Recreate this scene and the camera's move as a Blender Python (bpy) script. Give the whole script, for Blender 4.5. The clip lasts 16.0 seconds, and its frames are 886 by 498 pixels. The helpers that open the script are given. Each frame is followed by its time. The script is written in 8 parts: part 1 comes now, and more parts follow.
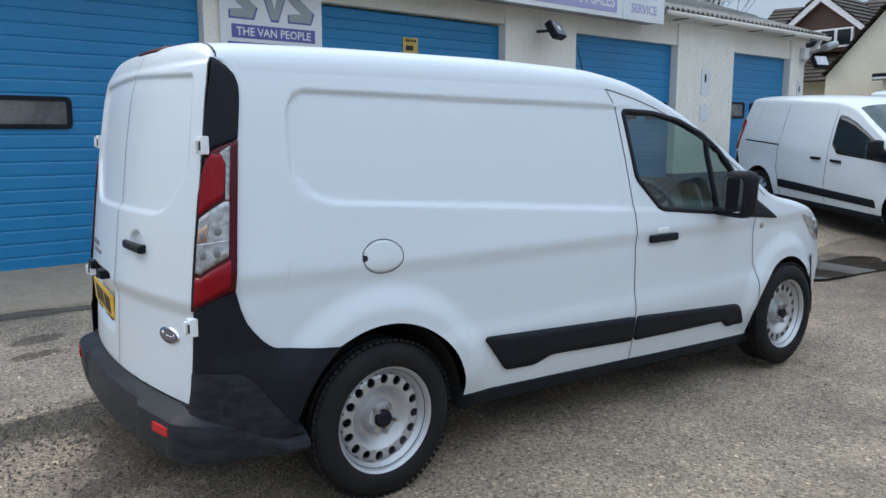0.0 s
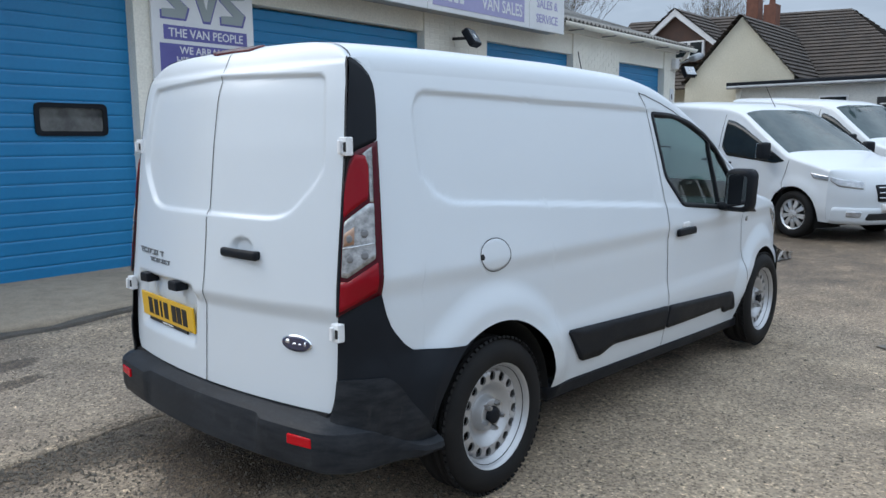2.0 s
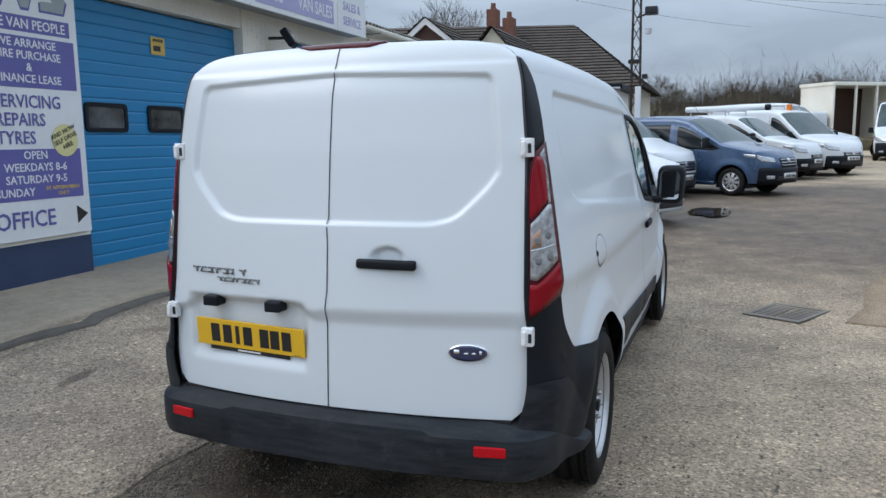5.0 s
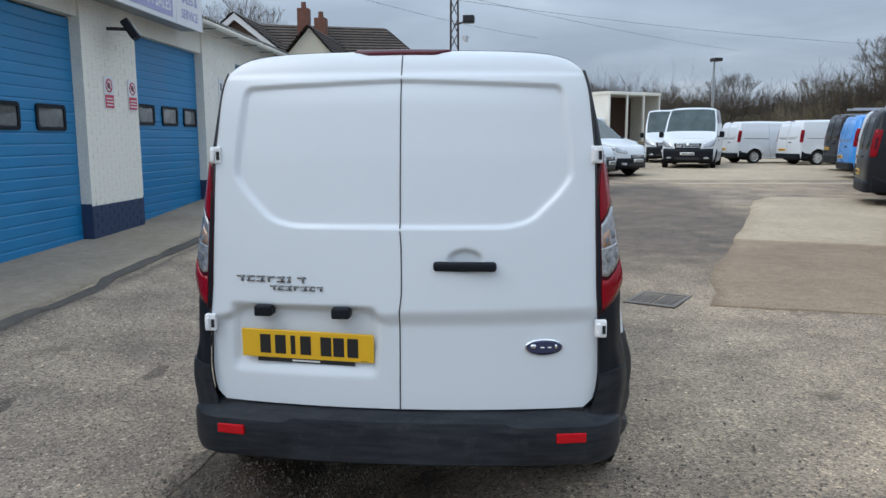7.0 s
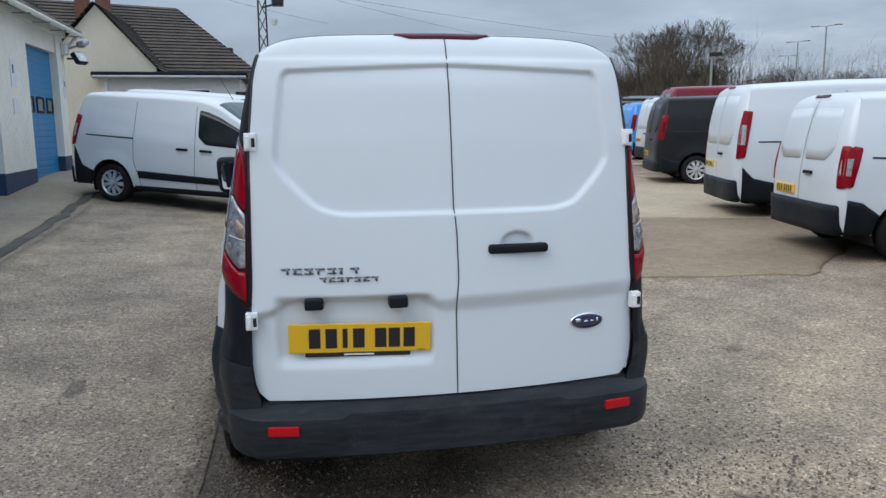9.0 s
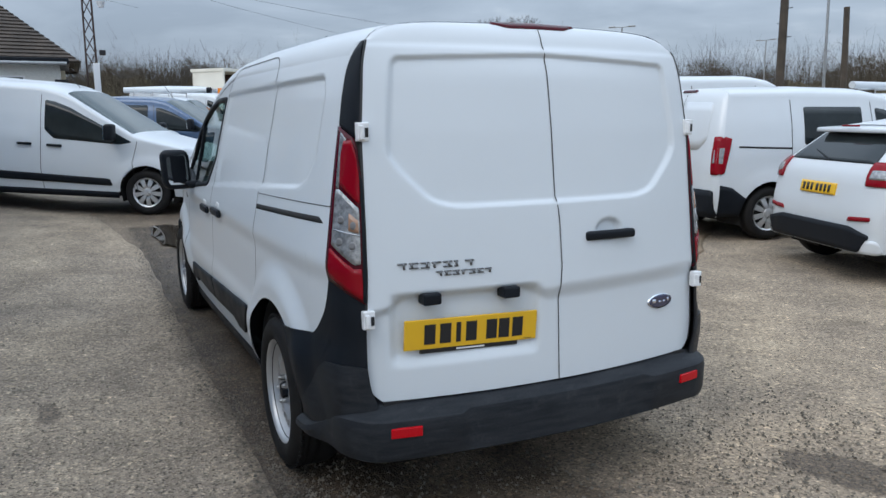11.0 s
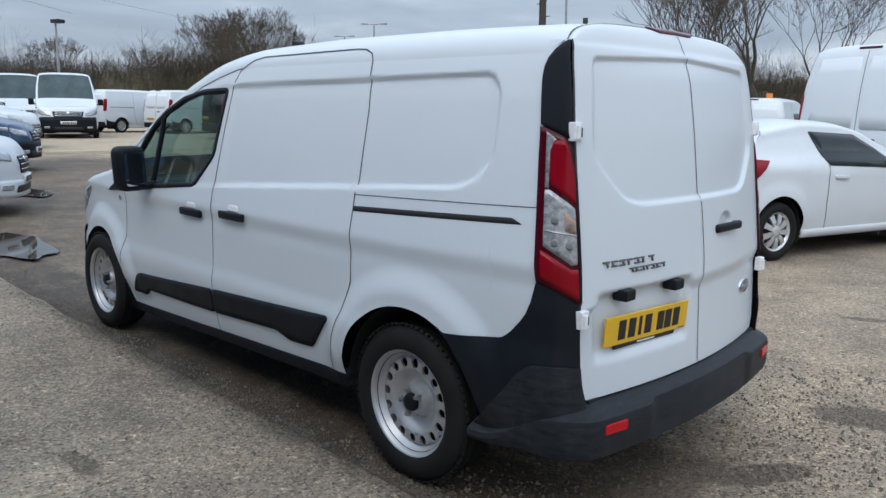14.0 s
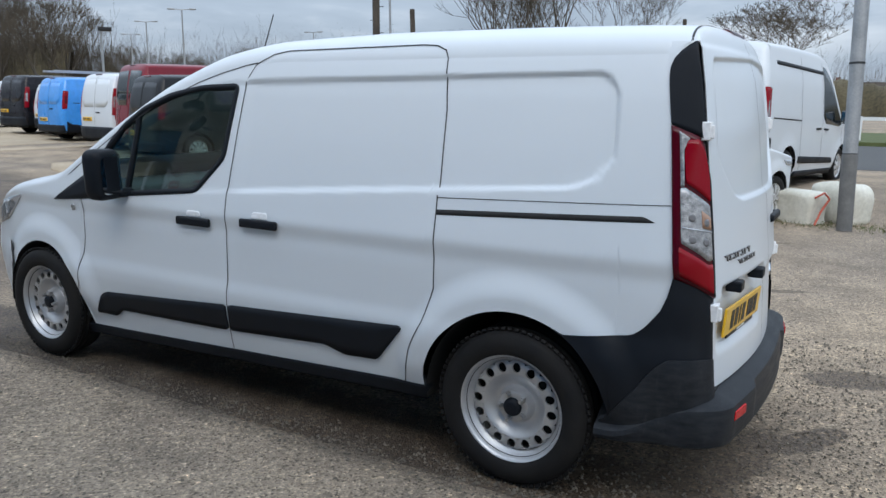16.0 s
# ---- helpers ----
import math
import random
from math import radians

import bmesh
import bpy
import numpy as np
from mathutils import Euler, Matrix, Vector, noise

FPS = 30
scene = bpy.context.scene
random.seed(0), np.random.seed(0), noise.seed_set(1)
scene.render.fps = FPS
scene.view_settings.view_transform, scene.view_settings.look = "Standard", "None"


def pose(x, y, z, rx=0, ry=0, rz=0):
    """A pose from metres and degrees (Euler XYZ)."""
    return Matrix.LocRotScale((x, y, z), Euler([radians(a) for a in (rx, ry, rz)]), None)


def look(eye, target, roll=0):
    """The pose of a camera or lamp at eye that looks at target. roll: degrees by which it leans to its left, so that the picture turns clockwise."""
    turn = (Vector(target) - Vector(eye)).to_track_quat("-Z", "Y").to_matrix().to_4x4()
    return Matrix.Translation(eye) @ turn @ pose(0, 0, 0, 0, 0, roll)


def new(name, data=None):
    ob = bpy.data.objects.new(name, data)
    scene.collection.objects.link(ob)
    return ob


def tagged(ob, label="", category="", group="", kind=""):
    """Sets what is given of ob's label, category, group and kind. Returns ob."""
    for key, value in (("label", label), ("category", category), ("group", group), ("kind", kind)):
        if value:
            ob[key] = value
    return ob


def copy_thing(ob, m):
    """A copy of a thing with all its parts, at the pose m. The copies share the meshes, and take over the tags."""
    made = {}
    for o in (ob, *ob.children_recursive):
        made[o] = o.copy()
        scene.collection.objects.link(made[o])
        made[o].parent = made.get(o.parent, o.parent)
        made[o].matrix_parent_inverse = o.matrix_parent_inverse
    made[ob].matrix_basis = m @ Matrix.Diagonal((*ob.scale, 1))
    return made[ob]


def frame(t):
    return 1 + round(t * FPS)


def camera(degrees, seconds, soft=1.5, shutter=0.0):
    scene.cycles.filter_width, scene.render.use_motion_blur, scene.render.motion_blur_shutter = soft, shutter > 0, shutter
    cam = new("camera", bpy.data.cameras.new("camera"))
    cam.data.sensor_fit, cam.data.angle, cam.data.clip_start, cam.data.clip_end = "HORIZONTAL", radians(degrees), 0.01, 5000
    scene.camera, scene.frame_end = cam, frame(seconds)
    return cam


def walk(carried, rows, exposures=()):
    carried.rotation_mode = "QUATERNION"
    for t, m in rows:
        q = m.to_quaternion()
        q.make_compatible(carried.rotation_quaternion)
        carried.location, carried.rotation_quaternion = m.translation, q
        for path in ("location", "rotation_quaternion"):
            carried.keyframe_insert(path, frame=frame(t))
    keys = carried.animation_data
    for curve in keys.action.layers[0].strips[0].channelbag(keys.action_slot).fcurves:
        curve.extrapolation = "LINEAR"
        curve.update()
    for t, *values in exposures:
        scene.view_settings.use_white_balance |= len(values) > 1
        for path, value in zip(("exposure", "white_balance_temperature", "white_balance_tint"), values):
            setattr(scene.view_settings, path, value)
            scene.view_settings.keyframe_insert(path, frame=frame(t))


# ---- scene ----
cam = camera(60.5, 16.0)
PATH = [
    (0, (-1.595, -3.371, 1.475), (-0.401, -1.795, 1.175), -0.0),
    (0.5, (-1.822, -3.223, 1.473), (-0.555, -1.704, 1.178), -0.1),
    (1, (-2.019, -3.067, 1.467), (-0.683, -1.607, 1.176), -0.2),
    (1.5, (-2.169, -2.866, 1.461), (-0.766, -1.469, 1.177), -0.3),
    (2, (-2.386, -2.724, 1.453), (-0.909, -1.405, 1.17), -0.4),
    (2.5, (-2.544, -2.522, 1.442), (-0.991, -1.295, 1.157), -0.4),
    (3, (-2.705, -2.306, 1.45), (-1.078, -1.179, 1.161), -0.5),
    (5.5, (-3.3, -1.135, 1.465), (-1.408, -0.551, 1.184), -0.7),
    (6, (-3.429, -0.894, 1.468), (-1.502, -0.44, 1.188), -0.4),
    (6.5, (-3.488, -0.646, 1.476), (-1.532, -0.335, 1.196), -0.2),
    (7, (-3.503, -0.395, 1.494), (-1.531, -0.23, 1.207), -0.2),
    (7.5, (-3.589, -0.166, 1.493), (-1.61, -0.152, 1.199), -0.3),
    (8, (-3.536, 0.094, 1.484), (-1.564, -0.041, 1.18), -0.3),
    (10.5, (-3.271, 1.342, 1.506), (-1.446, 0.599, 1.163), -0.6),
    (11, (-3.11, 1.606, 1.488), (-1.337, 0.748, 1.142), -0.3),
    (11.5, (-3.019, 1.848, 1.502), (-1.303, 0.883, 1.15), 0.1),
    (12, (-2.942, 2.117, 1.492), (-1.275, 1.067, 1.147), 0.2),
    (12.5, (-2.742, 2.304, 1.494), (-1.129, 1.173, 1.146), 0.3),
    (13, (-2.583, 2.541, 1.498), (-1.041, 1.317, 1.146), 0.5),
    (13.5, (-2.407, 2.725, 1.503), (-0.935, 1.419, 1.144), 0.5),
    (14, (-2.15, 2.876, 1.498), (-0.77, 1.473, 1.14), 0.8),
    (14.5, (-1.946, 3.031, 1.498), (-0.659, 1.542, 1.143), 0.8),
    (15, (-1.702, 3.21, 1.507), (-0.522, 1.635, 1.15), 0.7),
    (15.5, (-1.432, 3.308, 1.513), (-0.345, 1.67, 1.147), 0.6),
    (16, (-1.203, 3.489, 1.522), (-0.213, 1.793, 1.144), 0.6),
]
walk(cam, [(t, look(eye, target, roll)) for t, eye, target, roll in PATH], [(0, .44), (2.5, .39), (5.5, .29), (8, .23), (12.5, .23), (14, .28), (16, .36)])

# ---- sky and light: an overcast spring day ----
world = bpy.data.worlds.new("overcast_sky")
scene.world = world
world.use_nodes = True
wn, wl = world.node_tree.nodes, world.node_tree.links
wn.clear()
w_out = wn.new("ShaderNodeOutputWorld")
w_bg = wn.new("ShaderNodeBackground")
w_sky = wn.new("ShaderNodeTexSky")
w_sky.sky_type, w_sky.sun_disc = "NISHITA", False
w_sky.sun_elevation, w_sky.sun_rotation = radians(46), radians(335)
w_sky.air_density, w_sky.dust_density, w_sky.ozone_density = 1.0, 4.0, 1.0
w_co = wn.new("ShaderNodeTexCoord")
w_map = wn.new("ShaderNodeMapping")
w_map.inputs["Scale"].default_value = (1.3, 1.3, 5.5)
w_n1 = wn.new("ShaderNodeTexNoise")
w_n1.inputs["Scale"].default_value, w_n1.inputs["Detail"].default_value = 2.1, 8.0
w_n1.inputs["Roughness"].default_value, w_n1.inputs["Distortion"].default_value = 0.52, 0.35
w_ramp = wn.new("ShaderNodeValToRGB")
w_ramp.color_ramp.elements[0].position, w_ramp.color_ramp.elements[0].color = 0.36, (0.42, 0.52, 0.655, 1)
w_ramp.color_ramp.elements[1].position, w_ramp.color_ramp.elements[1].color = 0.68, (0.84, 0.95, 1.08, 1)
w_mid = w_ramp.color_ramp.elements.new(0.52)
w_mid.color = (0.535, 0.65, 0.80, 1)
w_mul = wn.new("ShaderNodeMix")
w_mul.data_type, w_mul.blend_type = "RGBA", "MIX"
w_mul.inputs["Factor"].default_value = 0.9
w_gain = wn.new("ShaderNodeMix")
w_gain.data_type, w_gain.blend_type = "RGBA", "MULTIPLY"
w_gain.inputs["Factor"].default_value = 1.0
w_gain.inputs["B"].default_value = (8.6, 8.6, 8.6, 1)
wl.new(w_co.outputs["Generated"], w_map.inputs["Vector"])
wl.new(w_map.outputs["Vector"], w_n1.inputs["Vector"])
wl.new(w_n1.outputs["Fac"], w_ramp.inputs["Fac"])
wl.new(w_ramp.outputs["Color"], w_gain.inputs["A"])
wl.new(w_sky.outputs["Color"], w_mul.inputs["A"])
wl.new(w_gain.outputs["Result"], w_mul.inputs["B"])
# an overcast sky grows brighter towards the zenith
w_sep = wn.new("ShaderNodeSeparateXYZ")
w_lift = wn.new("ShaderNodeMapRange")
w_lift.inputs["From Min"].default_value, w_lift.inputs["From Max"].default_value = 0.0, 1.0
w_lift.inputs["To Min"].default_value, w_lift.inputs["To Max"].default_value = 0.65, 2.45
w_zen = wn.new("ShaderNodeVectorMath")
w_zen.operation = "SCALE"
wl.new(w_co.outputs["Generated"], w_sep.inputs["Vector"])
wl.new(w_sep.outputs["Z"], w_lift.inputs["Value"])
wl.new(w_mul.outputs["Result"], w_zen.inputs["Vector"])
wl.new(w_lift.outputs["Result"], w_zen.inputs["Scale"])
wl.new(w_zen.outputs["Vector"], w_bg.inputs["Color"])
w_bg.inputs["Strength"].default_value = 0.1
wl.new(w_bg.outputs["Background"], w_out.inputs["Surface"])

sun = new("sun", bpy.data.lights.new("sun", "SUN"))
sun.data.energy, sun.data.angle, sun.data.color = 0.8, radians(40), (1.0, 0.97, 0.92)
sun.matrix_world = look((-7, 15, 17), (0, 0, 0))

# ---- materials ----


def material(name, base, rough=0.5, metal=0.0, coat=0.0, spec=0.5):
    m = bpy.data.materials.new(name)
    m.use_nodes = True
    b = m.node_tree.nodes["Principled BSDF"]
    b.inputs["Base Color"].default_value = (*base, 1)
    b.inputs["Roughness"].default_value = rough
    b.inputs["Metallic"].default_value = metal
    b.inputs["Coat Weight"].default_value = coat
    b.inputs["Coat Roughness"].default_value = 0.03
    b.inputs["Specular IOR Level"].default_value = spec
    return m


def noise_node(m, scale, detail=4.0, rough=0.55, coords="Object", stretch=(1, 1, 1)):
    n, l = m.node_tree.nodes, m.node_tree.links
    co, mp, tx = n.new("ShaderNodeTexCoord"), n.new("ShaderNodeMapping"), n.new("ShaderNodeTexNoise")
    mp.inputs["Scale"].default_value = stretch
    tx.inputs["Scale"].default_value, tx.inputs["Detail"].default_value, tx.inputs["Roughness"].default_value = scale, detail, rough
    l.new(co.outputs[coords], mp.inputs["Vector"])
    l.new(mp.outputs["Vector"], tx.inputs["Vector"])
    return tx


def ramp_node(m, source, stops):
    r = m.node_tree.nodes.new("ShaderNodeValToRGB")
    while len(r.color_ramp.elements) < len(stops):
        r.color_ramp.elements.new(0.5)
    for e, (p, c) in zip(r.color_ramp.elements, stops):
        e.position, e.color = p, (*c, 1) if len(c) == 3 else c
    m.node_tree.links.new(source, r.inputs["Fac"])
    return r


def mix_node(m, fac, a, b, mode="MIX"):
    x = m.node_tree.nodes.new("ShaderNodeMix")
    x.data_type, x.blend_type = "RGBA", mode
    for sock, v in (("Factor", fac), ("A", a), ("B", b)):
        if isinstance(v, (int, float)):
            x.inputs[sock].default_value = v
        elif isinstance(v, tuple):
            x.inputs[sock].default_value = (*v, 1) if len(v) == 3 else v
        else:
            m.node_tree.links.new(v, x.inputs[sock])
    return x.outputs["Result"]


def set_base(m, out):
    m.node_tree.links.new(out, m.node_tree.nodes["Principled BSDF"].inputs["Base Color"])


def set_rough(m, source, lo, hi, p0=0.3, p1=0.7):
    r = ramp_node(m, source, [(p0, (lo, lo, lo)), (p1, (hi, hi, hi))])
    m.node_tree.links.new(r.outputs["Color"], m.node_tree.nodes["Principled BSDF"].inputs["Roughness"])


def add_bump(m, source, strength=0.3, distance=0.01, before=None):
    b = m.node_tree.nodes.new("ShaderNodeBump")
    b.inputs["Strength"].default_value, b.inputs["Distance"].default_value = strength, distance
    m.node_tree.links.new(source, b.inputs["Height"])
    if before:
        m.node_tree.links.new(before.outputs["Normal"], b.inputs["Normal"])
    m.node_tree.links.new(b.outputs["Normal"], m.node_tree.nodes["Principled BSDF"].inputs["Normal"])
    return b


def varied(name, c0, c1, scale, rough=(0.4, 0.6), bump=0.0, bump_scale=None, metal=0.0, coat=0.0, dist=0.004, stretch=(1, 1, 1), fine_amp=0.09):
    """A surface whose colour runs between two tones at a coarse and a fine scale, with fine relief."""
    m = material(name, c0, rough[0], metal, coat)
    big = noise_node(m, scale, 5, stretch=stretch)
    fine = noise_node(m, bump_scale or scale * 9, 3, stretch=stretch)
    a = ramp_node(m, big.outputs["Fac"], [(0.3, c0), (0.7, c1)])
    f = ramp_node(m, fine.outputs["Fac"], [(0.3, (1 - fine_amp,) * 3), (0.7, (1 + fine_amp,) * 3)])
    set_base(m, mix_node(m, 1.0, a.outputs["Color"], f.outputs["Color"], "MULTIPLY"))
    set_rough(m, big.outputs["Fac"], rough[0], rough[1])
    if bump:
        add_bump(m, fine.outputs["Fac"], bump, dist)
    return m


def glass_material(name, tint, rough=0.0):
    m = bpy.data.materials.new(name)
    m.use_nodes = True
    n, l = m.node_tree.nodes, m.node_tree.links
    n.clear()
    out, mix, tr, gl, lw, pw, ad = (n.new("ShaderNode" + k) for k in ("OutputMaterial", "MixShader", "BsdfTransparent", "BsdfGlossy", "LayerWeight", "Math", "Math"))
    tr.inputs["Color"].default_value = (*tint, 1)
    gl.inputs["Roughness"].default_value = rough
    lw.inputs["Blend"].default_value = 0.5
    pw.operation, pw.inputs[1].default_value = "POWER", 5.0
    ad.operation, ad.inputs[1].default_value, ad.inputs[2].default_value = "MULTIPLY_ADD", 0.9, 0.07
    l.new(lw.outputs["Facing"], pw.inputs[0])
    l.new(pw.outputs[0], ad.inputs[0])
    l.new(ad.outputs[0], mix.inputs["Fac"])
    l.new(tr.outputs["BSDF"], mix.inputs[1])
    l.new(gl.outputs["BSDF"], mix.inputs[2])
    l.new(mix.outputs["Shader"], out.inputs["Surface"])
    return m


PAINT = varied("white_car_paint", (0.618, 0.660, 0.696), (0.633, 0.675, 0.711), 0.35, (0.30, 0.32), coat=0.3, bump_scale=2.0, fine_amp=0.006)
PAINT_FAR = varied("white_van_paint", (0.60, 0.635, 0.665), (0.64, 0.675, 0.705), 0.5, (0.28, 0.36), coat=0.4, bump_scale=2.0, fine_amp=0.006)
BLACK = varied("black_moulded_plastic", (0.0075, 0.0095, 0.013), (0.011, 0.0135, 0.018), 5.0, (0.42, 0.58), 0.25, 900.0, dist=0.0006)
SCUFFED = varied("scuffed_bumper_plastic", (0.012, 0.0145, 0.0185), (0.030, 0.033, 0.038), 16.0, (0.38, 0.55), 0.3, 420.0, dist=0.0008, stretch=(1, .35, 3), fine_amp=.35)
scratch = ramp_node(SCUFFED, noise_node(SCUFFED, 9.0, 6, .75, stretch=(3, 1, .6)).outputs["Fac"], [(.56, (0, 0, 0)), (.72, (.26, .26, .26))])
set_base(SCUFFED, mix_node(SCUFFED, scratch.outputs["Color"], SCUFFED.node_tree.nodes["Principled BSDF"].inputs["Base Color"].links[0].from_socket, (.085, .088, .092)))
GAP = material("panel_gap", (0.012, 0.012, 0.013), 0.8)
RUBBER = varied("tyre_rubber", (0.010, 0.010, 0.011), (0.020, 0.019, 0.018), 9.0, (0.6, 0.8), 0.3, 220.0, dist=0.001)
for dull in (BLACK, RUBBER, SCUFFED):
    dull.node_tree.nodes["Principled BSDF"].inputs["Specular IOR Level"].default_value = 0.16
STEEL = varied("silver_wheel_paint", (0.44, 0.445, 0.455), (0.50, 0.505, 0.515), 5.0, (0.32, 0.42), metal=0.6, fine_amp=.03)
ALLOY = varied("alloy_wheel_silver", (0.55, 0.56, 0.57), (0.66, 0.67, 0.68), 6.0, (0.25, 0.35), metal=0.6)
NUT = material("zinc_nut", (0.45, 0.45, 0.45), 0.3, 0.9)
CHROME = material("chrome", (0.75, 0.76, 0.78), 0.12, 1.0)
GLASS = glass_material("tinted_window_glass", (0.54, 0.67, 0.64))
DARK_GLASS = varied("dark_window_glass", (0.010, 0.014, 0.016), (0.022, 0.028, 0.030), 1.5, (0.04, 0.08))
DARK_GLASS.node_tree.nodes["Principled BSDF"].inputs["Specular IOR Level"].default_value = 0.32
SCREEN = varied("windscreen_glass", (0.030, 0.048, 0.050), (0.075, 0.105, 0.105), 1.2, (0.04, 0.08))
SCREEN.node_tree.nodes["Principled BSDF"].inputs["Specular IOR Level"].default_value = 0.32
RED = material("red_lamp_lens", (0.23, 0.0015, 0.008), 0.14, coat=0.0, spec=0.25)
RED_DARK = material("dark_red_lamp_lens", (0.065, 0.001, 0.006), 0.14, coat=0.0, spec=0.25)
REFLECTOR = material("red_reflector", (0.48, 0.004, 0.010), 0.2, spec=0.3)
GUN = material("gunmetal_lettering", (0.16, 0.165, 0.17), 0.3, 0.8)
RIB = material("grey_lens_rib", (0.16, 0.16, 0.165), 0.4)
SEAM = material("door_seam_rubber", (0.035, 0.036, 0.038), 0.7)
AMBER = material("amber_bulb", (0.34, 0.20, 0.13), 0.25, coat=0.5)
CLEAR = varied("clear_lamp_lens", (0.17, 0.172, 0.176), (0.48, 0.485, 0.49), 45.0, (0.12, 0.25), 0.7, 220.0, metal=0.5, coat=0.6, dist=0.003)
HEADLAMP = varied("headlamp_lens", (0.30, 0.32, 0.34), (0.60, 0.62, 0.65), 18.0, (0.08, 0.16), metal=0.5, coat=0.8)
YELLOW = material("yellow_number_plate", (0.78, 0.45, 0.015), 0.35, coat=0.3)
PLATE_WHITE = material("white_number_plate", (0.72, 0.72, 0.70), 0.4)
INK = material("black_ink", (0.012, 0.012, 0.014), 0.5)
BADGE_BLUE = material("navy_badge", (0.010, 0.018, 0.07), 0.15, coat=1.0)
MIRROR = material("mirror_glass", (0.85, 0.87, 0.88), 0.02, 1.0)
SEAT = varied("dark_seat_cloth", (0.022, 0.023, 0.026), (0.05, 0.05, 0.055), 12.0, (0.8, 0.95), 0.3, 300.0, dist=0.001)
DASH = varied("grey_dashboard", (0.035, 0.036, 0.038), (0.055, 0.056, 0.058), 8.0, (0.55, 0.7))
UNDER = material("underbody_black", (0.010, 0.010, 0.010), 0.9)
WHITE_TRIM = varied("white_hinge_paint", (0.74, 0.755, 0.77), (0.79, 0.80, 0.81), 6.0, (0.3, 0.4))

# ---- building blocks ----


def mesh_from(name, verts, faces, smooth=True):
    me = bpy.data.meshes.new(name)
    me.from_pydata([tuple(v) for v in verts], [], faces)
    if smooth:
        me.polygons.foreach_set("use_smooth", [True] * len(me.polygons))
    me.update()
    return me


def part(name, bm, mat, parent, label="", smooth=None):
    """Links a bmesh or a mesh as one object under a thing or a part."""
    if isinstance(bm, bmesh.types.BMesh):
        me = bpy.data.meshes.new(name)
        if smooth:
            for f in bm.faces:
                f.smooth = True
        bm.to_mesh(me)
        bm.free()
    else:
        me = bm
    if mat and not me.materials:
        me.materials.append(mat)
    ob = new(name, me)
    if parent:
        ob.parent = parent
    if label:
        ob["label"] = label
    return ob


def thing(name, label, category, group="", kind="", at=None):
    ob = new(name)
    ob.empty_display_size = 0.2
    tagged(ob, label, category, group, kind)
    if at is not None:
        ob.matrix_basis = at
    return ob


def box(bm, x0, x1, y0, y1, z0, z1, bevel=0.0, seg=2, m=None):
    """A box between two corners, with rounded edges, added to bm."""
    geo = bmesh.ops.create_cube(bm, size=1.0)
    vs = geo["verts"]
    for v in vs:
        v.co = Vector((x0 + (v.co.x + 0.5) * (x1 - x0), y0 + (v.co.y + 0.5) * (y1 - y0), z0 + (v.co.z + 0.5) * (z1 - z0)))
    if bevel:
        es = list({e for v in vs for e in v.link_edges})
        r = bmesh.ops.bevel(bm, geom=es, offset=bevel, segments=seg, affect="EDGES", profile=0.5)
        vs = list({v for f in r["faces"] for v in f.verts} | {v for v in vs if v.is_valid})
    if m is not None:
        bmesh.ops.transform(bm, matrix=m, verts=vs)
    return vs


def a_box(*a, bevel=0.0, seg=2, m=None):
    bm = bmesh.new()
    box(bm, *a, bevel=bevel, seg=seg, m=m)
    return bm


def rod(bm, p, q, r0, r1=None, n=10, caps=True):
    """A tapered round bar from p to q, added to bm."""
    p, q = Vector(p), Vector(q)
    d = q - p
    m = Matrix.Translation((p + q) / 2) @ d.to_track_quat("Z", "Y").to_matrix().to_4x4()
    return bmesh.ops.create_cone(bm, cap_ends=caps, segments=n, radius1=r0, radius2=r0 if r1 is None else r1, depth=d.length, matrix=m)["verts"]


def a_rod(p, q, r0, r1=None, n=12):
    bm = bmesh.new()
    rod(bm, p, q, r0, r1, n)
    return bm


def lathe(profile, n=32, axis="Y"):
    """A turned body: profile of (radius, along) swept round the axis."""
    verts, faces = [], []
    k = len(profile)
    for i in range(n):
        a = 2 * math.pi * i / n
        for r, h in profile:
            verts.append((r * math.cos(a), h, r * math.sin(a)) if axis == "Y" else (r * math.cos(a), r * math.sin(a), h))
    for i in range(n):
        j = (i + 1) % n
        for s in range(k - 1):
            q = (i * k + s, i * k + s + 1, j * k + s + 1, j * k + s)
            faces.append(q if axis == "Y" else q[::-1])
    return verts, faces


def table(xs, ys, soft=0.03, lo=None, hi=None):
    """A smooth curve through numbers: a finely sampled line, softened."""
    lo, hi = xs[0] - 0.3, xs[-1] + 0.3
    t = np.linspace(lo, hi, 1200)
    v = np.interp(t, xs, ys)
    s = max(1, int(soft / (t[1] - t[0])))
    k = np.exp(-0.5 * (np.arange(-3 * s, 3 * s + 1) / s) ** 2)
    v = np.convolve(np.pad(v, 3 * s, mode="edge"), k / k.sum(), mode="valid")
    vals, step, last = v.tolist(), float(t[1] - t[0]), len(t) - 2

    def at(q):
        u = (q - lo) / step
        i = min(last, max(0, int(u)))
        f = min(1.0, max(0.0, u - i))
        return vals[i] + (vals[i + 1] - vals[i]) * f
    return at


def smoothstep(a, b, x):
    t = min(1.0, max(0.0, (x - a) / (b - a)))
    return t * t * (3 - 2 * t)


def inside(poly, x, z):
    hit = False
    for (x0, z0), (x1, z1) in zip(poly, poly[1:] + poly[:1]):
        if (z0 > z) != (z1 > z) and x < (x1 - x0) * (z - z0) / (z1 - z0) + x0:
            hit = not hit
    return hit


BOUNDS = {}


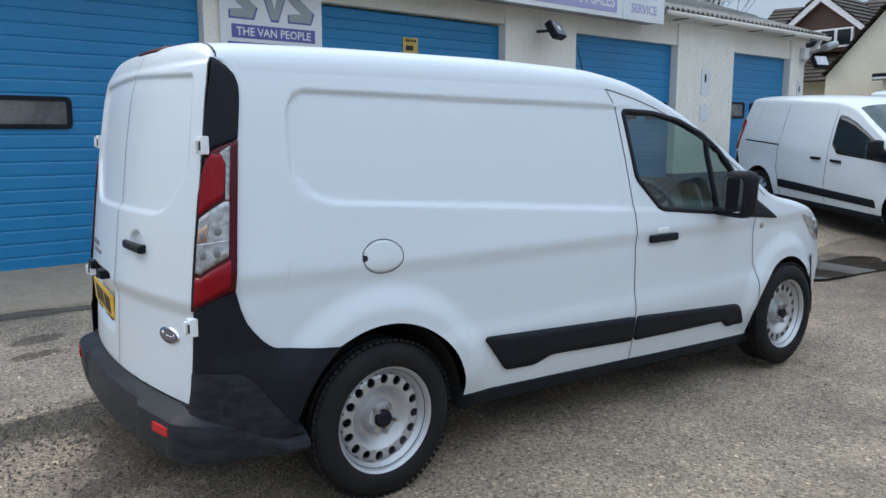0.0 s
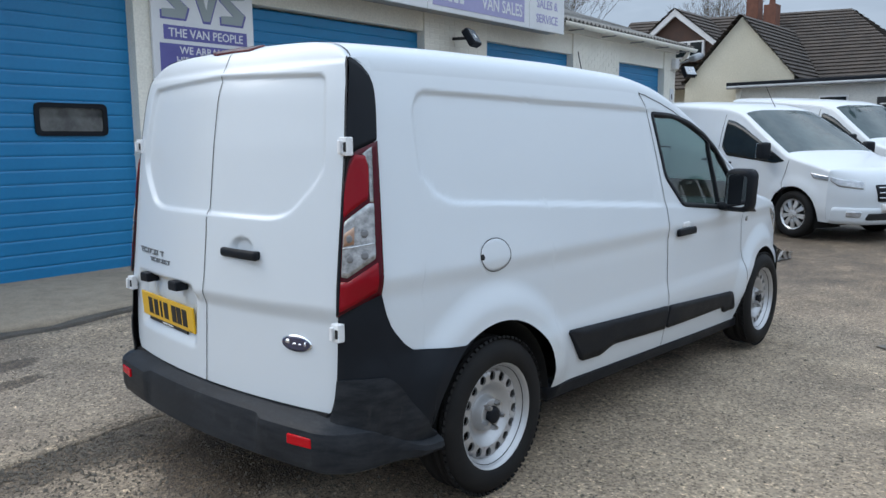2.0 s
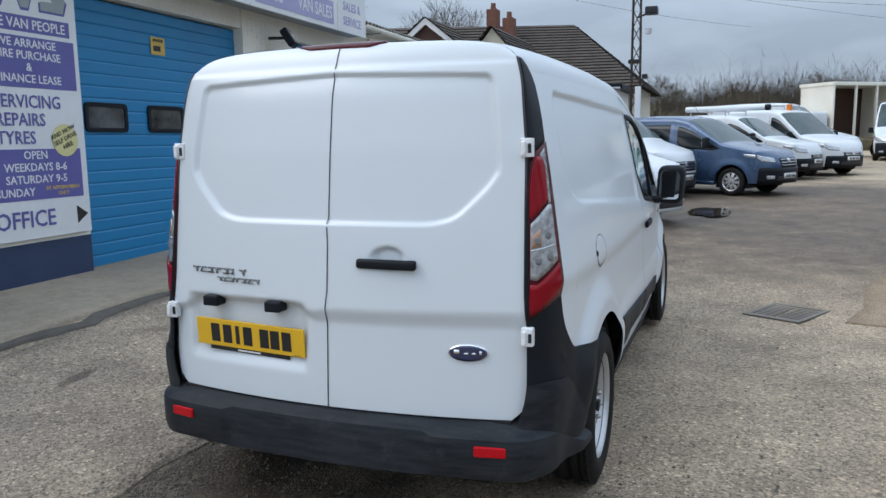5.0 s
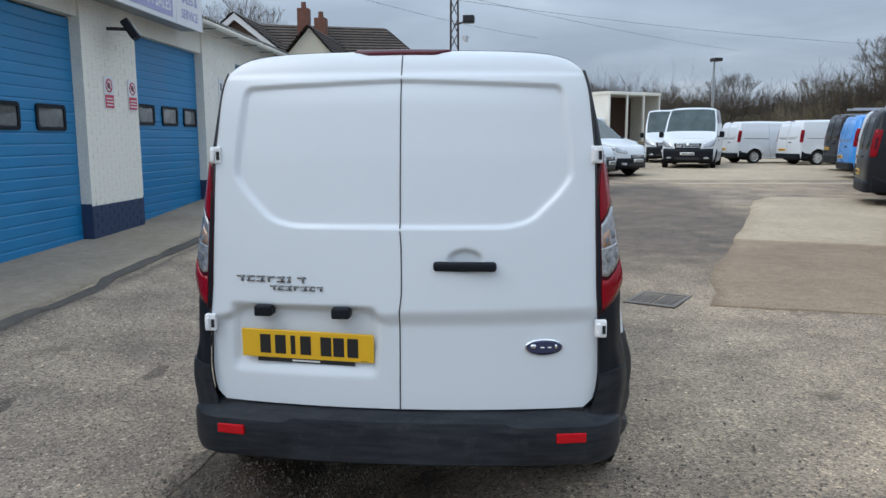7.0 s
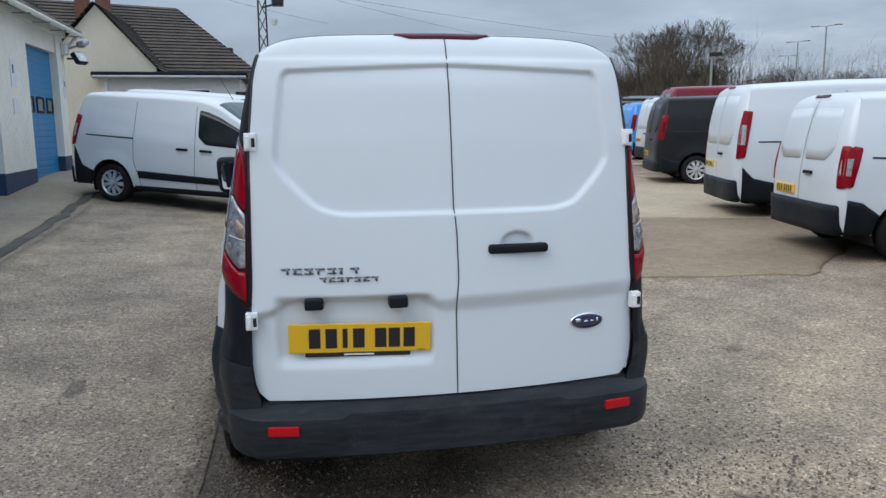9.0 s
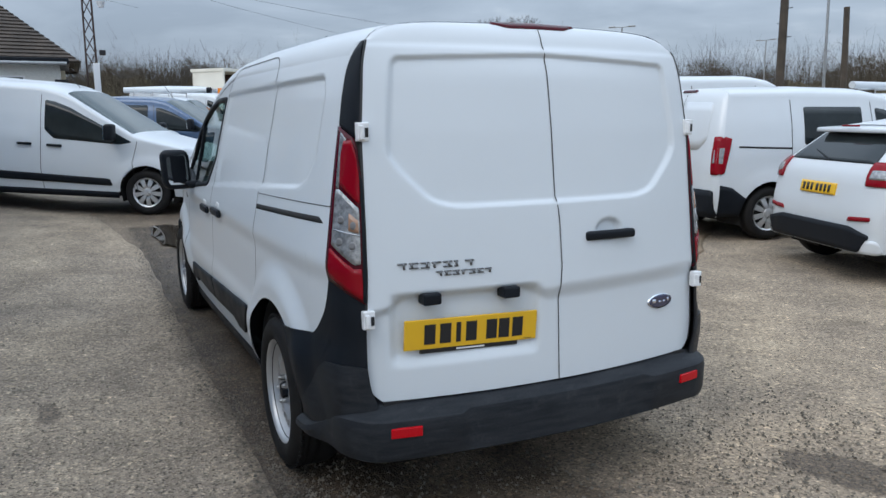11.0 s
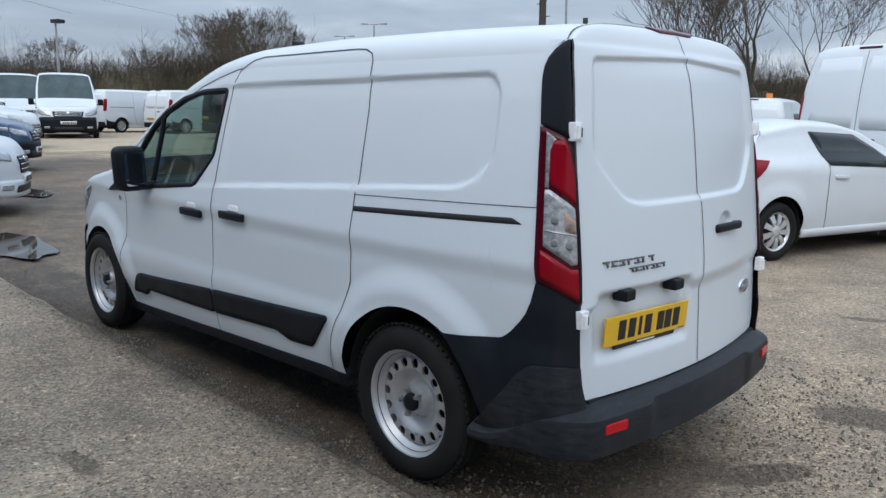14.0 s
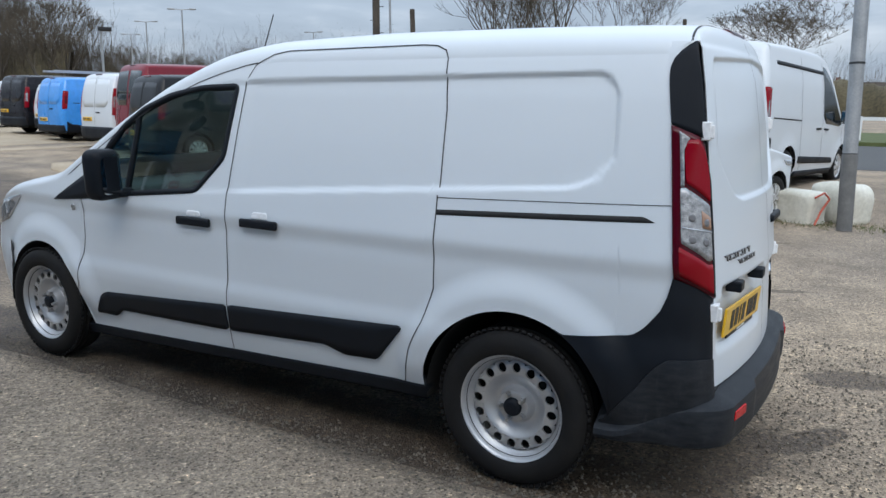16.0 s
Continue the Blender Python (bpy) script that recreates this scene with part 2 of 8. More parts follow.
def edge_distance(poly, x, z):
    """The distance to a polygon's outline, positive inside; far outside it is just -1."""
    key = id(poly)
    if key not in BOUNDS:
        BOUNDS[key] = (poly, min(p[0] for p in poly), max(p[0] for p in poly), min(p[1] for p in poly), max(p[1] for p in poly))
    _, x0, x1, z0, z1 = BOUNDS[key]
    if x < x0 - .04 or x > x1 + .04 or z < z0 - .04 or z > z1 + .04:
        return -1.0
    best = 9.0
    for (x0, z0), (x1, z1) in zip(poly, poly[1:] + poly[:1]):
        dx, dz = x1 - x0, z1 - z0
        t = max(0.0, min(1.0, ((x - x0) * dx + (z - z0) * dz) / (dx * dx + dz * dz + 1e-12)))
        best = min(best, math.hypot(x - x0 - t * dx, z - z0 - t * dz))
    return best if inside(poly, x, z) else -best


def rounded(poly, r=0.02, n=4):
    """A polygon with its corners rounded off."""
    out = []
    for i, b in enumerate(poly):
        a, c = poly[i - 1], poly[(i + 1) % len(poly)]
        u, v = Vector(a) - Vector(b), Vector(c) - Vector(b)
        d = min(r, u.length * 0.45, v.length * 0.45)
        p, q, b2 = Vector(b) + u.normalized() * d, Vector(b) + v.normalized() * d, Vector(b)
        for s in range(n + 1):
            t = s / n
            w = p.lerp(b2, t).lerp(b2.lerp(q, t), t)
            out.append((w.x, w.y))
    return out


def span(poly, x):
    """The lowest and highest height of a polygon at x."""
    zs = []
    for (x0, z0), (x1, z1) in zip(poly, poly[1:] + poly[:1]):
        if x0 != x1 and min(x0, x1) <= x <= max(x0, x1):
            zs.append(z0 + (z1 - z0) * (x - x0) / (x1 - x0))
    return (min(zs), max(zs)) if zs else None


def drape(poly, surf, off=0.004, nx=24, nz=8, skirt=0.012):
    """A sheet with a polygon's outline laid over surf(x, z) -> (point, normal), raised by off, with a rim that runs back to it."""
    xs = sorted({round(p[0], 5) for p in poly} | set(np.linspace(min(p[0] for p in poly), max(p[0] for p in poly), nx).round(5)))
    verts, faces, low = [], [], []
    for x in xs:
        z0, z1 = span(poly, min(max(x, xs[0] + 1e-5), xs[-1] - 1e-5))
        for j in range(nz + 1):
            z = z0 + (z1 - z0) * j / nz
            p, nrm = surf(x, z)
            verts.append(p + nrm * off)
            low.append(p - nrm * skirt)
    k = nz + 1
    for i in range(len(xs) - 1):
        for j in range(nz):
            faces.append((i * k + j, (i + 1) * k + j, (i + 1) * k + j + 1, i * k + j + 1))
    n = len(verts)
    ring = [i * k for i in range(len(xs))] + [(len(xs) - 1) * k + j for j in range(1, k)] + [i * k + nz for i in range(len(xs) - 2, -1, -1)] + list(range(nz - 1, 0, -1))
    if skirt:
        at = {v: n + i for i, v in enumerate(ring)}
        verts += [low[v] for v in ring]
        for a, b in zip(ring, ring[1:] + ring[:1]):
            faces.append((b, a, at[a], at[b]))
    return verts, faces


def ribbon(line, surf, width, off=0.002, closed=False, skirt=0.0):
    """A narrow band along a line of (x, z) laid over surf."""
    verts, faces = [], []
    n = len(line)
    for i, (x, z) in enumerate(line):
        a = line[i - 1] if i or closed else line[i]
        b = line[(i + 1) % n] if i < n - 1 or closed else line[i]
        d = Vector((b[0] - a[0], b[1] - a[1])).normalized()
        nx, nz = -d.y * width / 2, d.x * width / 2
        for s in (1, -1):
            p, nrm = surf(x + s * nx, z + s * nz)
            verts.append(p + nrm * off)
        if skirt:
            for s in (1, -1):
                p, nrm = surf(x + s * nx, z + s * nz)
                verts.append(p - nrm * skirt)
    k = 4 if skirt else 2
    for i in range(n if closed else n - 1):
        j = (i + 1) % n
        faces.append((i * k, i * k + 1, j * k + 1, j * k))
        if skirt:
            faces.append((i * k, j * k, j * k + 2, i * k + 2))
            faces.append((i * k + 1, i * k + 3, j * k + 3, j * k + 1))
    return verts, faces


def finer(line, step=0.03, closed=False):
    out = []
    pts = line + line[:1] if closed else line
    for (x0, z0), (x1, z1) in zip(pts, pts[1:]):
        n = max(1, int(math.hypot(x1 - x0, z1 - z0) / step))
        out += [(x0 + (x1 - x0) * i / n, z0 + (z1 - z0) * i / n) for i in range(n)]
    return out if closed else out + [pts[-1]]


def fix_normals(me, weld=0.0):
    bm = bmesh.new()
    bm.from_mesh(me)
    if weld:
        bmesh.ops.remove_doubles(bm, verts=bm.verts, dist=weld)
    bmesh.ops.recalc_face_normals(bm, faces=bm.faces)
    bm.to_mesh(me)
    bm.free()
    return me


def words(parent, text, size, at, mat, depth=0.002, align="CENTER", width=1.0, name="lettering", label="", spacing=1.0):
    """Text in the built-in font, as a mesh; at: pose of its baseline."""
    cu = bpy.data.curves.new(name, "FONT")
    cu.body, cu.size, cu.extrude, cu.align_x = text, size, depth, align
    cu.resolution_u, cu.space_character, cu.offset = 2, spacing, size * 0.012
    tmp = bpy.data.objects.new(name, cu)
    me = bpy.data.meshes.new_from_object(tmp)
    bpy.data.objects.remove(tmp)
    bpy.data.curves.remove(cu)
    me.name = name
    me.materials.clear()
    me.materials.append(mat)
    ob = new(name, me)
    ob.parent = parent
    ob.matrix_basis = at @ Matrix.Diagonal((width, 1, 1, 1))
    if label:
        ob["label"] = label
    return ob

# ---- the ground ----


def ground_z(x, y):
    """The height of the yard: level by the van, rising gently to the far end and to the workshop."""
    wall = float(np.interp(x, [3, 7.2, 10.4, 13, 20], [.16, .19, .33, .42, .45]))
    rise = .0135 * min(22.5, max(0.0, x - 3.5))
    s = min(1.0, max(0.0, (y - 1.5) / 3.4))
    bank = .17 * smoothstep(-8.6, -9.4, y) * smoothstep(-16.8, -14.8, y) * smoothstep(-5, -2, x) * smoothstep(8, 5, x)
    return bank + rise + s * wall - .05 * math.exp(-((x - 3.4) ** 2 + (y + 1.9) ** 2) / 3)


def tarmac_material(name="worn_gravel_tarmac", gain=1.08, damp_shade=True):
    """Worn, gravelly tarmac: stones of several sizes, pale dust, darker damp stretches with ragged outlines, some van
    shade painted in.
    """
    m = material(name, (0.15, 0.14, 0.12), 0.9)
    n, l = m.node_tree.nodes, m.node_tree.links
    co = n.new("ShaderNodeTexCoord")

    def vor(scale, feature="F1"):
        v = n.new("ShaderNodeTexVoronoi")
        v.inputs["Scale"].default_value, v.feature = scale, feature
        l.new(co.outputs["Object"], v.inputs["Vector"])
        return v
    big = noise_node(m, .22, 6, .6)
    mid = noise_node(m, 1.6, 6, .62)
    fine = noise_node(m, 42, 4, .7)
    st1, st2 = vor(105), vor(47)
    dust = ramp_node(m, mid.outputs["Fac"], [(.30, (.150, .127, .102)), (.52, (.228, .193, .153)), (.74, (.300, .255, .200))])
    wide = ramp_node(m, big.outputs["Fac"], [(.34, (.72, .73, .76)), (.66, (1.15, 1.12, 1.06))])
    c = mix_node(m, 1.0, dust.outputs["Color"], wide.outputs["Color"], "MULTIPLY")
    s1 = ramp_node(m, st1.outputs["Color"], [(.0, (.30, .29, .29)), (.17, (.42, .41, .40)), (.26, (.92, .92, .92)), (.74, (1.10, 1.09, 1.07)), (1.0, (2.3, 2.22, 2.1))])
    c = mix_node(m, 1.0, c, s1.outputs["Color"], "MULTIPLY")
    s2 = ramp_node(m, st2.outputs["Color"], [(.0, (.60, .60, .59)), (.18, (.80, .80, .79)), (.30, (1, 1, 1)), (.84, (1.06, 1.04, 1)), (1.0, (2.3, 2.2, 2.0))])
    c = mix_node(m, .85, c, s2.outputs["Color"], "MULTIPLY")
    f = ramp_node(m, fine.outputs["Fac"], [(.32, (.50, .50, .50)), (.68, (1.42, 1.42, 1.42))])
    c = mix_node(m, .8, c, f.outputs["Color"], "MULTIPLY")
    c = mix_node(m, 1.0, c, (gain * 1.235, gain * 1.175, gain * 1.12), "MULTIPLY")
    # damp, dirty stretch along and behind the parked van, coloured darker for its shade
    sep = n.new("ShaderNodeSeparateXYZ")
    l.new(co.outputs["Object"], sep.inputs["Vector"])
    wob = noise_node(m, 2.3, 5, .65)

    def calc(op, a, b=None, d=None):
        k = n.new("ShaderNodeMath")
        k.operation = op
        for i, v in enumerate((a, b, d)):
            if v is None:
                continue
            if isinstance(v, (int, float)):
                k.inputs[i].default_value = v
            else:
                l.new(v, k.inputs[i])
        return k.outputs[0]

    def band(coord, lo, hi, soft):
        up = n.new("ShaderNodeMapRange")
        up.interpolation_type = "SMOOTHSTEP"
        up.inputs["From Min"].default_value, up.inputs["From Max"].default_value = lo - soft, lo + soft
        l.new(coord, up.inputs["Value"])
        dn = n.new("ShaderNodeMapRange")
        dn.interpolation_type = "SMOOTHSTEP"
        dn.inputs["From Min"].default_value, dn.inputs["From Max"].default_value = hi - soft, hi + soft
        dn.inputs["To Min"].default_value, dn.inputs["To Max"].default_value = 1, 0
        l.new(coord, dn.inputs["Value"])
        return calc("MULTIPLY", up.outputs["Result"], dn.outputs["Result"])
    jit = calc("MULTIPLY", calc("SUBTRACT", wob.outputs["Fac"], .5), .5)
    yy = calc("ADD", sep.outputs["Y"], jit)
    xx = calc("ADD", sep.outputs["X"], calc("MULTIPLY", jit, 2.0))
    # strip and back also paint the shade under the sill and the bumper
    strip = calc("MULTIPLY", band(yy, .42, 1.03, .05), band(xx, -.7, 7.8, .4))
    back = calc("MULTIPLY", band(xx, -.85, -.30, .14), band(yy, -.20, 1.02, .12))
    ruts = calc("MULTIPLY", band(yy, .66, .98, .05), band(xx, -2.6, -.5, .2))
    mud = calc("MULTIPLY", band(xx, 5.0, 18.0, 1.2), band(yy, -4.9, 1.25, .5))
    
    rag = calc("MULTIPLY", calc("SUBTRACT", noise_node(m, 9, 6, .75).outputs["Fac"], .5), 2.6)

    def blot(px, py, rx, ry, turn=0.0):
        """A stain with a ragged oval outline."""
        ca, sa = math.cos(turn), math.sin(turn)
        dx = calc("SUBTRACT", calc("ADD", sep.outputs["X"], calc("MULTIPLY", jit, .35)), px)
        dy = calc("SUBTRACT", calc("ADD", sep.outputs["Y"], calc("MULTIPLY", jit, .35)), py)
        a = calc("MULTIPLY", calc("ADD", calc("MULTIPLY", dx, ca), calc("MULTIPLY", dy, sa)), 1 / rx)
        b = calc("MULTIPLY", calc("SUBTRACT", calc("MULTIPLY", dy, ca), calc("MULTIPLY", dx, sa)), 1 / ry)
        q = calc("ADD", rag, calc("ADD", calc("MULTIPLY", a, a), calc("MULTIPLY", b, b)))
        k = n.new("ShaderNodeMapRange")
        k.interpolation_type = "SMOOTHSTEP"
        k.inputs["From Min"].default_value, k.inputs["From Max"].default_value = 1.25, .70
        l.new(q, k.inputs["Value"])
        return k.outputs["Result"]
    seep = blot(-1.16, -1.22, .28, .15, .5)
    for oval in ((-.72, .22, .15, .50, -.30), (-1.02, -.22, .09, .26, -.55), (1.0, 1.81, .16, .055, .1), (-.57, -3.3, .17, .06, .4), (-.75, 2.43, .22, .10, .3), (-.83, 2.08, .16, .07, .2), (.25, 2.35, .20, .05, .25)):
        seep = calc("MAXIMUM", seep, blot(*oval))
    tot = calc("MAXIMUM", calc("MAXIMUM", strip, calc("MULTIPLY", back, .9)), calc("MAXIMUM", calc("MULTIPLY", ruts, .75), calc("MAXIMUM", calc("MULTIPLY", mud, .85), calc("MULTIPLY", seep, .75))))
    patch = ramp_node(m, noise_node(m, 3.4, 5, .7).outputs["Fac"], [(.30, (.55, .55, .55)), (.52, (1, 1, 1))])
    # damp holds wet ground, stains and the shade painted beside the van
    damp = calc("MAXIMUM", calc("MULTIPLY", tot, patch.outputs["Color"]), calc("MULTIPLY", seep, .8)) if damp_shade else calc("MULTIPLY", seep, .75)
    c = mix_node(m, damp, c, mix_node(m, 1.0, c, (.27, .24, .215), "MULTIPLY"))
    # scattered oil and damp spots
    spots = ramp_node(m, noise_node(m, 1.15, 3, .5).outputs["Fac"], [(.655, (0, 0, 0)), (.70, (1, 1, 1))])
    c = mix_node(m, calc("MULTIPLY", spots.outputs["Color"], .55), c, mix_node(m, 1.0, c, (.45, .44, .43), "MULTIPLY"))
    set_base(m, c)
    r = n.new("ShaderNodeMapRange")
    r.inputs["To Min"].default_value, r.inputs["To Max"].default_value = .92, .66
    l.new(damp, r.inputs["Value"])
    l.new(r.outputs["Result"], n["Principled BSDF"].inputs["Roughness"])
    b1 = add_bump(m, st1.outputs["Distance"], .55, .008)
    b2 = add_bump(m, st2.outputs["Distance"], .12, .010, b1)
    add_bump(m, mid.outputs["Fac"], .5, .03, b2)
    return m


def concrete_material(name, c0, c1, stony=.0):
    m = material(name, c0, .85)
    a, b, s = noise_node(m, .7, 6, .6), noise_node(m, 9, 6, .65), noise_node(m, 70, 3, .7)
    base = ramp_node(m, a.outputs["Fac"], [(.30, c0), (.70, c1)])
    st = ramp_node(m, b.outputs["Fac"], [(.30, (.74, .73, .72)), (.62, (1.06, 1.06, 1.05))])
    gr = ramp_node(m, s.outputs["Fac"], [(.32, (.82 - stony * .3,) * 3), (.68, (1.12 + stony * .3,) * 3)])
    set_base(m, mix_node(m, 1.0, mix_node(m, .8, base.outputs["Color"], st.outputs["Color"], "MULTIPLY"), gr.outputs["Color"], "MULTIPLY"))
    add_bump(m, s.outputs["Fac"], .3 + stony, .004 + .006 * stony)
    return m


TARMAC = tarmac_material()
PALE_TARMAC = tarmac_material("pale_worn_tarmac", 1.22, False)
APRON = concrete_material("stained_concrete_apron", (0.255, 0.208, 0.155), (0.36, 0.30, 0.228), .1)
SLAB = concrete_material("pale_concrete_slab", (0.36, 0.285, 0.195), (0.46, 0.37, 0.26), .05)
ROUGH_SLAB = concrete_material("crumbling_concrete_slab", (0.225, 0.162, 0.105), (0.32, 0.24, 0.158), .8)
DAMP = concrete_material("damp_gutter_tarmac", (0.075, 0.065, 0.054), (0.135, 0.118, 0.098), .3)
WATER = material("puddle_water", (0.055, 0.045, 0.035), 0.03)
STONE = varied("loose_stone", (0.075, 0.063, 0.050), (0.20, 0.172, 0.138), 30.0, (.8, .95))
IRON = varied("rusty_cast_iron", (0.12, 0.105, 0.09), (0.20, 0.178, 0.15), 14.0, (.5, .75), .3, 120.0, metal=.4, dist=.002)


def axis_lines(lo, hi, step, far):
    a = list(np.arange(lo, hi + 1e-6, step))
    d, p, q = step, lo, hi
    left, right = [], []
    while q < far:
        d *= 1.35
        p, q = p - d, q + d
        left.append(p)
        right.append(q)
    return left[::-1] + a + right


gx, gy = axis_lines(-6, 30, .4, 900), axis_lines(-14, 8, .4, 900)
verts = [(x, y, ground_z(x, y) + (.006 * noise.noise((x * 1.3, y * 1.3, 0)) if abs(x) < 30 and abs(y) < 15 else 0)) for x in gx for y in gy]
k = len(gy)
faces = [(i * k + j, (i + 1) * k + j, (i + 1) * k + j + 1, i * k + j + 1) for i in range(len(gx) - 1) for j in range(k - 1)]
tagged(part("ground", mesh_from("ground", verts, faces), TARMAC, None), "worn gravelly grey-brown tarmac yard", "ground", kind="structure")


def ragged(poly, step=.25, amp=.05, seed=0):
    out = []
    for x, y in finer(poly, step, True):
        out.append((x + amp * noise.noise((x * 2.1, y * 2.1, seed)), y + amp * noise.noise((x * 2.1, y * 2.1, seed + 9))))
    return out


def sheet(name, label, poly, mat, off, amp=.05, category="pavement", nx=40, nz=10, seed=0):
    """A thin layer of another surface on the yard, with a ragged edge; cut into columns along x."""
    def surf(x, y):
        return Vector((x, y, ground_z(x, y))), Vector((0, 0, 1))
    return tagged(part(name, fix_normals(mesh_from(name, *drape(ragged(poly, .25, amp, seed), surf, off, nx, nz, .03))), mat, None), label, category, kind="structure")


sheet("pavement_pale", "pale worn tarmac beside the van with a broken edge", [(-9, .80), (-2.6, .84), (-1.17, .93), (-.6, 1.0), (.47, .98), (1.6, 1.0), (3.5, .99), (5.6, 1.0), (8.8, 1.38), (9.5, 2.4), (9.5, 3.66), (6.3, 3.55), (2.0, 3.35), (-.2, 3.05), (-9, 2.9)], PALE_TARMAC, .012, .05, nx=90, nz=14)
sheet("pavement_apron", "stained concrete apron before the workshop doors", [(-9, 3.15), (-.2, 3.24), (2.0, 3.53), (6.3, 3.80), (11.1, 4.0), (17, 4.35), (17, 5.7), (7, 5.4), (-9, 4.9)], APRON, .030, .02, nx=70, nz=10)
sheet("pavement_gutter", "dark damp gutter along the apron's edge", [(-9, 2.98), (-.2, 3.08), (2.0, 3.36), (6.3, 3.64), (11.1, 3.86), (17, 4.2), (17, 4.33), (11.1, 3.97), (6.3, 3.77), (2.0, 3.49), (-.2, 3.20), (-9, 3.11)], DAMP, .024, .13, nx=80, nz=4, seed=4)
sheet("pavement_rough_slab", "crumbling sandy concrete slab", [(3.55, -2.30), (5.2, -2.75), (7.38, -3.60), (6.6, -6.8), (4.5, -6.2), (2.95, -4.4)], ROUGH_SLAB, .014, .10, nx=40, nz=16)
sheet("pavement_slab", "pale smooth concrete slab with a crack", [(7.42, -3.60), (10.5, -4.75), (13.2, -5.65), (14.3, -6.4), (13.6, -9.5), (6.6, -6.85)], SLAB, .026, .05, nx=40, nz=12)
sheet("pavement_strip", "pale concrete strip across the yard", [(18.3, -5.1), (18.9, -5.1), (18.9, -13), (18.3, -13)], SLAB, .014, .06, nx=8, nz=30)
sheet("pavement_far", "pale sandy concrete at the far end of the yard", [(20.2, -4.2), (60, -9), (60, -28), (24, -16.5), (20.2, -13)], SLAB, .014, .15, nx=60, nz=20)
for i, (px, py, rx, ry) in enumerate(((6.75, .50, 1.0, .36), (11.35, -1.05, .85, .40))):
    ring = [(px + rx * math.cos(a) * (1 + .38 * noise.noise((math.cos(a) * 1.7 + i * 5, math.sin(a) * 1.7, .3)) + .12 * noise.noise((math.cos(a) * 5 + i, math.sin(a) * 5, 2))), py + ry * math.sin(a) * (1 + .35 * noise.noise((math.cos(a) * 1.7, math.sin(a) * 1.7 + i * 3, 7)))) for a in np.linspace(0, 2 * math.pi, 90)[:-1]]
    zmax = ground_z(px, py) + .013

    def flat(x, y, z=zmax):
        return Vector((x, y, z)), Vector((0, 0, 1))
    tagged(part("water_puddle", fix_normals(mesh_from("water_puddle", *drape(ring, flat, .0, 60, 8, 0), smooth=False)), WATER, None), "shallow brown puddle of rain water", "puddle", kind="structure")

# drain cover
drain = thing("drain_cover", "rusty cast iron drain cover set in the tarmac", "drain", at=pose(3.80, -1.86, ground_z(3.8, -1.86) - .006, 0, 0, -28))
for nm, b in (("frame", (-.30, -.25, -.24, .24)), ("frame", (.25, .30, -.24, .24)), ("frame", (-.25, .25, -.24, -.20)), ("frame", (-.25, .25, .20, .24))):
    part(nm, a_box(*b, 0, .020, bevel=.005), IRON, drain)
part("pit", a_box(-.25, .25, -.20, .20, .0, .003), UNDER, drain)
for i in range(9):
    for s in (-1, 1):
        part("grate_bar", a_box(-.24 + i * .054, -.212 + i * .054, min(s * .01, s * .20), max(s * .01, s * .20), .002, .016, bevel=.004, m=Matrix.Identity(4)), IRON, drain)

# loose stones and grit near the van
rnd = random.Random(5)
verts, faces = [], []
for i in range(15000):
    if i < 4500:
        x, y = rnd.uniform(-2.6, 7.5), .93 + rnd.gauss(0, .07)
    elif i < 7500:
        x, y = rnd.gauss(-.9, .5), rnd.gauss(.80, .14)
    elif i < 11000:
        x, y = rnd.gauss(-1.0, .45), rnd.uniform(-1.9, .6)
    else:
        x, y = rnd.uniform(-3, 9), rnd.uniform(-5, 3.2)
    r = rnd.choice((.003, .004, .004, .005, .006, .008, .010)) * rnd.uniform(.7, 1.2)
    z = ground_z(x, y) + .004 + (.010 if y > 1.02 else 0)
    b = len(verts)
    a0 = rnd.uniform(0, 6)
    for a in range(4):
        verts.append((x + r * rnd.uniform(.7, 1.2) * math.cos(a0 + a * 1.57), y + r * rnd.uniform(.7, 1.2) * math.sin(a0 + a * 1.57), z))
    verts.append((x + rnd.uniform(-.3, .3) * r, y + rnd.uniform(-.3, .3) * r, z + r * rnd.uniform(.7, 1.1)))
    faces += [(b, b + 1, b + 4), (b + 1, b + 2, b + 4), (b + 2, b + 3, b + 4), (b + 3, b, b + 4)]
tagged(part("loose_gravel", mesh_from("loose_gravel", verts, faces, False), STONE, None), "loose grit and small stones on the tarmac", "gravel", kind="stuff")

# ---- the white panel van in the middle ----
# x runs from the rear axle to the nose, y to its left, z up; the rear axle stands over the origin
BODY_W = table([.20, .28, .35, .45, .55, .60, .66, .75, .85, .91, .97, 1.0, 1.1, 1.2, 1.35, 1.55, 1.64, 1.70, 1.75],
               [.835, .850, .868, .888, .902, .903, .891, .888, .886, .882, .894, .888, .868, .849, .819, .775, .750, .732, .712], 0.012)
BODY_F = table([-.75, -.66, -.59, -.5, -.3, 0, .4, 1.8, 2.4, 2.8, 3.2, 3.5, 3.7, 3.85],
               [.895, .915, .932, .955, .972, .988, 1, 1, .99, .975, .95, .90, .83, .74], 0.05)
LAMP_X = table([.3, .92, 1.44, 1.69, 1.8], [-.60, -.59, -.532, -.492, -.485], 0.03)
DOOR_X = table([.4, .5, .8, 1.1, 1.43, 1.6, 1.70, 1.75, 1.79, 1.83], [-.735, -.733, -.716, -.682, -.641, -.613, -.592, -.580, -.568, -.55], 0.012)
DOOR_Y = table([.4, .5, .55, .62, .80, .94, 1.43, 1.65, 1.70, 1.75, 1.80], [.715, .716, .736, .745, .742, .732, .722, .700, .690, .673, .650], 0.01)
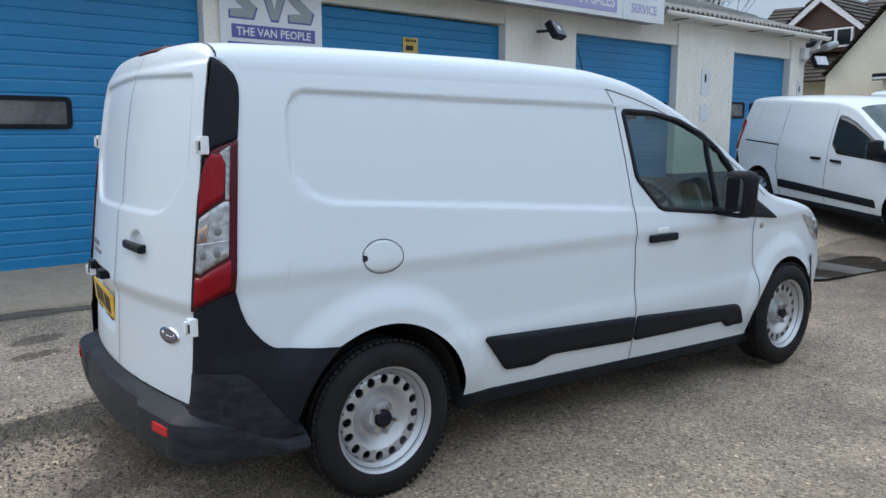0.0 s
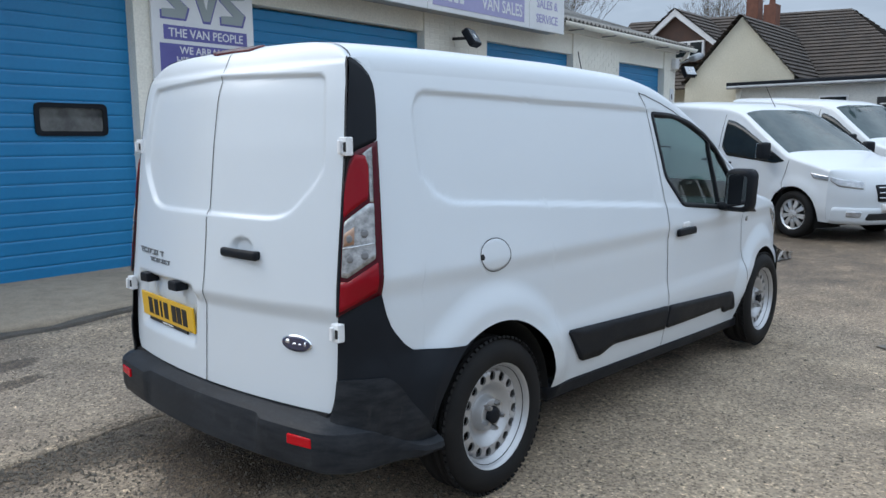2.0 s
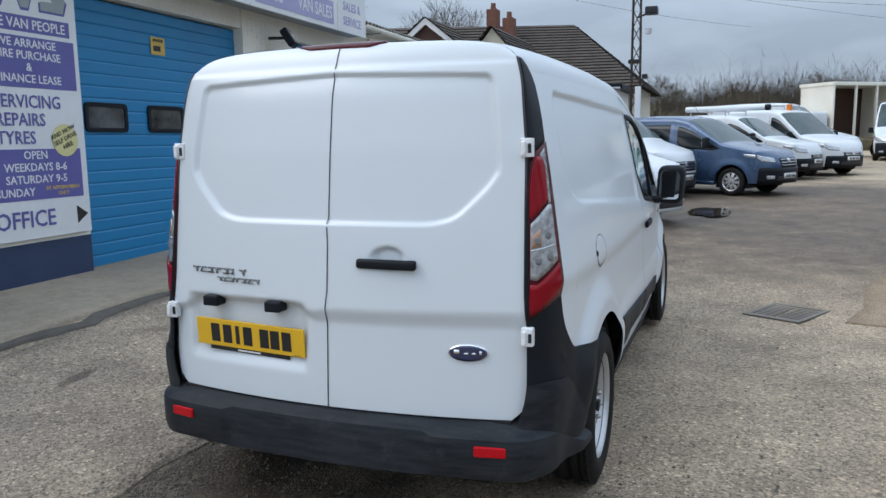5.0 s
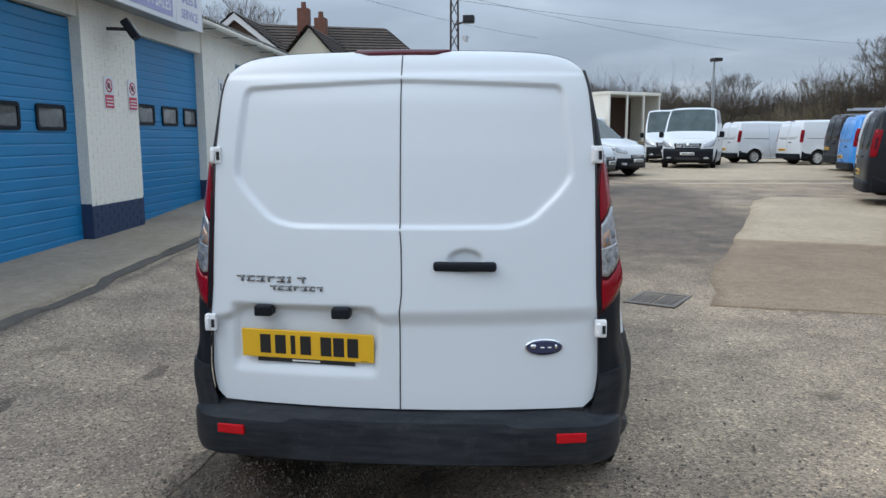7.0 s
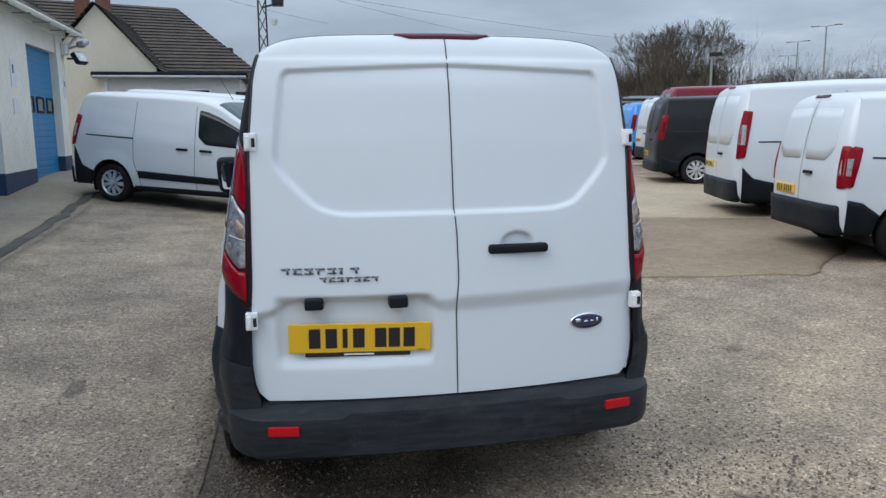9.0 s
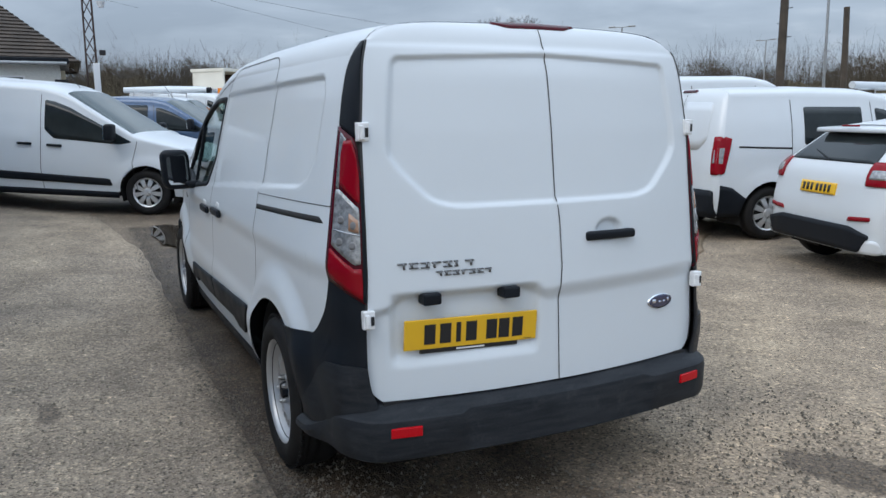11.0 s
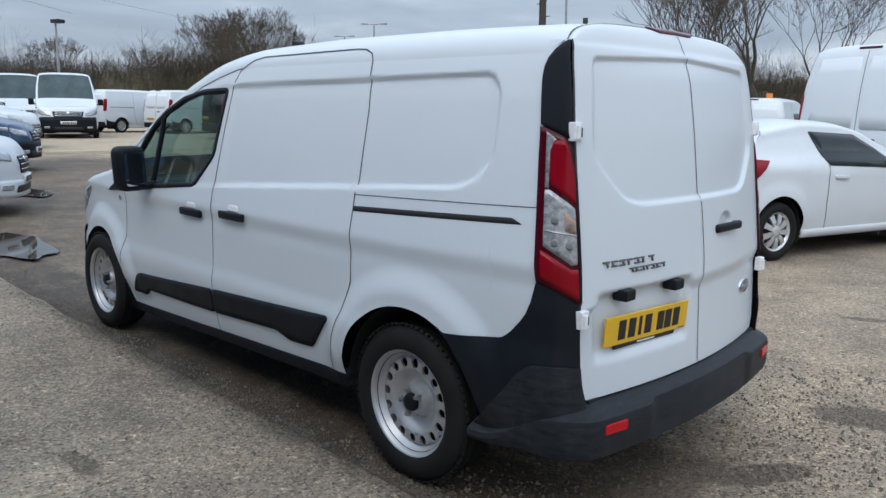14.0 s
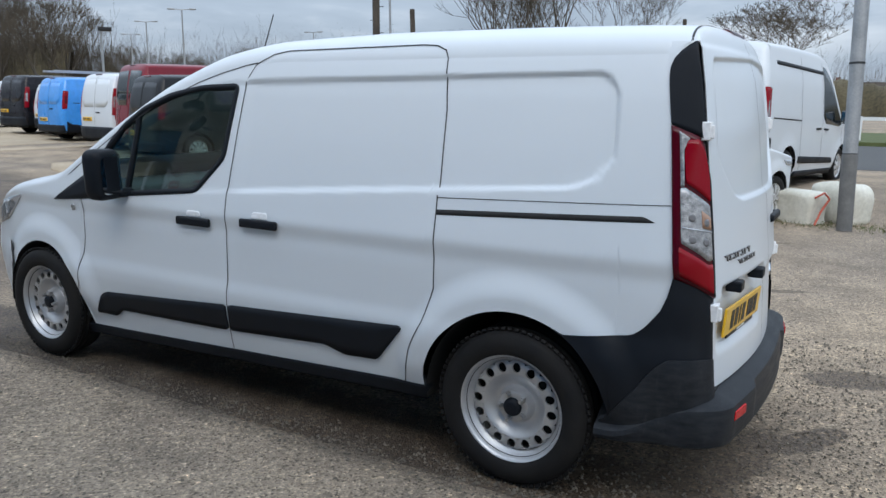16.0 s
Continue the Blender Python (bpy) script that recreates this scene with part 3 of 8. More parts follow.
TOP_SIDE = table([-.8, 1.3, 1.55, 1.8, 2.1, 2.4, 2.7, 2.9, 3.1, 3.4, 3.6, 3.75, 3.85], [1.70, 1.70, 1.685, 1.625, 1.515, 1.36, 1.18, 1.06, 1.02, .97, .90, .79, .66], 0.03)
TOP_MID = table([-.6, -.45, 0, .8, 1.4, 1.7, 2.0, 2.3, 2.6, 2.9, 3.05, 3.3, 3.6, 3.75, 3.85], [1.822, 1.832, 1.842, 1.845, 1.825, 1.775, 1.66, 1.50, 1.33, 1.15, 1.10, 1.06, .99, .90, .78], 0.05)
REAR_ARCH, FRONT_ARCH = (0.0, 0.325, 0.405), (3.062, 0.325, 0.375)
SIDE_PANEL = rounded([(2.62, 1.17), (2.40, 1.34), (2.0, 1.53), (1.60, 1.612), (-.28, 1.640), (-.335, 1.58), (-.35, 1.33), (-.29, 1.255), (-.20, 1.213), (.36, 1.175), (1.60, 1.085), (2.62, .995)], 0.05, 5)


def van_y(x, z):
    y = BODY_W(z) * BODY_F(x)
    d = edge_distance(SIDE_PANEL, x, z)
    y -= 0.016 * smoothstep(-0.002, 0.011, d) * (1 - .62 * smoothstep(1.42, 1.52, x)) * (1 - smoothstep(2.4, 2.6, x))
    for cx, cz, r in (REAR_ARCH, FRONT_ARCH):
        s = math.hypot(x - cx, z - cz)
        y += 0.032 * (1 - smoothstep(r + 0.045, r + 0.17, s)) * smoothstep(.25, .45, z)
    return y


def roof_section(x, n=24):
    """Half of the roof's cross-section at x, from the side's top edge to the middle: (y, z) lists."""
    zt, zc = TOP_SIDE(x), TOP_MID(x)
    yt, h = van_y(x, zt), zc - zt
    ys, zs = [], []
    for i in range(n + 1):
        t = (i / n) ** 1.25
        a, b, c, d = (1 - t) ** 3, 3 * t * (1 - t) ** 2, 3 * t * t * (1 - t), t ** 3
        ys.append(yt * a + (yt - .18 * h) * b + .80 * yt * c)
        zs.append(zt * a + (zt + h) * b + (zt + .93 * h) * c + zc * d)
    return ys, zs


def upper_side(sgn):
    """The side skin carried on over the roof's shoulder, as a function of (x, z)."""
    def y_at(x, z):
        if z <= TOP_SIDE(x):
            return van_y(x, z)
        ys, zs = roof_section(x)
        return float(np.interp(z, zs, ys))

    def surf(x, z):
        e = .006
        y = y_at(x, z)
        return Vector((x, sgn * y, z)), Vector((-(y_at(x + e, z) - y) / e, sgn, -(y_at(x, z + e) - y) / e)).normalized()
    return surf


def van_side(sgn):
    def surf(x, z):
        e = 0.004
        y = van_y(x, z)
        dx, dz = (van_y(x + e, z) - y) / e, (van_y(x, z + e) - y) / e
        return Vector((x, sgn * y, z)), Vector((-dx, sgn, -dz)).normalized()
    return surf


def corner(s, z, sgn):
    """The rounded rear corner between the side (s = 0) and the rear door (s = 1)."""
    xa = LAMP_X(z)
    a = Vector((xa, van_y(xa, z) if z <= 1.70 else roof_half(z), z))
    b = Vector((DOOR_X(z), DOOR_Y(z), z))
    c = Vector((b.x + 0.012, a.y - min(0.030, .4 * max(0.0, a.y - b.y)), z))
    p = a.lerp(c, s).lerp(c.lerp(b, s), s)
    return Vector((p.x, sgn * p.y, z))


def corner_surf(sgn):
    def surf(s, z):
        e = 0.01
        p = corner(s, z, sgn)
        u, v = corner(s + e, z, sgn) - p, corner(s, z + e, sgn) - p
        n = u.cross(v).normalized()
        if n.y * sgn < 0:
            n = -n
        return p, n
    return surf


DOOR_PANEL = rounded([(.585, 1.690), (.605, 1.66), (.640, 1.36), (.60, 1.30), (.49, 1.19), (.40, 1.168), (-.40, 1.168), (-.49, 1.19), (-.60, 1.30), (-.640, 1.36), (-.605, 1.66), (-.585, 1.690), (0, 1.712)], 0.05, 5)
STEP_Z = table([-.8, .0, .05, .13, .60, .67, .80], [.845, .835, .825, .868, .862, .815, .80], 0.02)
STEP_W = table([-.8, .0, .08, .16, .6, .7, .8], [.040, .036, .024, .013, .013, .022, .03], 0.03)


def door_x(y, z):
    zc = 1.838
    edge = min(DOOR_X(z), -0.50) if z > 1.72 else DOOR_X(z)
    k = max(0.0, 1 - (y / 0.745) ** 2)
    x = edge - 0.085 * k * (1 - 0.45 * smoothstep(1.62, zc, z))
    x += 0.016 * smoothstep(-0.002, 0.011, edge_distance(DOOR_PANEL, y, z))
    x += 0.020 * smoothstep(.07, .11, y) * smoothstep(.665, .625, y) * smoothstep(.60, .66, z) * smoothstep(.885, .85, z)
    x += 0.024 * (1 - smoothstep(STEP_Z(y) - STEP_W(y), STEP_Z(y) + STEP_W(y), z))
    x += 0.006 * smoothstep(1.722, 1.738, z)
    cup = ((y + .245) / .062) ** 2 + ((z - 1.052) / .042) ** 2
    x += 0.018 * (1 - smoothstep(0.55, 1.1, cup))
    return x


def van_rear(y, z):
    e = 0.004
    x = door_x(y, z)
    dy, dz = (door_x(y + e, z) - x) / e, (door_x(y, z + e) - x) / e
    return Vector((x, y, z)), Vector((-1, dy, dz)).normalized()


REAR_YS, REAR_ZS = roof_section(LAMP_X(1.70), 40)
CAP_Z, SEAM_X = 1.745, -.560


def roof_half(z):
    """Half the roof's width at height z, at its rear end."""
    return float(np.interp(z, REAR_ZS, REAR_YS))


def door_cap(u, v):
    """The top of the rear doors, rolling forward to the roof's seam; u across (-1 to 1), v from the door's face (0) to the seam (1)."""
    y0 = u * DOOR_Y(CAP_Z)
    a = Vector((door_x(y0, CAP_Z), y0, CAP_Z))
    yb = u * roof_half(CAP_Z)
    b = Vector((SEAM_X, yb * .982, float(np.interp(-abs(yb), [-q for q in REAR_YS], REAR_ZS)) - .004))
    c = Vector((a.x + .35 * (b.z - a.z), (a.y + b.y) / 2, b.z))
    p, q = a.lerp(c, .72), b.lerp(c, .62)
    return a * (1 - v) ** 3 + p * 3 * v * (1 - v) ** 2 + q * 3 * v * v * (1 - v) + b * v ** 3


CAB_WINDOW = rounded([(1.542, 1.592), (1.585, 1.25), (1.755, 1.082), (2.30, 1.030), (2.60, 1.115), (2.47, 1.265), (2.34, 1.385), (2.20, 1.472), (2.0, 1.545), (1.78, 1.582)], 0.03, 4)
CLAD_TOP = table([-.75, -.62, -.59, -.555, -.50, -.46, -.36, -.20, -.10], [.925, .92, .905, .80, .730, .700, .688, .672, .655], 0.008)


def arch_low(x, base):
    z = base
    for cx, cz, r in (REAR_ARCH, FRONT_ARCH):
        if abs(x - cx) < r:
            z = max(z, cz + math.sqrt(r * r - (x - cx) ** 2))
    return z


def build_van(root):
    # side skins, bonnet and roof
    xn = set(np.linspace(-.59, 3.85, 250).round(4))
    for cx, cz, r in (REAR_ARCH, FRONT_ARCH):
        xn |= {round(cx + r * math.cos(a), 4) for a in np.linspace(0, math.pi, 41)}
    xn = [x for x in sorted(xn)]
    xs = [xn[0]]
    for x in xn[1:]:
        if x - xs[-1] > 0.004:
            xs.append(x)
    nz, nt = 112, 16
    for sgn in (1, -1):
        side = {"side_panel": [], "cab_door": [], "sliding_door": [], "wing": [], "roof_rail": []}
        verts, faces_by = [], {k: [] for k in side}
        zs_of = []
        for x in xs:
            lo, hi = arch_low(x, float(np.interp(x, [-.6, .39, .40, 1.55, 2.80, 3.2], [.30, .30, .340, .290, .230, .25]))), TOP_SIDE(x)
            zs = [lo + (hi - lo) * j / nz for j in range(nz + 1)]
            zs_of.append(zs)
            w = 1 - smoothstep(-.59, -.25, x)
            for z in zs:
                xr = x + (LAMP_X(z) + .59) * w
                verts.append(Vector((xr, sgn * van_y(xr, z), z)))
        k = nz + 1
        door_poly = [(1.535, .12), (1.53, .66), (1.535, 1.08), (1.49, 1.61), (1.44, 1.70), (1.8, 1.9), (2.66, 1.2), (2.66, .76), (2.70, .49), (2.76, .12)]
        slide_poly = [(1.535, .12), (1.53, .66), (1.535, 1.08), (1.49, 1.61), (1.42, 1.75), (.39, 1.75), (.36, 1.09), (.36, .77), (.46, .51), (.51, .12)]
        for i in range(len(xs) - 1):
            for j in range(nz):
                q = (i * k + j, (i + 1) * k + j, (i + 1) * k + j + 1, i * k + j + 1)
                c = sum((verts[a] for a in q), Vector()) / 4
                if edge_distance(CAB_WINDOW, c.x, c.z) > 0.001:
                    continue
                key = "side_panel"
                if inside(door_poly, c.x, c.z):
                    key = "cab_door"
                elif sgn > 0 and inside(slide_poly, c.x, c.z):
                    key = "sliding_door"
                elif c.x > 2.6:
                    key = "wing"
                elif c.x > 1.42 and c.z > 1.15:
                    key = "roof_rail"
                faces_by[key].append(q if sgn < 0 else q[::-1])
        for key, fs in faces_by.items():
            if not fs:
                continue
            used = sorted({a for f in fs for a in f})
            at = {a: n for n, a in enumerate(used)}
            ob = part(key, mesh_from(key, [verts[a] for a in used], [tuple(at[a] for a in f) for f in fs]), PAINT, root)
            side[key] = ob
        surf = van_side(sgn)
        door = side["cab_door"]
        # cab window: black surround, glass, quarter bar
        part("window_surround", fix_normals(mesh_from("window_surround", *ribbon(finer(CAB_WINDOW, .03, True), surf, 0.027, 0.004, True, 0.02))), BLACK, door, "black rubber window surround")
        gv, gf = drape(CAB_WINDOW, surf, -0.006, 20, 8, 0)
        pane = part("window_glass", mesh_from("window_glass", gv, [f[::-1] for f in gf] if sgn > 0 else gf), GLASS, door, "tinted glass")
        pane.visible_shadow = False
        part("quarter_bar", fix_normals(mesh_from("quarter_bar", *ribbon(finer([(2.235, 1.462), (2.285, 1.035)], .04), surf, 0.024, 0.003, False, 0.02))), BLACK, door)
        tri = rounded([(2.26, 1.045), (2.32, 1.005), (2.93, .955), (2.60, 1.135), (2.50, 1.07)], 0.012)
        part("mirror_sail", fix_normals(mesh_from("mirror_sail", *drape(tri, surf, 0.006, 16, 4, 0.02))), BLACK, door, "black plastic triangle at the mirror's foot")
        # handles
        grips = [(1.75, .930, door)] + ([(1.31, .955, side["sliding_door"])] if sgn > 0 else [])
        for hx, hz, on in grips:
            p, nrm = surf(hx, hz)
            bm = bmesh.new()
            box(bm, hx - .115, hx + .115, p.y + sgn * .012 - .012, p.y + sgn * .012 + .012, hz - .021, hz + .021, .010, 3)
            part("door_handle", bm, BLACK, on, "black pull handle", True)
            cup = rounded([(hx - .052, hz + .020), (hx + .052, hz + .020), (hx + .045, hz + .055), (hx - .045, hz + .055)], 0.025)
            part("handle_recess", fix_normals(mesh_from("handle_recess", *drape(cup, surf, 0.002, 10, 4, 0.004))), WHITE_TRIM, on)
        # panel gaps
        lines = [[(1.435, 1.70), (1.49, 1.61), (1.535, 1.08), (1.53, .66), (1.545, .285)], [(2.66, 1.0), (2.655, .76), (2.70, .49), (2.755, .235)]]
        roof_line = [(1.435, 1.698), (1.50, 1.688), (1.66, 1.652), (1.8, 1.612), (2.1, 1.500), (2.4, 1.345), (2.66, 1.19), (2.8, 1.10)]
        lines.append(roof_line)
        if sgn > 0:
            over = finer([(.385, 1.60), (.39, 1.70), (.405, 1.733), (.45, 1.752), (.52, 1.757), (1.25, 1.750), (1.34, 1.735), (1.44, 1.690)], .02)
            part("panel_gap", fix_normals(mesh_from("panel_gap", *ribbon(over, upper_side(sgn), 0.0055, 0.0018))), SEAM, side["sliding_door"])
            lines.append([(.388, 1.62), (.37, 1.49), (.36, 1.09), (.36, .77), (.40, .63), (.46, .51), (.51, .31)])
            part("panel_gap", fix_normals(mesh_from("panel_gap", *ribbon(finer([(.36, 1.145), (-.56, 1.175)], .03), surf, 0.003, 0.0015))), SEAM, root)
        for ln in lines:
            part("panel_gap", fix_normals(mesh_from("panel_gap", *ribbon(finer(ln, .03), surf, 0.0055, 0.0015))), SEAM, root)
        if sgn > 0:
            rail = rounded([(.36, 1.098), (-.47, 1.132), (-.515, 1.112), (.36, 1.076)], 0.008)
            part("slide_rail", fix_normals(mesh_from("slide_rail", *drape(rail, surf, 0.0015, 30, 2, 0.004))), GAP, root, "black slot of the sliding door's rail")
        else:
            ring = [(0.0 + .092 * math.cos(a), .998 + .066 * math.sin(a)) for a in np.linspace(0, 2 * math.pi, 40)[:-1]]
            flap = part("fuel_flap", fix_normals(mesh_from("fuel_flap", *drape(ring[:], surf, 0.0015, 20, 8, 0.004))), PAINT, root, "round white fuel flap")
            part("flap_gap", fix_normals(mesh_from("flap_gap", *ribbon(ring, surf, 0.0035, 0.003, True))), SEAM, flap)
            nick = rounded([(-.092, .985), (-.075, .985), (-.070, .995), (-.075, 1.008), (-.092, 1.008)], 0.005)
            part("finger_notch", fix_normals(mesh_from("finger_notch", *drape(nick, surf, 0.004, 6, 3, 0.004))), GAP, flap)
        rep = rounded([(2.735, .905), (2.765, .905), (2.765, .94), (2.735, .94)], 0.012)
        part("side_repeater", fix_normals(mesh_from("side_repeater", *drape(rep, surf, 0.006, 6, 3, 0.01))), CLEAR, root)
        # black rubbing strips on the doors
        strips = [[(1.546, .535), (2.495, .468), (2.545, .440), (2.60, .335), (2.43, .335), (2.37, .380), (1.546, .404)],
                  [(1.528, .536), (.52, .592), (.505, .580), (.640, .418), (.82, .408), (.93, .440), (1.528, .405)]]
        for st, on in zip(strips, (door, side["sliding_door"] or root)):
            part("rubbing_strip", fix_normals(mesh_from("rubbing_strip", *drape(rounded(st, 0.02), surf, 0.012, 40, 4, 0.01))), BLACK, on, "black plastic rubbing strip")
        # sill below the doors
        sill_p = [(.40, .345), (1.55, .295), (2.80, .235), (2.80, .180), (1.55, .235), (.40, .275)]
        part("sill", fix_normals(mesh_from("sill", *drape(sill_p, van_side(sgn), 0.006, 30, 5, 0.06))), BLACK, root, "black sill strip")
        # corner pieces: cladding below, lamp, trim above
        cs = corner_surf(sgn)
        cols = [(t, None) for t in np.linspace(1, 0, 15)] + [(None, x) for x in xs if -.575 <= x <= -.180] + [(None, -.178)]

        def wrapped(name, floor_at, top_at, lift, rows, mat, label=""):
            """A sheet carried round the rear corner from the door's edge to the wheel arch; lift(x, z): how far it stands off."""
            vs, fs, rim = [], [], []
            used = [c for c in cols if top_at(*c) is not None]
            for t, x in used:
                lo, hi = floor_at(t, x), top_at(t, x)
                hi = max(hi, lo + .002)
                for r in range(rows + 1):
                    z = lo + (hi - lo) * r / rows
                    p, nr = cs(t, z) if x is None else surf(x, z)
                    if x is None and t < .35:
                        nr = nr.lerp(surf(-.575, z)[1], (1 - t / .35) * .7).normalized()
                    elif x is not None and x < -.50:
                        nr = nr.lerp(cs(.2, z)[1], .25 * (1 - smoothstep(-.58, -.50, x))).normalized()
                    if r == rows:
                        rim.append(p - nr * .004)
                    vs.append(p + nr * lift(p.x, z))
            k_ = rows + 1
            for i_ in range(len(used) - 1):
                fs += [(i_ * k_ + r, (i_ + 1) * k_ + r, (i_ + 1) * k_ + r + 1, i_ * k_ + r + 1) for r in range(rows)]
            base = len(vs)
            vs += rim
            fs += [(i_ * k_ + rows, (i_ + 1) * k_ + rows, base + i_ + 1, base + i_) for i_ in range(len(used) - 1)]
            ob = part(name, fix_normals(mesh_from(name, vs, fs)), mat, root, label)
            ob.data.set_sharp_from_angle(angle=radians(40))
        wrapped("corner_cladding", lambda t, x: .33 if x is None else arch_low(x, .29), lambda t, x: .925 - .080 * t if x is None else CLAD_TOP(x),
                lambda x, z: (.008 + .009 * smoothstep(.705, .655, z) * smoothstep(-.28, -.42, x)) * (1 - .8 * smoothstep(-.655, -.70, x)), 24, BLACK, "black moulded corner cladding")
        # the bumper's raised corner under the cladding
        crest = table([-.80, -.60, -.56, -.53, -.40, -.375, -.34], [.632, .630, .606, .575, .400, .376, .366], .008)
        wrapped("bumper_corner", lambda t, x: .33, lambda t, x: (.626 + .006 * math.sin(math.pi * t)) if x is None else (crest(x) if x < -.35 else None),
                lambda x, z: (.024 - .004 * smoothstep(-.5, -.36, x)) * (1 - .7 * smoothstep(-.66, -.715, x)), 14, SCUFFED, "raised black bumper corner")
        back = [(0, .46), (1.0, .46), (1.0, 1.45), (0, 1.45)]
        part("corner_recess", fix_normals(mesh_from("corner_recess", *drape(back, cs, 0.0, 12, 24, 0))), GAP, root, "dark recess behind the lamp")
        top_c = [(0, 1.45), (1.0, 1.45), (1.0, CAP_Z), (0, CAP_Z)]
        part("corner_skin", fix_normals(mesh_from("corner_skin", *drape(top_c, cs, 0.0, 12, 12, 0))), PAINT, root)
        lamp_poly = [(0.0, .925), (.5, .885), (1.0, .848), (1.0, 1.27), (.80, 1.385), (.62, 1.415), (.3, 1.432), (0.0, 1.452)]
        lamp = part("tail_lamp", fix_normals(mesh_from("tail_lamp", *drape(lamp_poly, cs, 0.010, 18, 26, 0.012))), RED_DARK, root, "tall red and clear tail lamp cluster")
        up = [(.24, 1.36), (.32, 1.402), (.62, 1.405), (.80, 1.36), (.90, 1.28), (.89, 1.190), (.26, 1.254)]
        part("brake_lens", fix_normals(mesh_from("brake_lens", *drape(rounded(up, .03), cs, 0.015, 14, 10, 0.008))), RED, lamp, "bright red brake lens")
        mid = [(.14, 1.238), (.24, 1.238), (.86, 1.176), (.88, .988), (.74, .985), (.14, 1.048)]
        clear = part("clear_lens", fix_normals(mesh_from("clear_lens", *drape(rounded(mid, .02), cs, 0.014, 14, 10, 0.008))), CLEAR, lamp, "clear reversing lens")
        amb = [(.58, 1.160), (.84, 1.135), (.84, 1.092), (.58, 1.100)]
        part("indicator_bulb", fix_normals(mesh_from("indicator_bulb", *drape(rounded(amb, .01), cs, 0.017, 6, 3, 0.004))), AMBER, clear)
        for cs_, cz_ in ((.36, 1.135), (.70, 1.118), (.36, 1.060), (.68, 1.050)):
            dot = [(cs_ + .075 * math.cos(a), cz_ + .014 * math.sin(a)) for a in np.linspace(0, 2 * math.pi, 17)[:-1]]
            part("bulb", fix_normals(mesh_from("bulb", *drape(dot, cs, 0.0175, 8, 3, 0.003))), RIB, clear)
        cell = [(.16, 1.098), (.87, 1.082), (.87, 1.087), (.16, 1.103)]
        part("divider", fix_normals(mesh_from("divider", *drape(cell, cs, 0.0165, 6, 1, 0.004))), HEADLAMP, clear)
        edge_p = [(.915, 1.30), (1.0, 1.265), (1.0, .852), (.915, .858)]
        part("lamp_border", fix_normals(mesh_from("lamp_border", *drape(edge_p, cs, 0.0125, 4, 14, 0.006))), BLACK, lamp)
        part("rear_lens", fix_normals(mesh_from("rear_lens", *drape(rounded([(.10, 1.035), (.72, .972), (.89, .972), (.90, .866), (.5, .897), (.10, .938)], .01), cs, 0.014, 10, 5, 0.008))), RED, lamp)
        strip = [(.15, 1.432), (.20, 1.426), (.38, 1.408), (.235, 1.37), (.22, 1.242), (.15, 1.242)]
        st = part("clear_strip", fix_normals(mesh_from("clear_strip", *drape(strip, cs, 0.0135, 4, 20, 0.006))), CLEAR, lamp)
        for n in range(4):
            zz = 1.395 - n * .036
            part("strip_rib", fix_normals(mesh_from("strip_rib", *drape([(.15, zz), (.21, zz + .004), (.21, zz + .007), (.15, zz + .003)], cs, 0.0145, 3, 1, 0.003))), RIB, st)
        trim_poly = [(0.0, 1.455), (.3, 1.435), (.62, 1.418), (1.0, 1.400), (1.0, 1.741), (.80, 1.739), (.55, 1.730), (.30, 1.712), (0.12, 1.685), (0.03, 1.65), (0.0, 1.61)]
        part("corner_trim", fix_normals(mesh_from("corner_trim", *drape(rounded(trim_poly, .02), cs, 0.007, 16, 16, 0.010))), BLACK, root, "black plastic pillar trim above the tail lamp")
        # hinges of the rear doors
        for hz in (1.435, .797):
            b = corner(1.0, hz, sgn)
            bm = bmesh.new()
            box(bm, b.x - .020, b.x + .010, b.y - .026, b.y + .016, hz - .032, hz + .032, .004, 2)
            box(bm, b.x - .032, b.x - .012, b.y - .004, b.y + .012, hz - .026, hz + .022, .004, 2)
            hinge = part("door_hinge", bm, WHITE_TRIM, root, "white painted door hinge")
            part("hinge_pin", a_box(b.x - .024, b.x - .018, b.y - .022, b.y - .010, hz - .018, hz + .014, bevel=.002), GAP, hinge)
        # mirror
        bm = bmesh.new()
        vs = box(bm, -.075, .075, -.10, .11, -.135, .145, .055, 4)
        for v in vs:
            v.co.x -= 0.10 * max(0, abs(v.co.z) - .06) * (1 if v.co.x < 0 else -.3)
            v.co.y += 0.06 * v.co.z
        mir = part("door_mirror", bm, BLACK, root, "black door mirror housing", True)
        mir.matrix_basis = pose(2.30, sgn * .985, 1.135, 0, 0, sgn * 12) @ Matrix.Diagonal((.82, .86 * sgn, .94, 1))
        glass = rounded([(-.075, -.10), (.085, -.10), (.095, .10), (-.06, .115)], 0.035)
        bm = bmesh.new()
        f = bm.faces.new([bm.verts.new((-.0765, y, z)) for y, z in glass])
        part("mirror_glass", bm, MIRROR, mir)
        part("mirror_arm", a_box(2.24, 2.36, min(sgn * .84, sgn * .93), max(sgn * .84, sgn * .93), 1.015, 1.065, bevel=.02), BLACK, root)
        # wheel wells
        for cx, cz, r in (REAR_ARCH, FRONT_ARCH):
            verts, faces = [], []
            for a in np.linspace(-.10, math.pi + .10, 30):
                for y in (.30, .60, .868):
                    verts.append((cx + (r - .004) * math.cos(a), sgn * y, cz + (r - .004) * math.sin(a)))
            for i in range(29):
                for j in range(2):
                    faces.append((i * 3 + j, i * 3 + j + 1, (i + 1) * 3 + j + 1, (i + 1) * 3 + j))
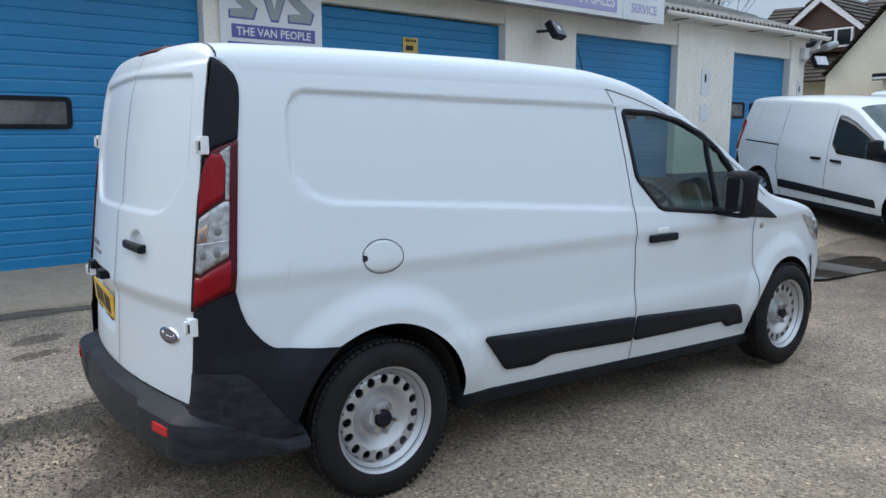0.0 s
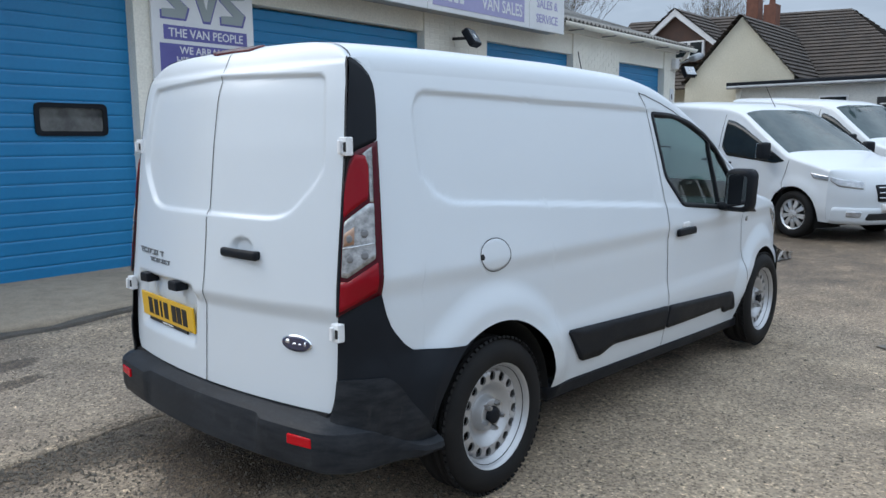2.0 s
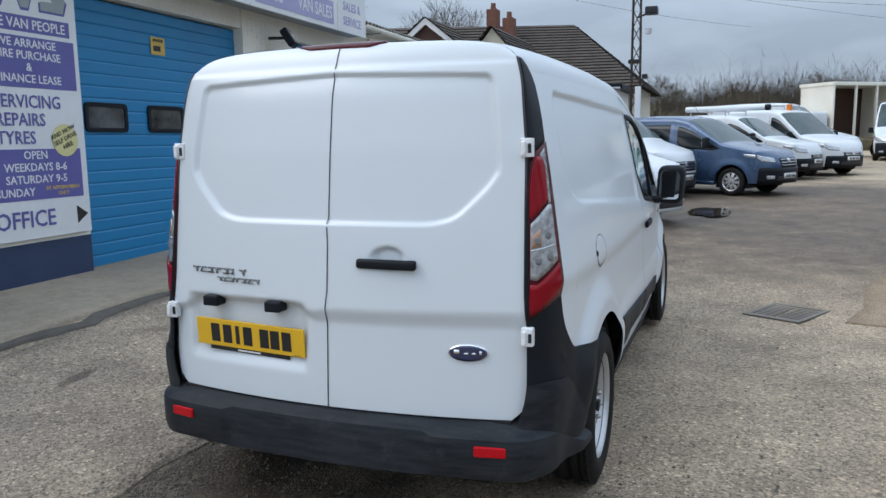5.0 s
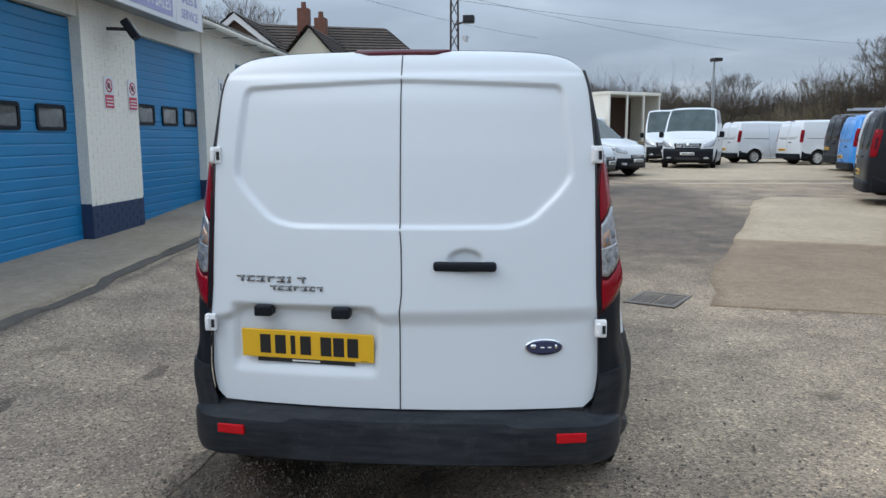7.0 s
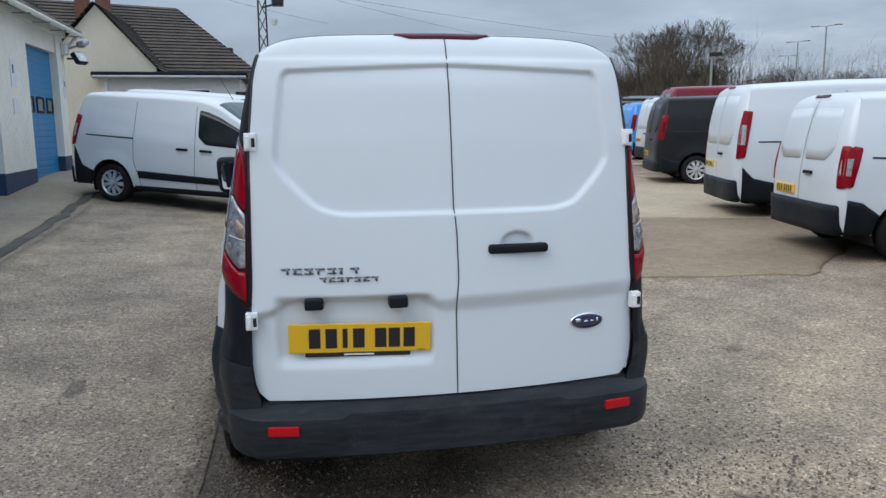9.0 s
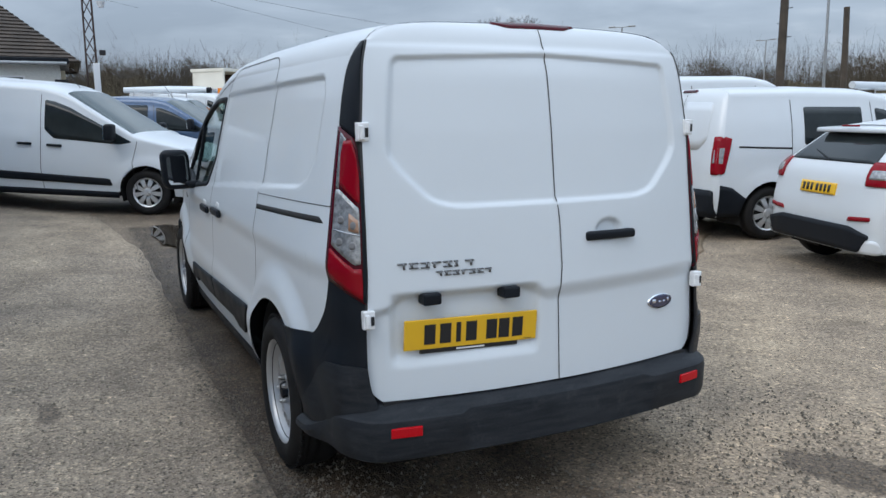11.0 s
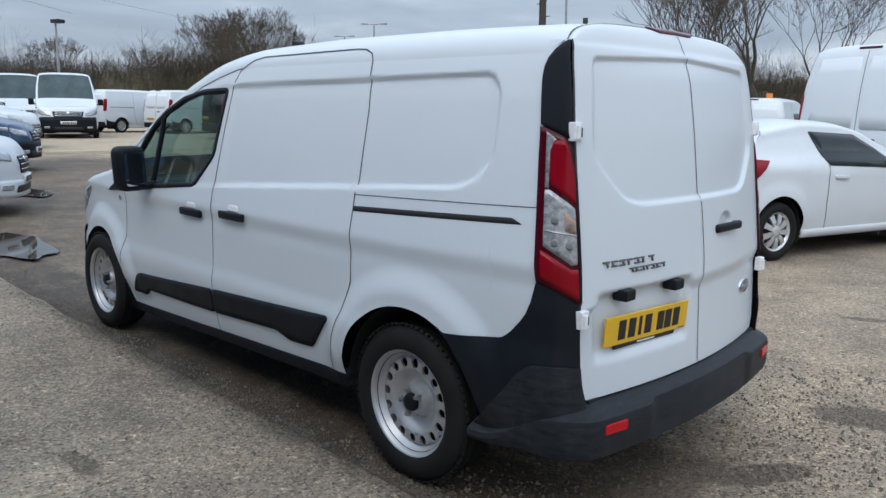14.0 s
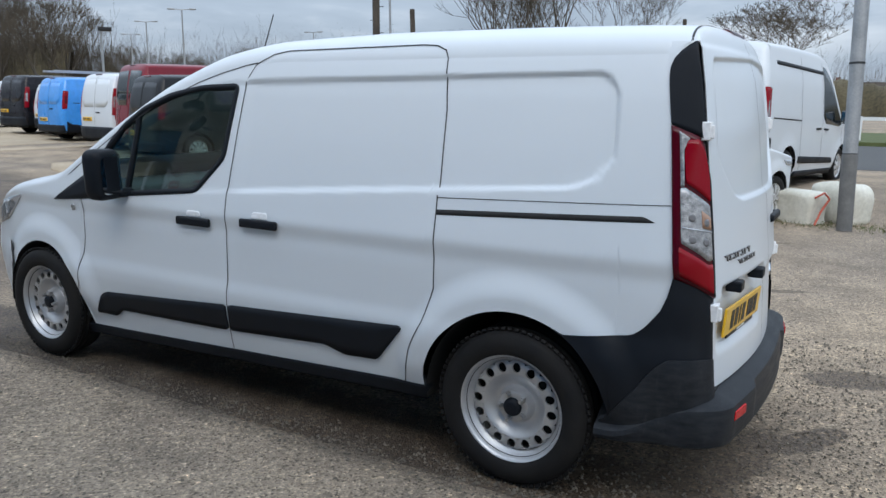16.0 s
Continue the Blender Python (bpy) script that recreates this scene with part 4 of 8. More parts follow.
            part("wheel_arch_liner", mesh_from("wheel_arch_liner", verts, faces), UNDER, root)
    # roof, windscreen and bonnet
    verts, faces_roof, faces_glass = [], [], []
    back_end = [-.56, -.535, -.512]
    for x in back_end:
        t = (x - LAMP_X(1.70)) / (SEAM_X - LAMP_X(1.70))
        ys, zs = roof_section(LAMP_X(1.70), nt)
        ring = [Vector((x, y * (1 - .018 * t), max(z, 1.70 + (CAP_Z - 1.70) * t) - .004 * t)) for y, z in zip(ys, zs)]
        verts += ring + [Vector((p.x, -p.y, p.z)) for p in ring[-2::-1]]
    for x in xs:
        xr = x + (LAMP_X(1.70) + .59) * (1 - smoothstep(-.59, -.25, x))
        ys, zs = roof_section(xr, nt)
        verts += [Vector((xr, y, z)) for y, z in zip(ys, zs)] + [Vector((xr, -y, z)) for y, z in list(zip(ys, zs))[-2::-1]]
    k = 2 * nt + 1
    for i in range(len(xs) + len(back_end) - 1):
        for j in range(k - 1):
            q = (i * k + j, (i + 1) * k + j, (i + 1) * k + j + 1, i * k + j + 1)
            c = sum((verts[a] for a in q), Vector()) / 4
            glass_here = 1.80 < c.x < 2.86 and abs(c.y) < van_y(c.x, TOP_SIDE(c.x)) * .93
            (faces_glass if glass_here else faces_roof).append(q[::-1])
    for nm, fs, mat in (("roof", faces_roof, PAINT), ("windscreen", faces_glass, GLASS)):
        used = sorted({a for f in fs for a in f})
        at = {a: n for n, a in enumerate(used)}
        ob = part(nm, mesh_from(nm, [verts[a] for a in used], [tuple(at[a] for a in f) for f in fs]), mat, root)
        if mat is GLASS:
            ob.visible_shadow = False
    # rear doors
    nyr, ncap = 66, 14
    zs = list(np.linspace(.492, CAP_Z, 168))
    doors = {}
    for sgn, nm in ((1, "rear_door"), (-1, "rear_door")):
        verts, faces = [], []
        for z in zs:
            yb = DOOR_Y(z) - (.03 * (1 - (z - .49) / .05) ** 2 if z < .54 else 0)
            verts += [Vector((door_x(sgn * yb * j / nyr, z), sgn * yb * j / nyr, z)) for j in range(nyr + 1)]
        for i in range(1, ncap + 1):
            verts += [door_cap(sgn * j / nyr, i / ncap) for j in range(nyr + 1)]
        k = nyr + 1
        for i in range(len(zs) + ncap - 1):
            for j in range(nyr):
                faces.append((i * k + j, i * k + j + 1, (i + 1) * k + j + 1, (i + 1) * k + j))
        doors[sgn] = part(nm, fix_normals(mesh_from(nm, verts, faces)), PAINT, root, "white steel rear door")
    left, right = doors[1], doors[-1]
    wiggle = [(-.004, CAP_Z), (-.004, 1.71), (-.006, 1.17), (-.012, 1.10), (-.014, .93), (-.006, .86), (-.006, .49)]
    part("door_split", fix_normals(mesh_from("door_split", *ribbon(finer(wiggle, .02), van_rear, 0.0045, 0.002))), SEAM, root)
    for sgn in (1, -1):
        edge = [(sgn * (DOOR_Y(z) + .0), z) for z in np.linspace(.53, CAP_Z, 50)]
        part("door_edge_gap", fix_normals(mesh_from("door_edge_gap", *ribbon(edge, van_rear, 0.008, 0.001))), SEAM, root)
    # seams over the top of the doors
    def strip_on_cap(name, pts, width):
        bm = bmesh.new()
        last = None
        for n, (u, v) in enumerate(pts):
            p = door_cap(u, v)
            side_dir = Vector((1, 0, 0)) if width < 0 else Vector((0, 1, 0))
            o = Vector((-.35, p.y * .5, 1)).normalized() * .002
            w = side_dir * abs(width) / 2
            now = (bm.verts.new(p + o - w), bm.verts.new(p + o + w))
            if last:
                bm.faces.new((last[0], last[1], now[1], now[0]))
            last = now
        bmesh.ops.recalc_face_normals(bm, faces=bm.faces)
        part(name, bm, SEAM, root)
    strip_on_cap("door_split", [(-.006, v) for v in np.linspace(0, .5, 8)], .0045)
    strip_on_cap("roof_seam", [(u, .985) for u in np.linspace(-1, 1, 61)], -.009)
    part("bottom_gap", a_box(-.735, -.70, -.69, .69, .470, .4925, bevel=0), GAP, root)
    # right door: pull handle and oval badge
    p, nrm = van_rear(-.245, 1.03)
    bm = bmesh.new()
    box(bm, p.x - .040, p.x - .014, -.362, -.130, 1.014, 1.050, .012, 3)
    box(bm, p.x - .030, p.x + .012, -.355, -.315, 1.016, 1.048, .008, 2)
    box(bm, p.x - .030, p.x + .012, -.177, -.137, 1.016, 1.048, .008, 2)
    part("pull_handle", bm, BLACK, right, "black rear door pull handle", True)
    ring = [(-.538 + .070 * math.cos(a), .727 + .030 * math.sin(a)) for a in np.linspace(0, 2 * math.pi, 36)[:-1]]
    oval = part("badge_rim", fix_normals(mesh_from("badge_rim", *drape(ring, van_rear, 0.007, 24, 6, 0.008))), CHROME, right, "chrome rimmed oval badge")
    ring = [(-.538 + .066 * math.cos(a), .727 + .0265 * math.sin(a)) for a in np.linspace(0, 2 * math.pi, 36)[:-1]]
    part("badge_field", fix_normals(mesh_from("badge_field", *drape(ring, van_rear, 0.009, 24, 6, 0.003))), BADGE_BLUE, oval, "dark blue badge field")
    for y0, y1, z0, z1 in ((-.508, -.488, .722, .738), (-.540, -.524, .722, .728), (-.565, -.552, .722, .728), (-.586, -.578, .720, .736)):
        part("badge_mark", fix_normals(mesh_from("badge_mark", *drape(rounded([(y0, z0), (y1, z0), (y1, z1), (y0, z1)], .006), van_rear, 0.0105, 5, 2, 0.002))), CHROME, oval)
    # left door: plate with bars, lamps over it, two rows of bars for the model name
    yaw = math.degrees(math.atan2(.046, .52))
    plate = part("number_plate", a_box(-.006, .004, -.26, .26, -.0555, .0555, bevel=.003), YELLOW, left, "yellow rear number plate")
    plate.matrix_basis = pose(-.757, .352, .7215, 0, -4, -yaw) @ pose(0, 0, 0, 0.9, 0, 0)
    for y in (.165, .105, .055, .005, -.075, -.125, -.18):
        part("plate_bar", a_box(-.0075, -.004, y - (.009 if y == .055 else .021), y + (.009 if y == .055 else .021), -.037, .037), INK, plate)
    part("dealer_strip", a_box(-.004, .003, -.185, .200, -.072, -.053, bevel=.002), INK, plate, "black strip under the plate")
    part("strip_bar", a_box(-.0055, -.003, -.05, .06, -.066, -.060), PLATE_WHITE, plate)
    part("strip_bar", a_box(-.0075, -.005, -.24, -.21, -.0500, -.0485), INK, plate)
    for y in (.515, .213):
        p, nrm = van_rear(y, .875)
        bm = bmesh.new()
        vs = box(bm, p.x - .030, p.x + .030, y - .034, y + .034, .835, .876, .007, 2)
        part("plate_lamp", bm, BLACK, left, "black number plate lamp")
    for y0, z0, w, h, n in ((.625, .962, .285, .022, 7), (.49, .933, .215, .017, 7)):
        step = w / n
        for i in range(n):
            a = y0 - i * step
            b = a - step * (.80 if not (n == 7 and i == 5 and w > .25) else .35)
            lo, hi = z0, z0 + h
            for zz0, zz1 in ((hi - h * .26, hi), (lo, lo + h * .26)) if i % 3 else ((hi - h * .3, hi),):
                part("model_name_bar", fix_normals(mesh_from("model_name_bar", *drape([(a, zz0), (b, zz0 + .001), (b + .002, zz1 + .001), (a + .002, zz1)], van_rear, 0.005, 3, 1, 0.004))), GUN, left)
            m_ = a - step * (.12 if i % 2 else .45)
            part("model_name_bar", fix_normals(mesh_from("model_name_bar", *drape([(m_, lo), (m_ - .007, lo), (m_ - .005, hi), (m_ + .002, hi)], van_rear, 0.005, 2, 1, 0.004))), GUN, left)
    # third brake light, let into the top of the doors
    verts, faces = [], []
    n, rows = 30, 7
    for i in range(n + 1):
        y = -.190 + .38 * i / n
        u = y / .68
        v0 = .46 + .26 * smoothstep(.12, .19, abs(y))
        for j in range(rows + 1):
            v = v0 + (.93 - v0) * j / rows
            p = door_cap(u, v)
            nrm = (door_cap(u + .01, v) - p).cross(door_cap(u, v + .01) - p).normalized()
            if nrm.z < 0:
                nrm = -nrm
            verts.append(p + nrm * (.007 if 0 < j < rows and 0 < i < n else -.003))
    for i in range(n):
        for j in range(rows):
            faces.append((i * (rows + 1) + j, i * (rows + 1) + j + 1, (i + 1) * (rows + 1) + j + 1, (i + 1) * (rows + 1) + j))
    part("high_brake_light", fix_normals(mesh_from("high_brake_light", verts, faces)), RED_DARK, root, "dark red high brake light on the roof edge")
    # bumper: a section carried along the corner and across the back
    path = []
    for x in np.linspace(-.352, -.60, 12):
        path.append(Vector((x, van_y(x, .45) + .006, 0)))
    for a in np.linspace(0.05, 1, 16):
        t = a * math.pi / 2
        path.append(Vector((-.60 - .20 * math.sin(t), (van_y(-.60, .45) + .006) - .165 * (1 - math.cos(t)), 0)))
    y0 = path[-1].y
    for t in np.linspace(0.03, 1, 40):
        y = y0 * (1 - t)
        path.append(Vector((-.80 - .055 * (1 - (y / y0) ** 2), y, 0)))
    path += [Vector((p.x, -p.y, 0)) for p in reversed(path[:-1])]
    verts, faces = [], []
    npt = len(path)
    for i, p in enumerate(path):
        d = (path[min(npt - 1, i + 1)] - path[max(0, i - 1)]).normalized()
        o = Vector((d.y, -d.x, 0))
        side_w = smoothstep(-.68, -.45, p.x)
        ridge = .457 - .110 * smoothstep(-.70, -.40, p.x)
        inset = smoothstep(.44, .39, abs(p.y)) * (1 - side_w)
        qf = .016 - .002 * side_w
        sec = [(-.10, .284), (-.02, .288), (qf - .010, .304), (qf - .002 - .010 * inset, .332), (qf - .016 * inset, ridge - .030 + .010 * inset),
               (qf - .004 - .018 * inset, ridge - .010 + .012 * inset), (qf - .016 - .020 * inset, ridge + .012 * inset), (-.13, ridge + .048)]
        verts += [p + o * q + Vector((0, 0, z)) for q, z in sec]
    k = len(sec)
    for i in range(npt - 1):
        for j in range(k - 1):
            faces.append((i * k + j, (i + 1) * k + j, (i + 1) * k + j + 1, i * k + j + 1))
    bumper = part("rear_bumper", fix_normals(mesh_from("rear_bumper", verts, faces)), SCUFFED, root, "scuffed black plastic rear bumper")
    bumper.data.set_sharp_from_angle(angle=radians(24))
    for sgn in (1, -1):
        bm = a_box(-.006, .010, -.056, .056, -.0185, .0185, bevel=.004)
        r = part("reflector", bm, REFLECTOR, bumper, "red bumper reflector")
        r.matrix_basis = pose(-.8205, sgn * .640, .408, 0, 0, -sgn * 11)
    # front bumper and nose, seen past the front wheels
    verts, faces = [], []
    cols = np.linspace(-1, 1, 31)
    for z in (.22, .35, .5, .66):
        for c in cols:
            y = math.copysign(abs(c) ** .8, c) * .87
            x = 3.88 - .48 * abs(c) ** 3.2 - .12 * max(0, z - .5)
            verts.append((x, y, z))
    for i in range(3):
        for j in range(30):
            faces.append((i * 31 + j, i * 31 + j + 1, (i + 1) * 31 + j + 1, (i + 1) * 31 + j))
    part("front_bumper", fix_normals(mesh_from("front_bumper", verts, faces)), BLACK, root, "black front bumper")
    for sgn in (1, -1):
        hl = rounded([(3.30, .955), (3.62, .895), (3.74, .80), (3.70, .735), (3.5, .79)], .02)
        part("headlamp", fix_normals(mesh_from("headlamp", *drape(hl, van_side(sgn), 0.006, 14, 5, 0.01))), HEADLAMP, root, "clear swept-back headlamp")
    # underbody and cab interior
    part("underbody", a_box(-.66, 3.6, -.62, .62, .20, .40, bevel=.04), UNDER, root)
    part("underbody_side", a_box(.42, 2.66, -.83, .83, .26, .34, bevel=.02), UNDER, root)
    part("cab_floor", a_box(1.45, 3.0, -.80, .80, .42, .46), UNDER, root)
    part("bulkhead", a_box(1.42, 1.45, -.74, .74, .42, 1.66, bevel=.01), DASH, root, "grey bulkhead behind the seats")
    bm = bmesh.new()
    vs = box(bm, 2.38, 2.95, -.80, .80, .55, 1.045, .08, 3)
    part("dashboard", bm, DASH, root, "grey plastic dashboard", True)
    for y in (-.38, .38):
        bm = bmesh.new()
        box(bm, 1.62, 2.12, y - .25, y + .25, .52, .72, .06, 3)
        box(bm, 1.50, 1.66, y - .24, y + .24, .66, 1.22, .06, 3, m=Matrix.Translation((1.58, 0, .66)) @ pose(0, 0, 0, 0, -8, 0) @ Matrix.Translation((-1.58, 0, -.66)))
        box(bm, 1.46, 1.56, y - .13, y + .13, 1.25, 1.43, .04, 3)
        part("cab_seat", bm, SEAT, root, "dark cloth cab seat", True)
    bm = bmesh.new()
    wheel_m = pose(2.28, -.38, 1.02, 0, 62, 0)
    for i in range(28):
        a, b = 2 * math.pi * i / 28, 2 * math.pi * (i + 1) / 28
        rod(bm, wheel_m @ Vector((.19 * math.cos(a), .19 * math.sin(a), 0)), wheel_m @ Vector((.19 * math.cos(b), .19 * math.sin(b), 0)), .016, n=8)
    for a in (0, 2.1, 4.2):
        rod(bm, wheel_m @ Vector((0, 0, -.02)), wheel_m @ Vector((.18 * math.cos(a), .18 * math.sin(a), 0)), .022, n=8)
    part("steering_wheel", bm, DASH, root, "black steering wheel", True)
    # aerial
    part("roof_aerial", a_rod((2.20, .0, 1.54), (2.0, .0, 2.02), .0042, .003, 8), INK, root, "thin black roof aerial")


def steel_wheel(root, at):
    """Tyre and a plain pressed-steel wheel with a ring of holes; its outer face looks along +y."""
    w = new("wheel")
    w.parent = root
    w.matrix_basis = at
    prof = [(.205, .070), (.218, .090), (.226, .098), (.240, .106), (.270, .109), (.297, .102), (.314, .088), (.322, .072), (.325, .062), (.325, .052),
            (.317, .049), (.317, .043), (.326, .040), (.326, .012), (.318, .009), (.318, -.009), (.326, -.012), (.326, -.060), (.314, -.088), (.27, -.105), (.21, -.09)]
    verts, faces = lathe(prof, 64)
    tyre = part("tyre", fix_normals(mesh_from("tyre", verts, faces)), RUBBER, w, "black rubber tyre")
    # shoulder blocks
    bm = bmesh.new()
    for i in range(70):
        a = 2 * math.pi * i / 70
        m = Matrix.Rotation(a, 4, "Y") @ Matrix.Translation((.3195, .075, 0)) @ Matrix.Rotation(radians(-38), 4, "Z")
        box(bm, -.004, .006, -.016, .016, -.009, .009, m=m)
    part("tread_block", bm, RUBBER, tyre)
    rim = [(.190, -.06), (.196, .030), (.200, .052), (.208, .058), (.212, .070), (.217, .082), (.224, .086), (.226, .090), (.222, .095), (.216, .092), (.210, .080), (.204, .066), (.198, .060), (.190, .046), (.183, .040)]
    part("rim", fix_normals(mesh_from("rim", *lathe(rim, 64))), STEEL, w, "silver painted steel rim").data.set_sharp_from_angle(angle=radians(40))
    # pressed disc with sixteen holes
    verts, faces = [], []
    holes, per, r0, r1, rh, hr = 16, 20, .136, .187, .162, .0185

    def dish(r):
        return .044 + .012 * smoothstep(.188, .176, r) - .036 * smoothstep(.143, .086, r) + .042 * smoothstep(.080, .062, r)
    for h in range(holes):
        a0 = 2 * math.pi * h / holes
        da = math.pi / holes
        base = len(verts)
        for i in range(per):
            t = 2 * math.pi * i / per
            cx, cz = rh + hr * math.cos(t) * 1.08, hr * math.sin(t)
            for rr, aa, back in ((math.hypot(cx, cz), math.atan2(cz, cx), 0), (math.hypot(cx, cz), math.atan2(cz, cx), .010)):
                verts.append((rr * math.cos(a0 + aa), dish(rr) - back, rr * math.sin(a0 + aa)))
            u, v = math.cos(t), math.sin(t)
            k = 1 / max(abs(u), abs(v))
            rr = (r0 + r1) / 2 + (r1 - r0) / 2 * u * k
            aa = da * v * k
            verts.append((rr * math.cos(a0 + aa), dish(rr), rr * math.sin(a0 + aa)))
        for i in range(per):
            j = (i + 1) % per
            faces.append((base + 3 * i, base + 3 * j, base + 3 * j + 2, base + 3 * i + 2))
            faces.append((base + 3 * i, base + 3 * i + 1, base + 3 * j + 1, base + 3 * j))
    n0 = len(verts)
    lv, lf = lathe([(.141, dish(.141) - .0025)] + [(r, dish(r)) for r in (.136, .130, .124, .117, .110, .103, .096, .090, .084, .079, .076, .072, .068, .064, .061, .056, .050, .034)], 64)
    verts += lv
    faces += [tuple(n0 + a for a in f) for f in lf]
    disc = part("disc", fix_normals(mesh_from("disc", verts, faces), .0006), STEEL, w, "silver pressed steel wheel disc with round holes")
    disc.data.set_sharp_from_angle(angle=radians(38))
    part("hub_cap", fix_normals(mesh_from("hub_cap", *lathe([(.038, .030), (.038, .072), (.032, .082), (.018, .085), (.001, .085)], 24))), BLACK, w, "black centre cap")
    for i in range(5):
        a = 2 * math.pi * i / 5 + .3
        bm = bmesh.new()
        c = Vector((.054 * math.cos(a), 0, .054 * math.sin(a)))
        rod(bm, c + Vector((0, .040, 0)), c + Vector((0, .080, 0)), .0135, .0125, 6)
        rod(bm, c + Vector((0, .080, 0)), c + Vector((0, .090, 0)), .0095, .0075, 8)
        part("wheel_nut", bm, NUT, w)
    part("brake_drum", fix_normals(mesh_from("brake_drum", *lathe([(.180, -.05), (.180, .010), (.10, .015), (.02, .015)], 32))), UNDER, w)
    return w


hero = thing("panel_van", "white panel van with black bumpers and plain steel wheels", "van")
build_van(hero)
for wx in (0.0, 3.062):
    steel_wheel(hero, pose(wx, .795, .326, 0, 20 + wx * 9, 0))
    steel_wheel(hero, pose(wx, -.795, .326, 0, 40, 180))

# ---- parked vehicles round the yard ----
PAINTS = {
    "white": PAINT_FAR,
    "blue": varied("metallic_blue_paint", (0.042, 0.085, 0.165), (0.058, 0.105, 0.195), 1.0, (0.22, 0.3), metal=0.3, coat=0.6),
    "bright_blue": varied("bright_blue_paint", (0.03, 0.24, 0.66), (0.045, 0.28, 0.72), 1.0, (0.25, 0.35), coat=0.5),
    "black": varied("black_van_paint", (0.006, 0.006, 0.009), (0.012, 0.011, 0.015), 1.0, (0.2, 0.3), coat=0.6),
    "grey": varied("dark_grey_van_paint", (0.009, 0.010, 0.012), (0.014, 0.015, 0.018), 1.0, (0.3, 0.4), coat=0.15),
    "maroon": varied("maroon_van_paint", (0.16, 0.012, 0.022), (0.20, 0.018, 0.03), 1.0, (0.25, 0.35), coat=0.5),
}
for dark in ("black", "grey", "maroon"):
    PAINTS[dark].node_tree.nodes["Principled BSDF"].inputs["Specular IOR Level"].default_value = 0.25
    PAINTS[dark].node_tree.nodes["Principled BSDF"].inputs["Coat Weight"].default_value = 0.1
WHEEL_PARTS = {}


def wheel_meshes(r):
    key = round(r, 3)
    if key not in WHEEL_PARTS:
        t = fix_normals(mesh_from("tyre", *lathe([(r * .62, .07), (r * .68, .09), (r * .80, .104), (r * .92, .098), (r * .98, .075), (r, .05), (r, -.06), (r * .97, -.085), (r * .8, -.1), (r * .6, -.09)], 36)))
        t.materials.append(RUBBER)
        spokes = 9
        verts, faces = [], []
        for i in range(spokes):
            a0 = 2 * math.pi * i / spokes
            da = math.pi / spokes
            ring = []
            for rr, ww, yy in ((.16, .95, .082), (.34, .72, .090), (.52, .52, .080), (.60, .50, .074)):
                for s in (-1, 1):
                    ring.append((r * rr * math.cos(a0 + s * da * ww), yy, r * rr * math.sin(a0 + s * da * ww)))
            b = len(verts)
            verts += ring
            verts += [(x, y - .02, z) for x, y, z in ring]
            for k in range(3):
                faces.append((b + 2 * k, b + 2 * k + 1, b + 2 * k + 3, b + 2 * k + 2))
                faces.append((b + 2 * k, b + 2 * k + 2, b + 8 + 2 * k + 2, b + 8 + 2 * k))
                faces.append((b + 2 * k + 1, b + 8 + 2 * k + 1, b + 8 + 2 * k + 3, b + 2 * k + 3))
        n = len(verts)
        lv, lf = lathe([(r * .58, .060), (r * .62, .074), (r * .665, .084), (r * .68, .080), (r * .68, .06)], 36)
        verts += lv
        faces += [tuple(n + a for a in f) for f in lf]
        n = len(verts)
        lv, lf = lathe([(r * .20, .075), (r * .18, .092), (r * .10, .098), (.002, .099)], 20)
        verts += lv
        faces += [tuple(n + a for a in f) for f in lf]
        h = fix_normals(mesh_from("wheel_trim", verts, faces, False))
        h.materials.append(ALLOY)
        d = fix_normals(mesh_from("wheel_back", *lathe([(r * .66, .02), (r * .60, .045), (.02, .05)], 24)))
        d.materials.append(UNDER)
        WHEEL_PARTS[key] = (t, h, d)
    return WHEEL_PARTS[key]


def put_wheel(root, r, m):
    w = new("wheel")
    w.parent, w.matrix_basis = root, m
    for nm, me, lab in zip(("tyre", "wheel_trim", "wheel_back"), wheel_meshes(r), ("", "silver spoked wheel trim", "")):
        o = new(nm, me)
        o.parent = w
        if lab:
            o["label"] = lab


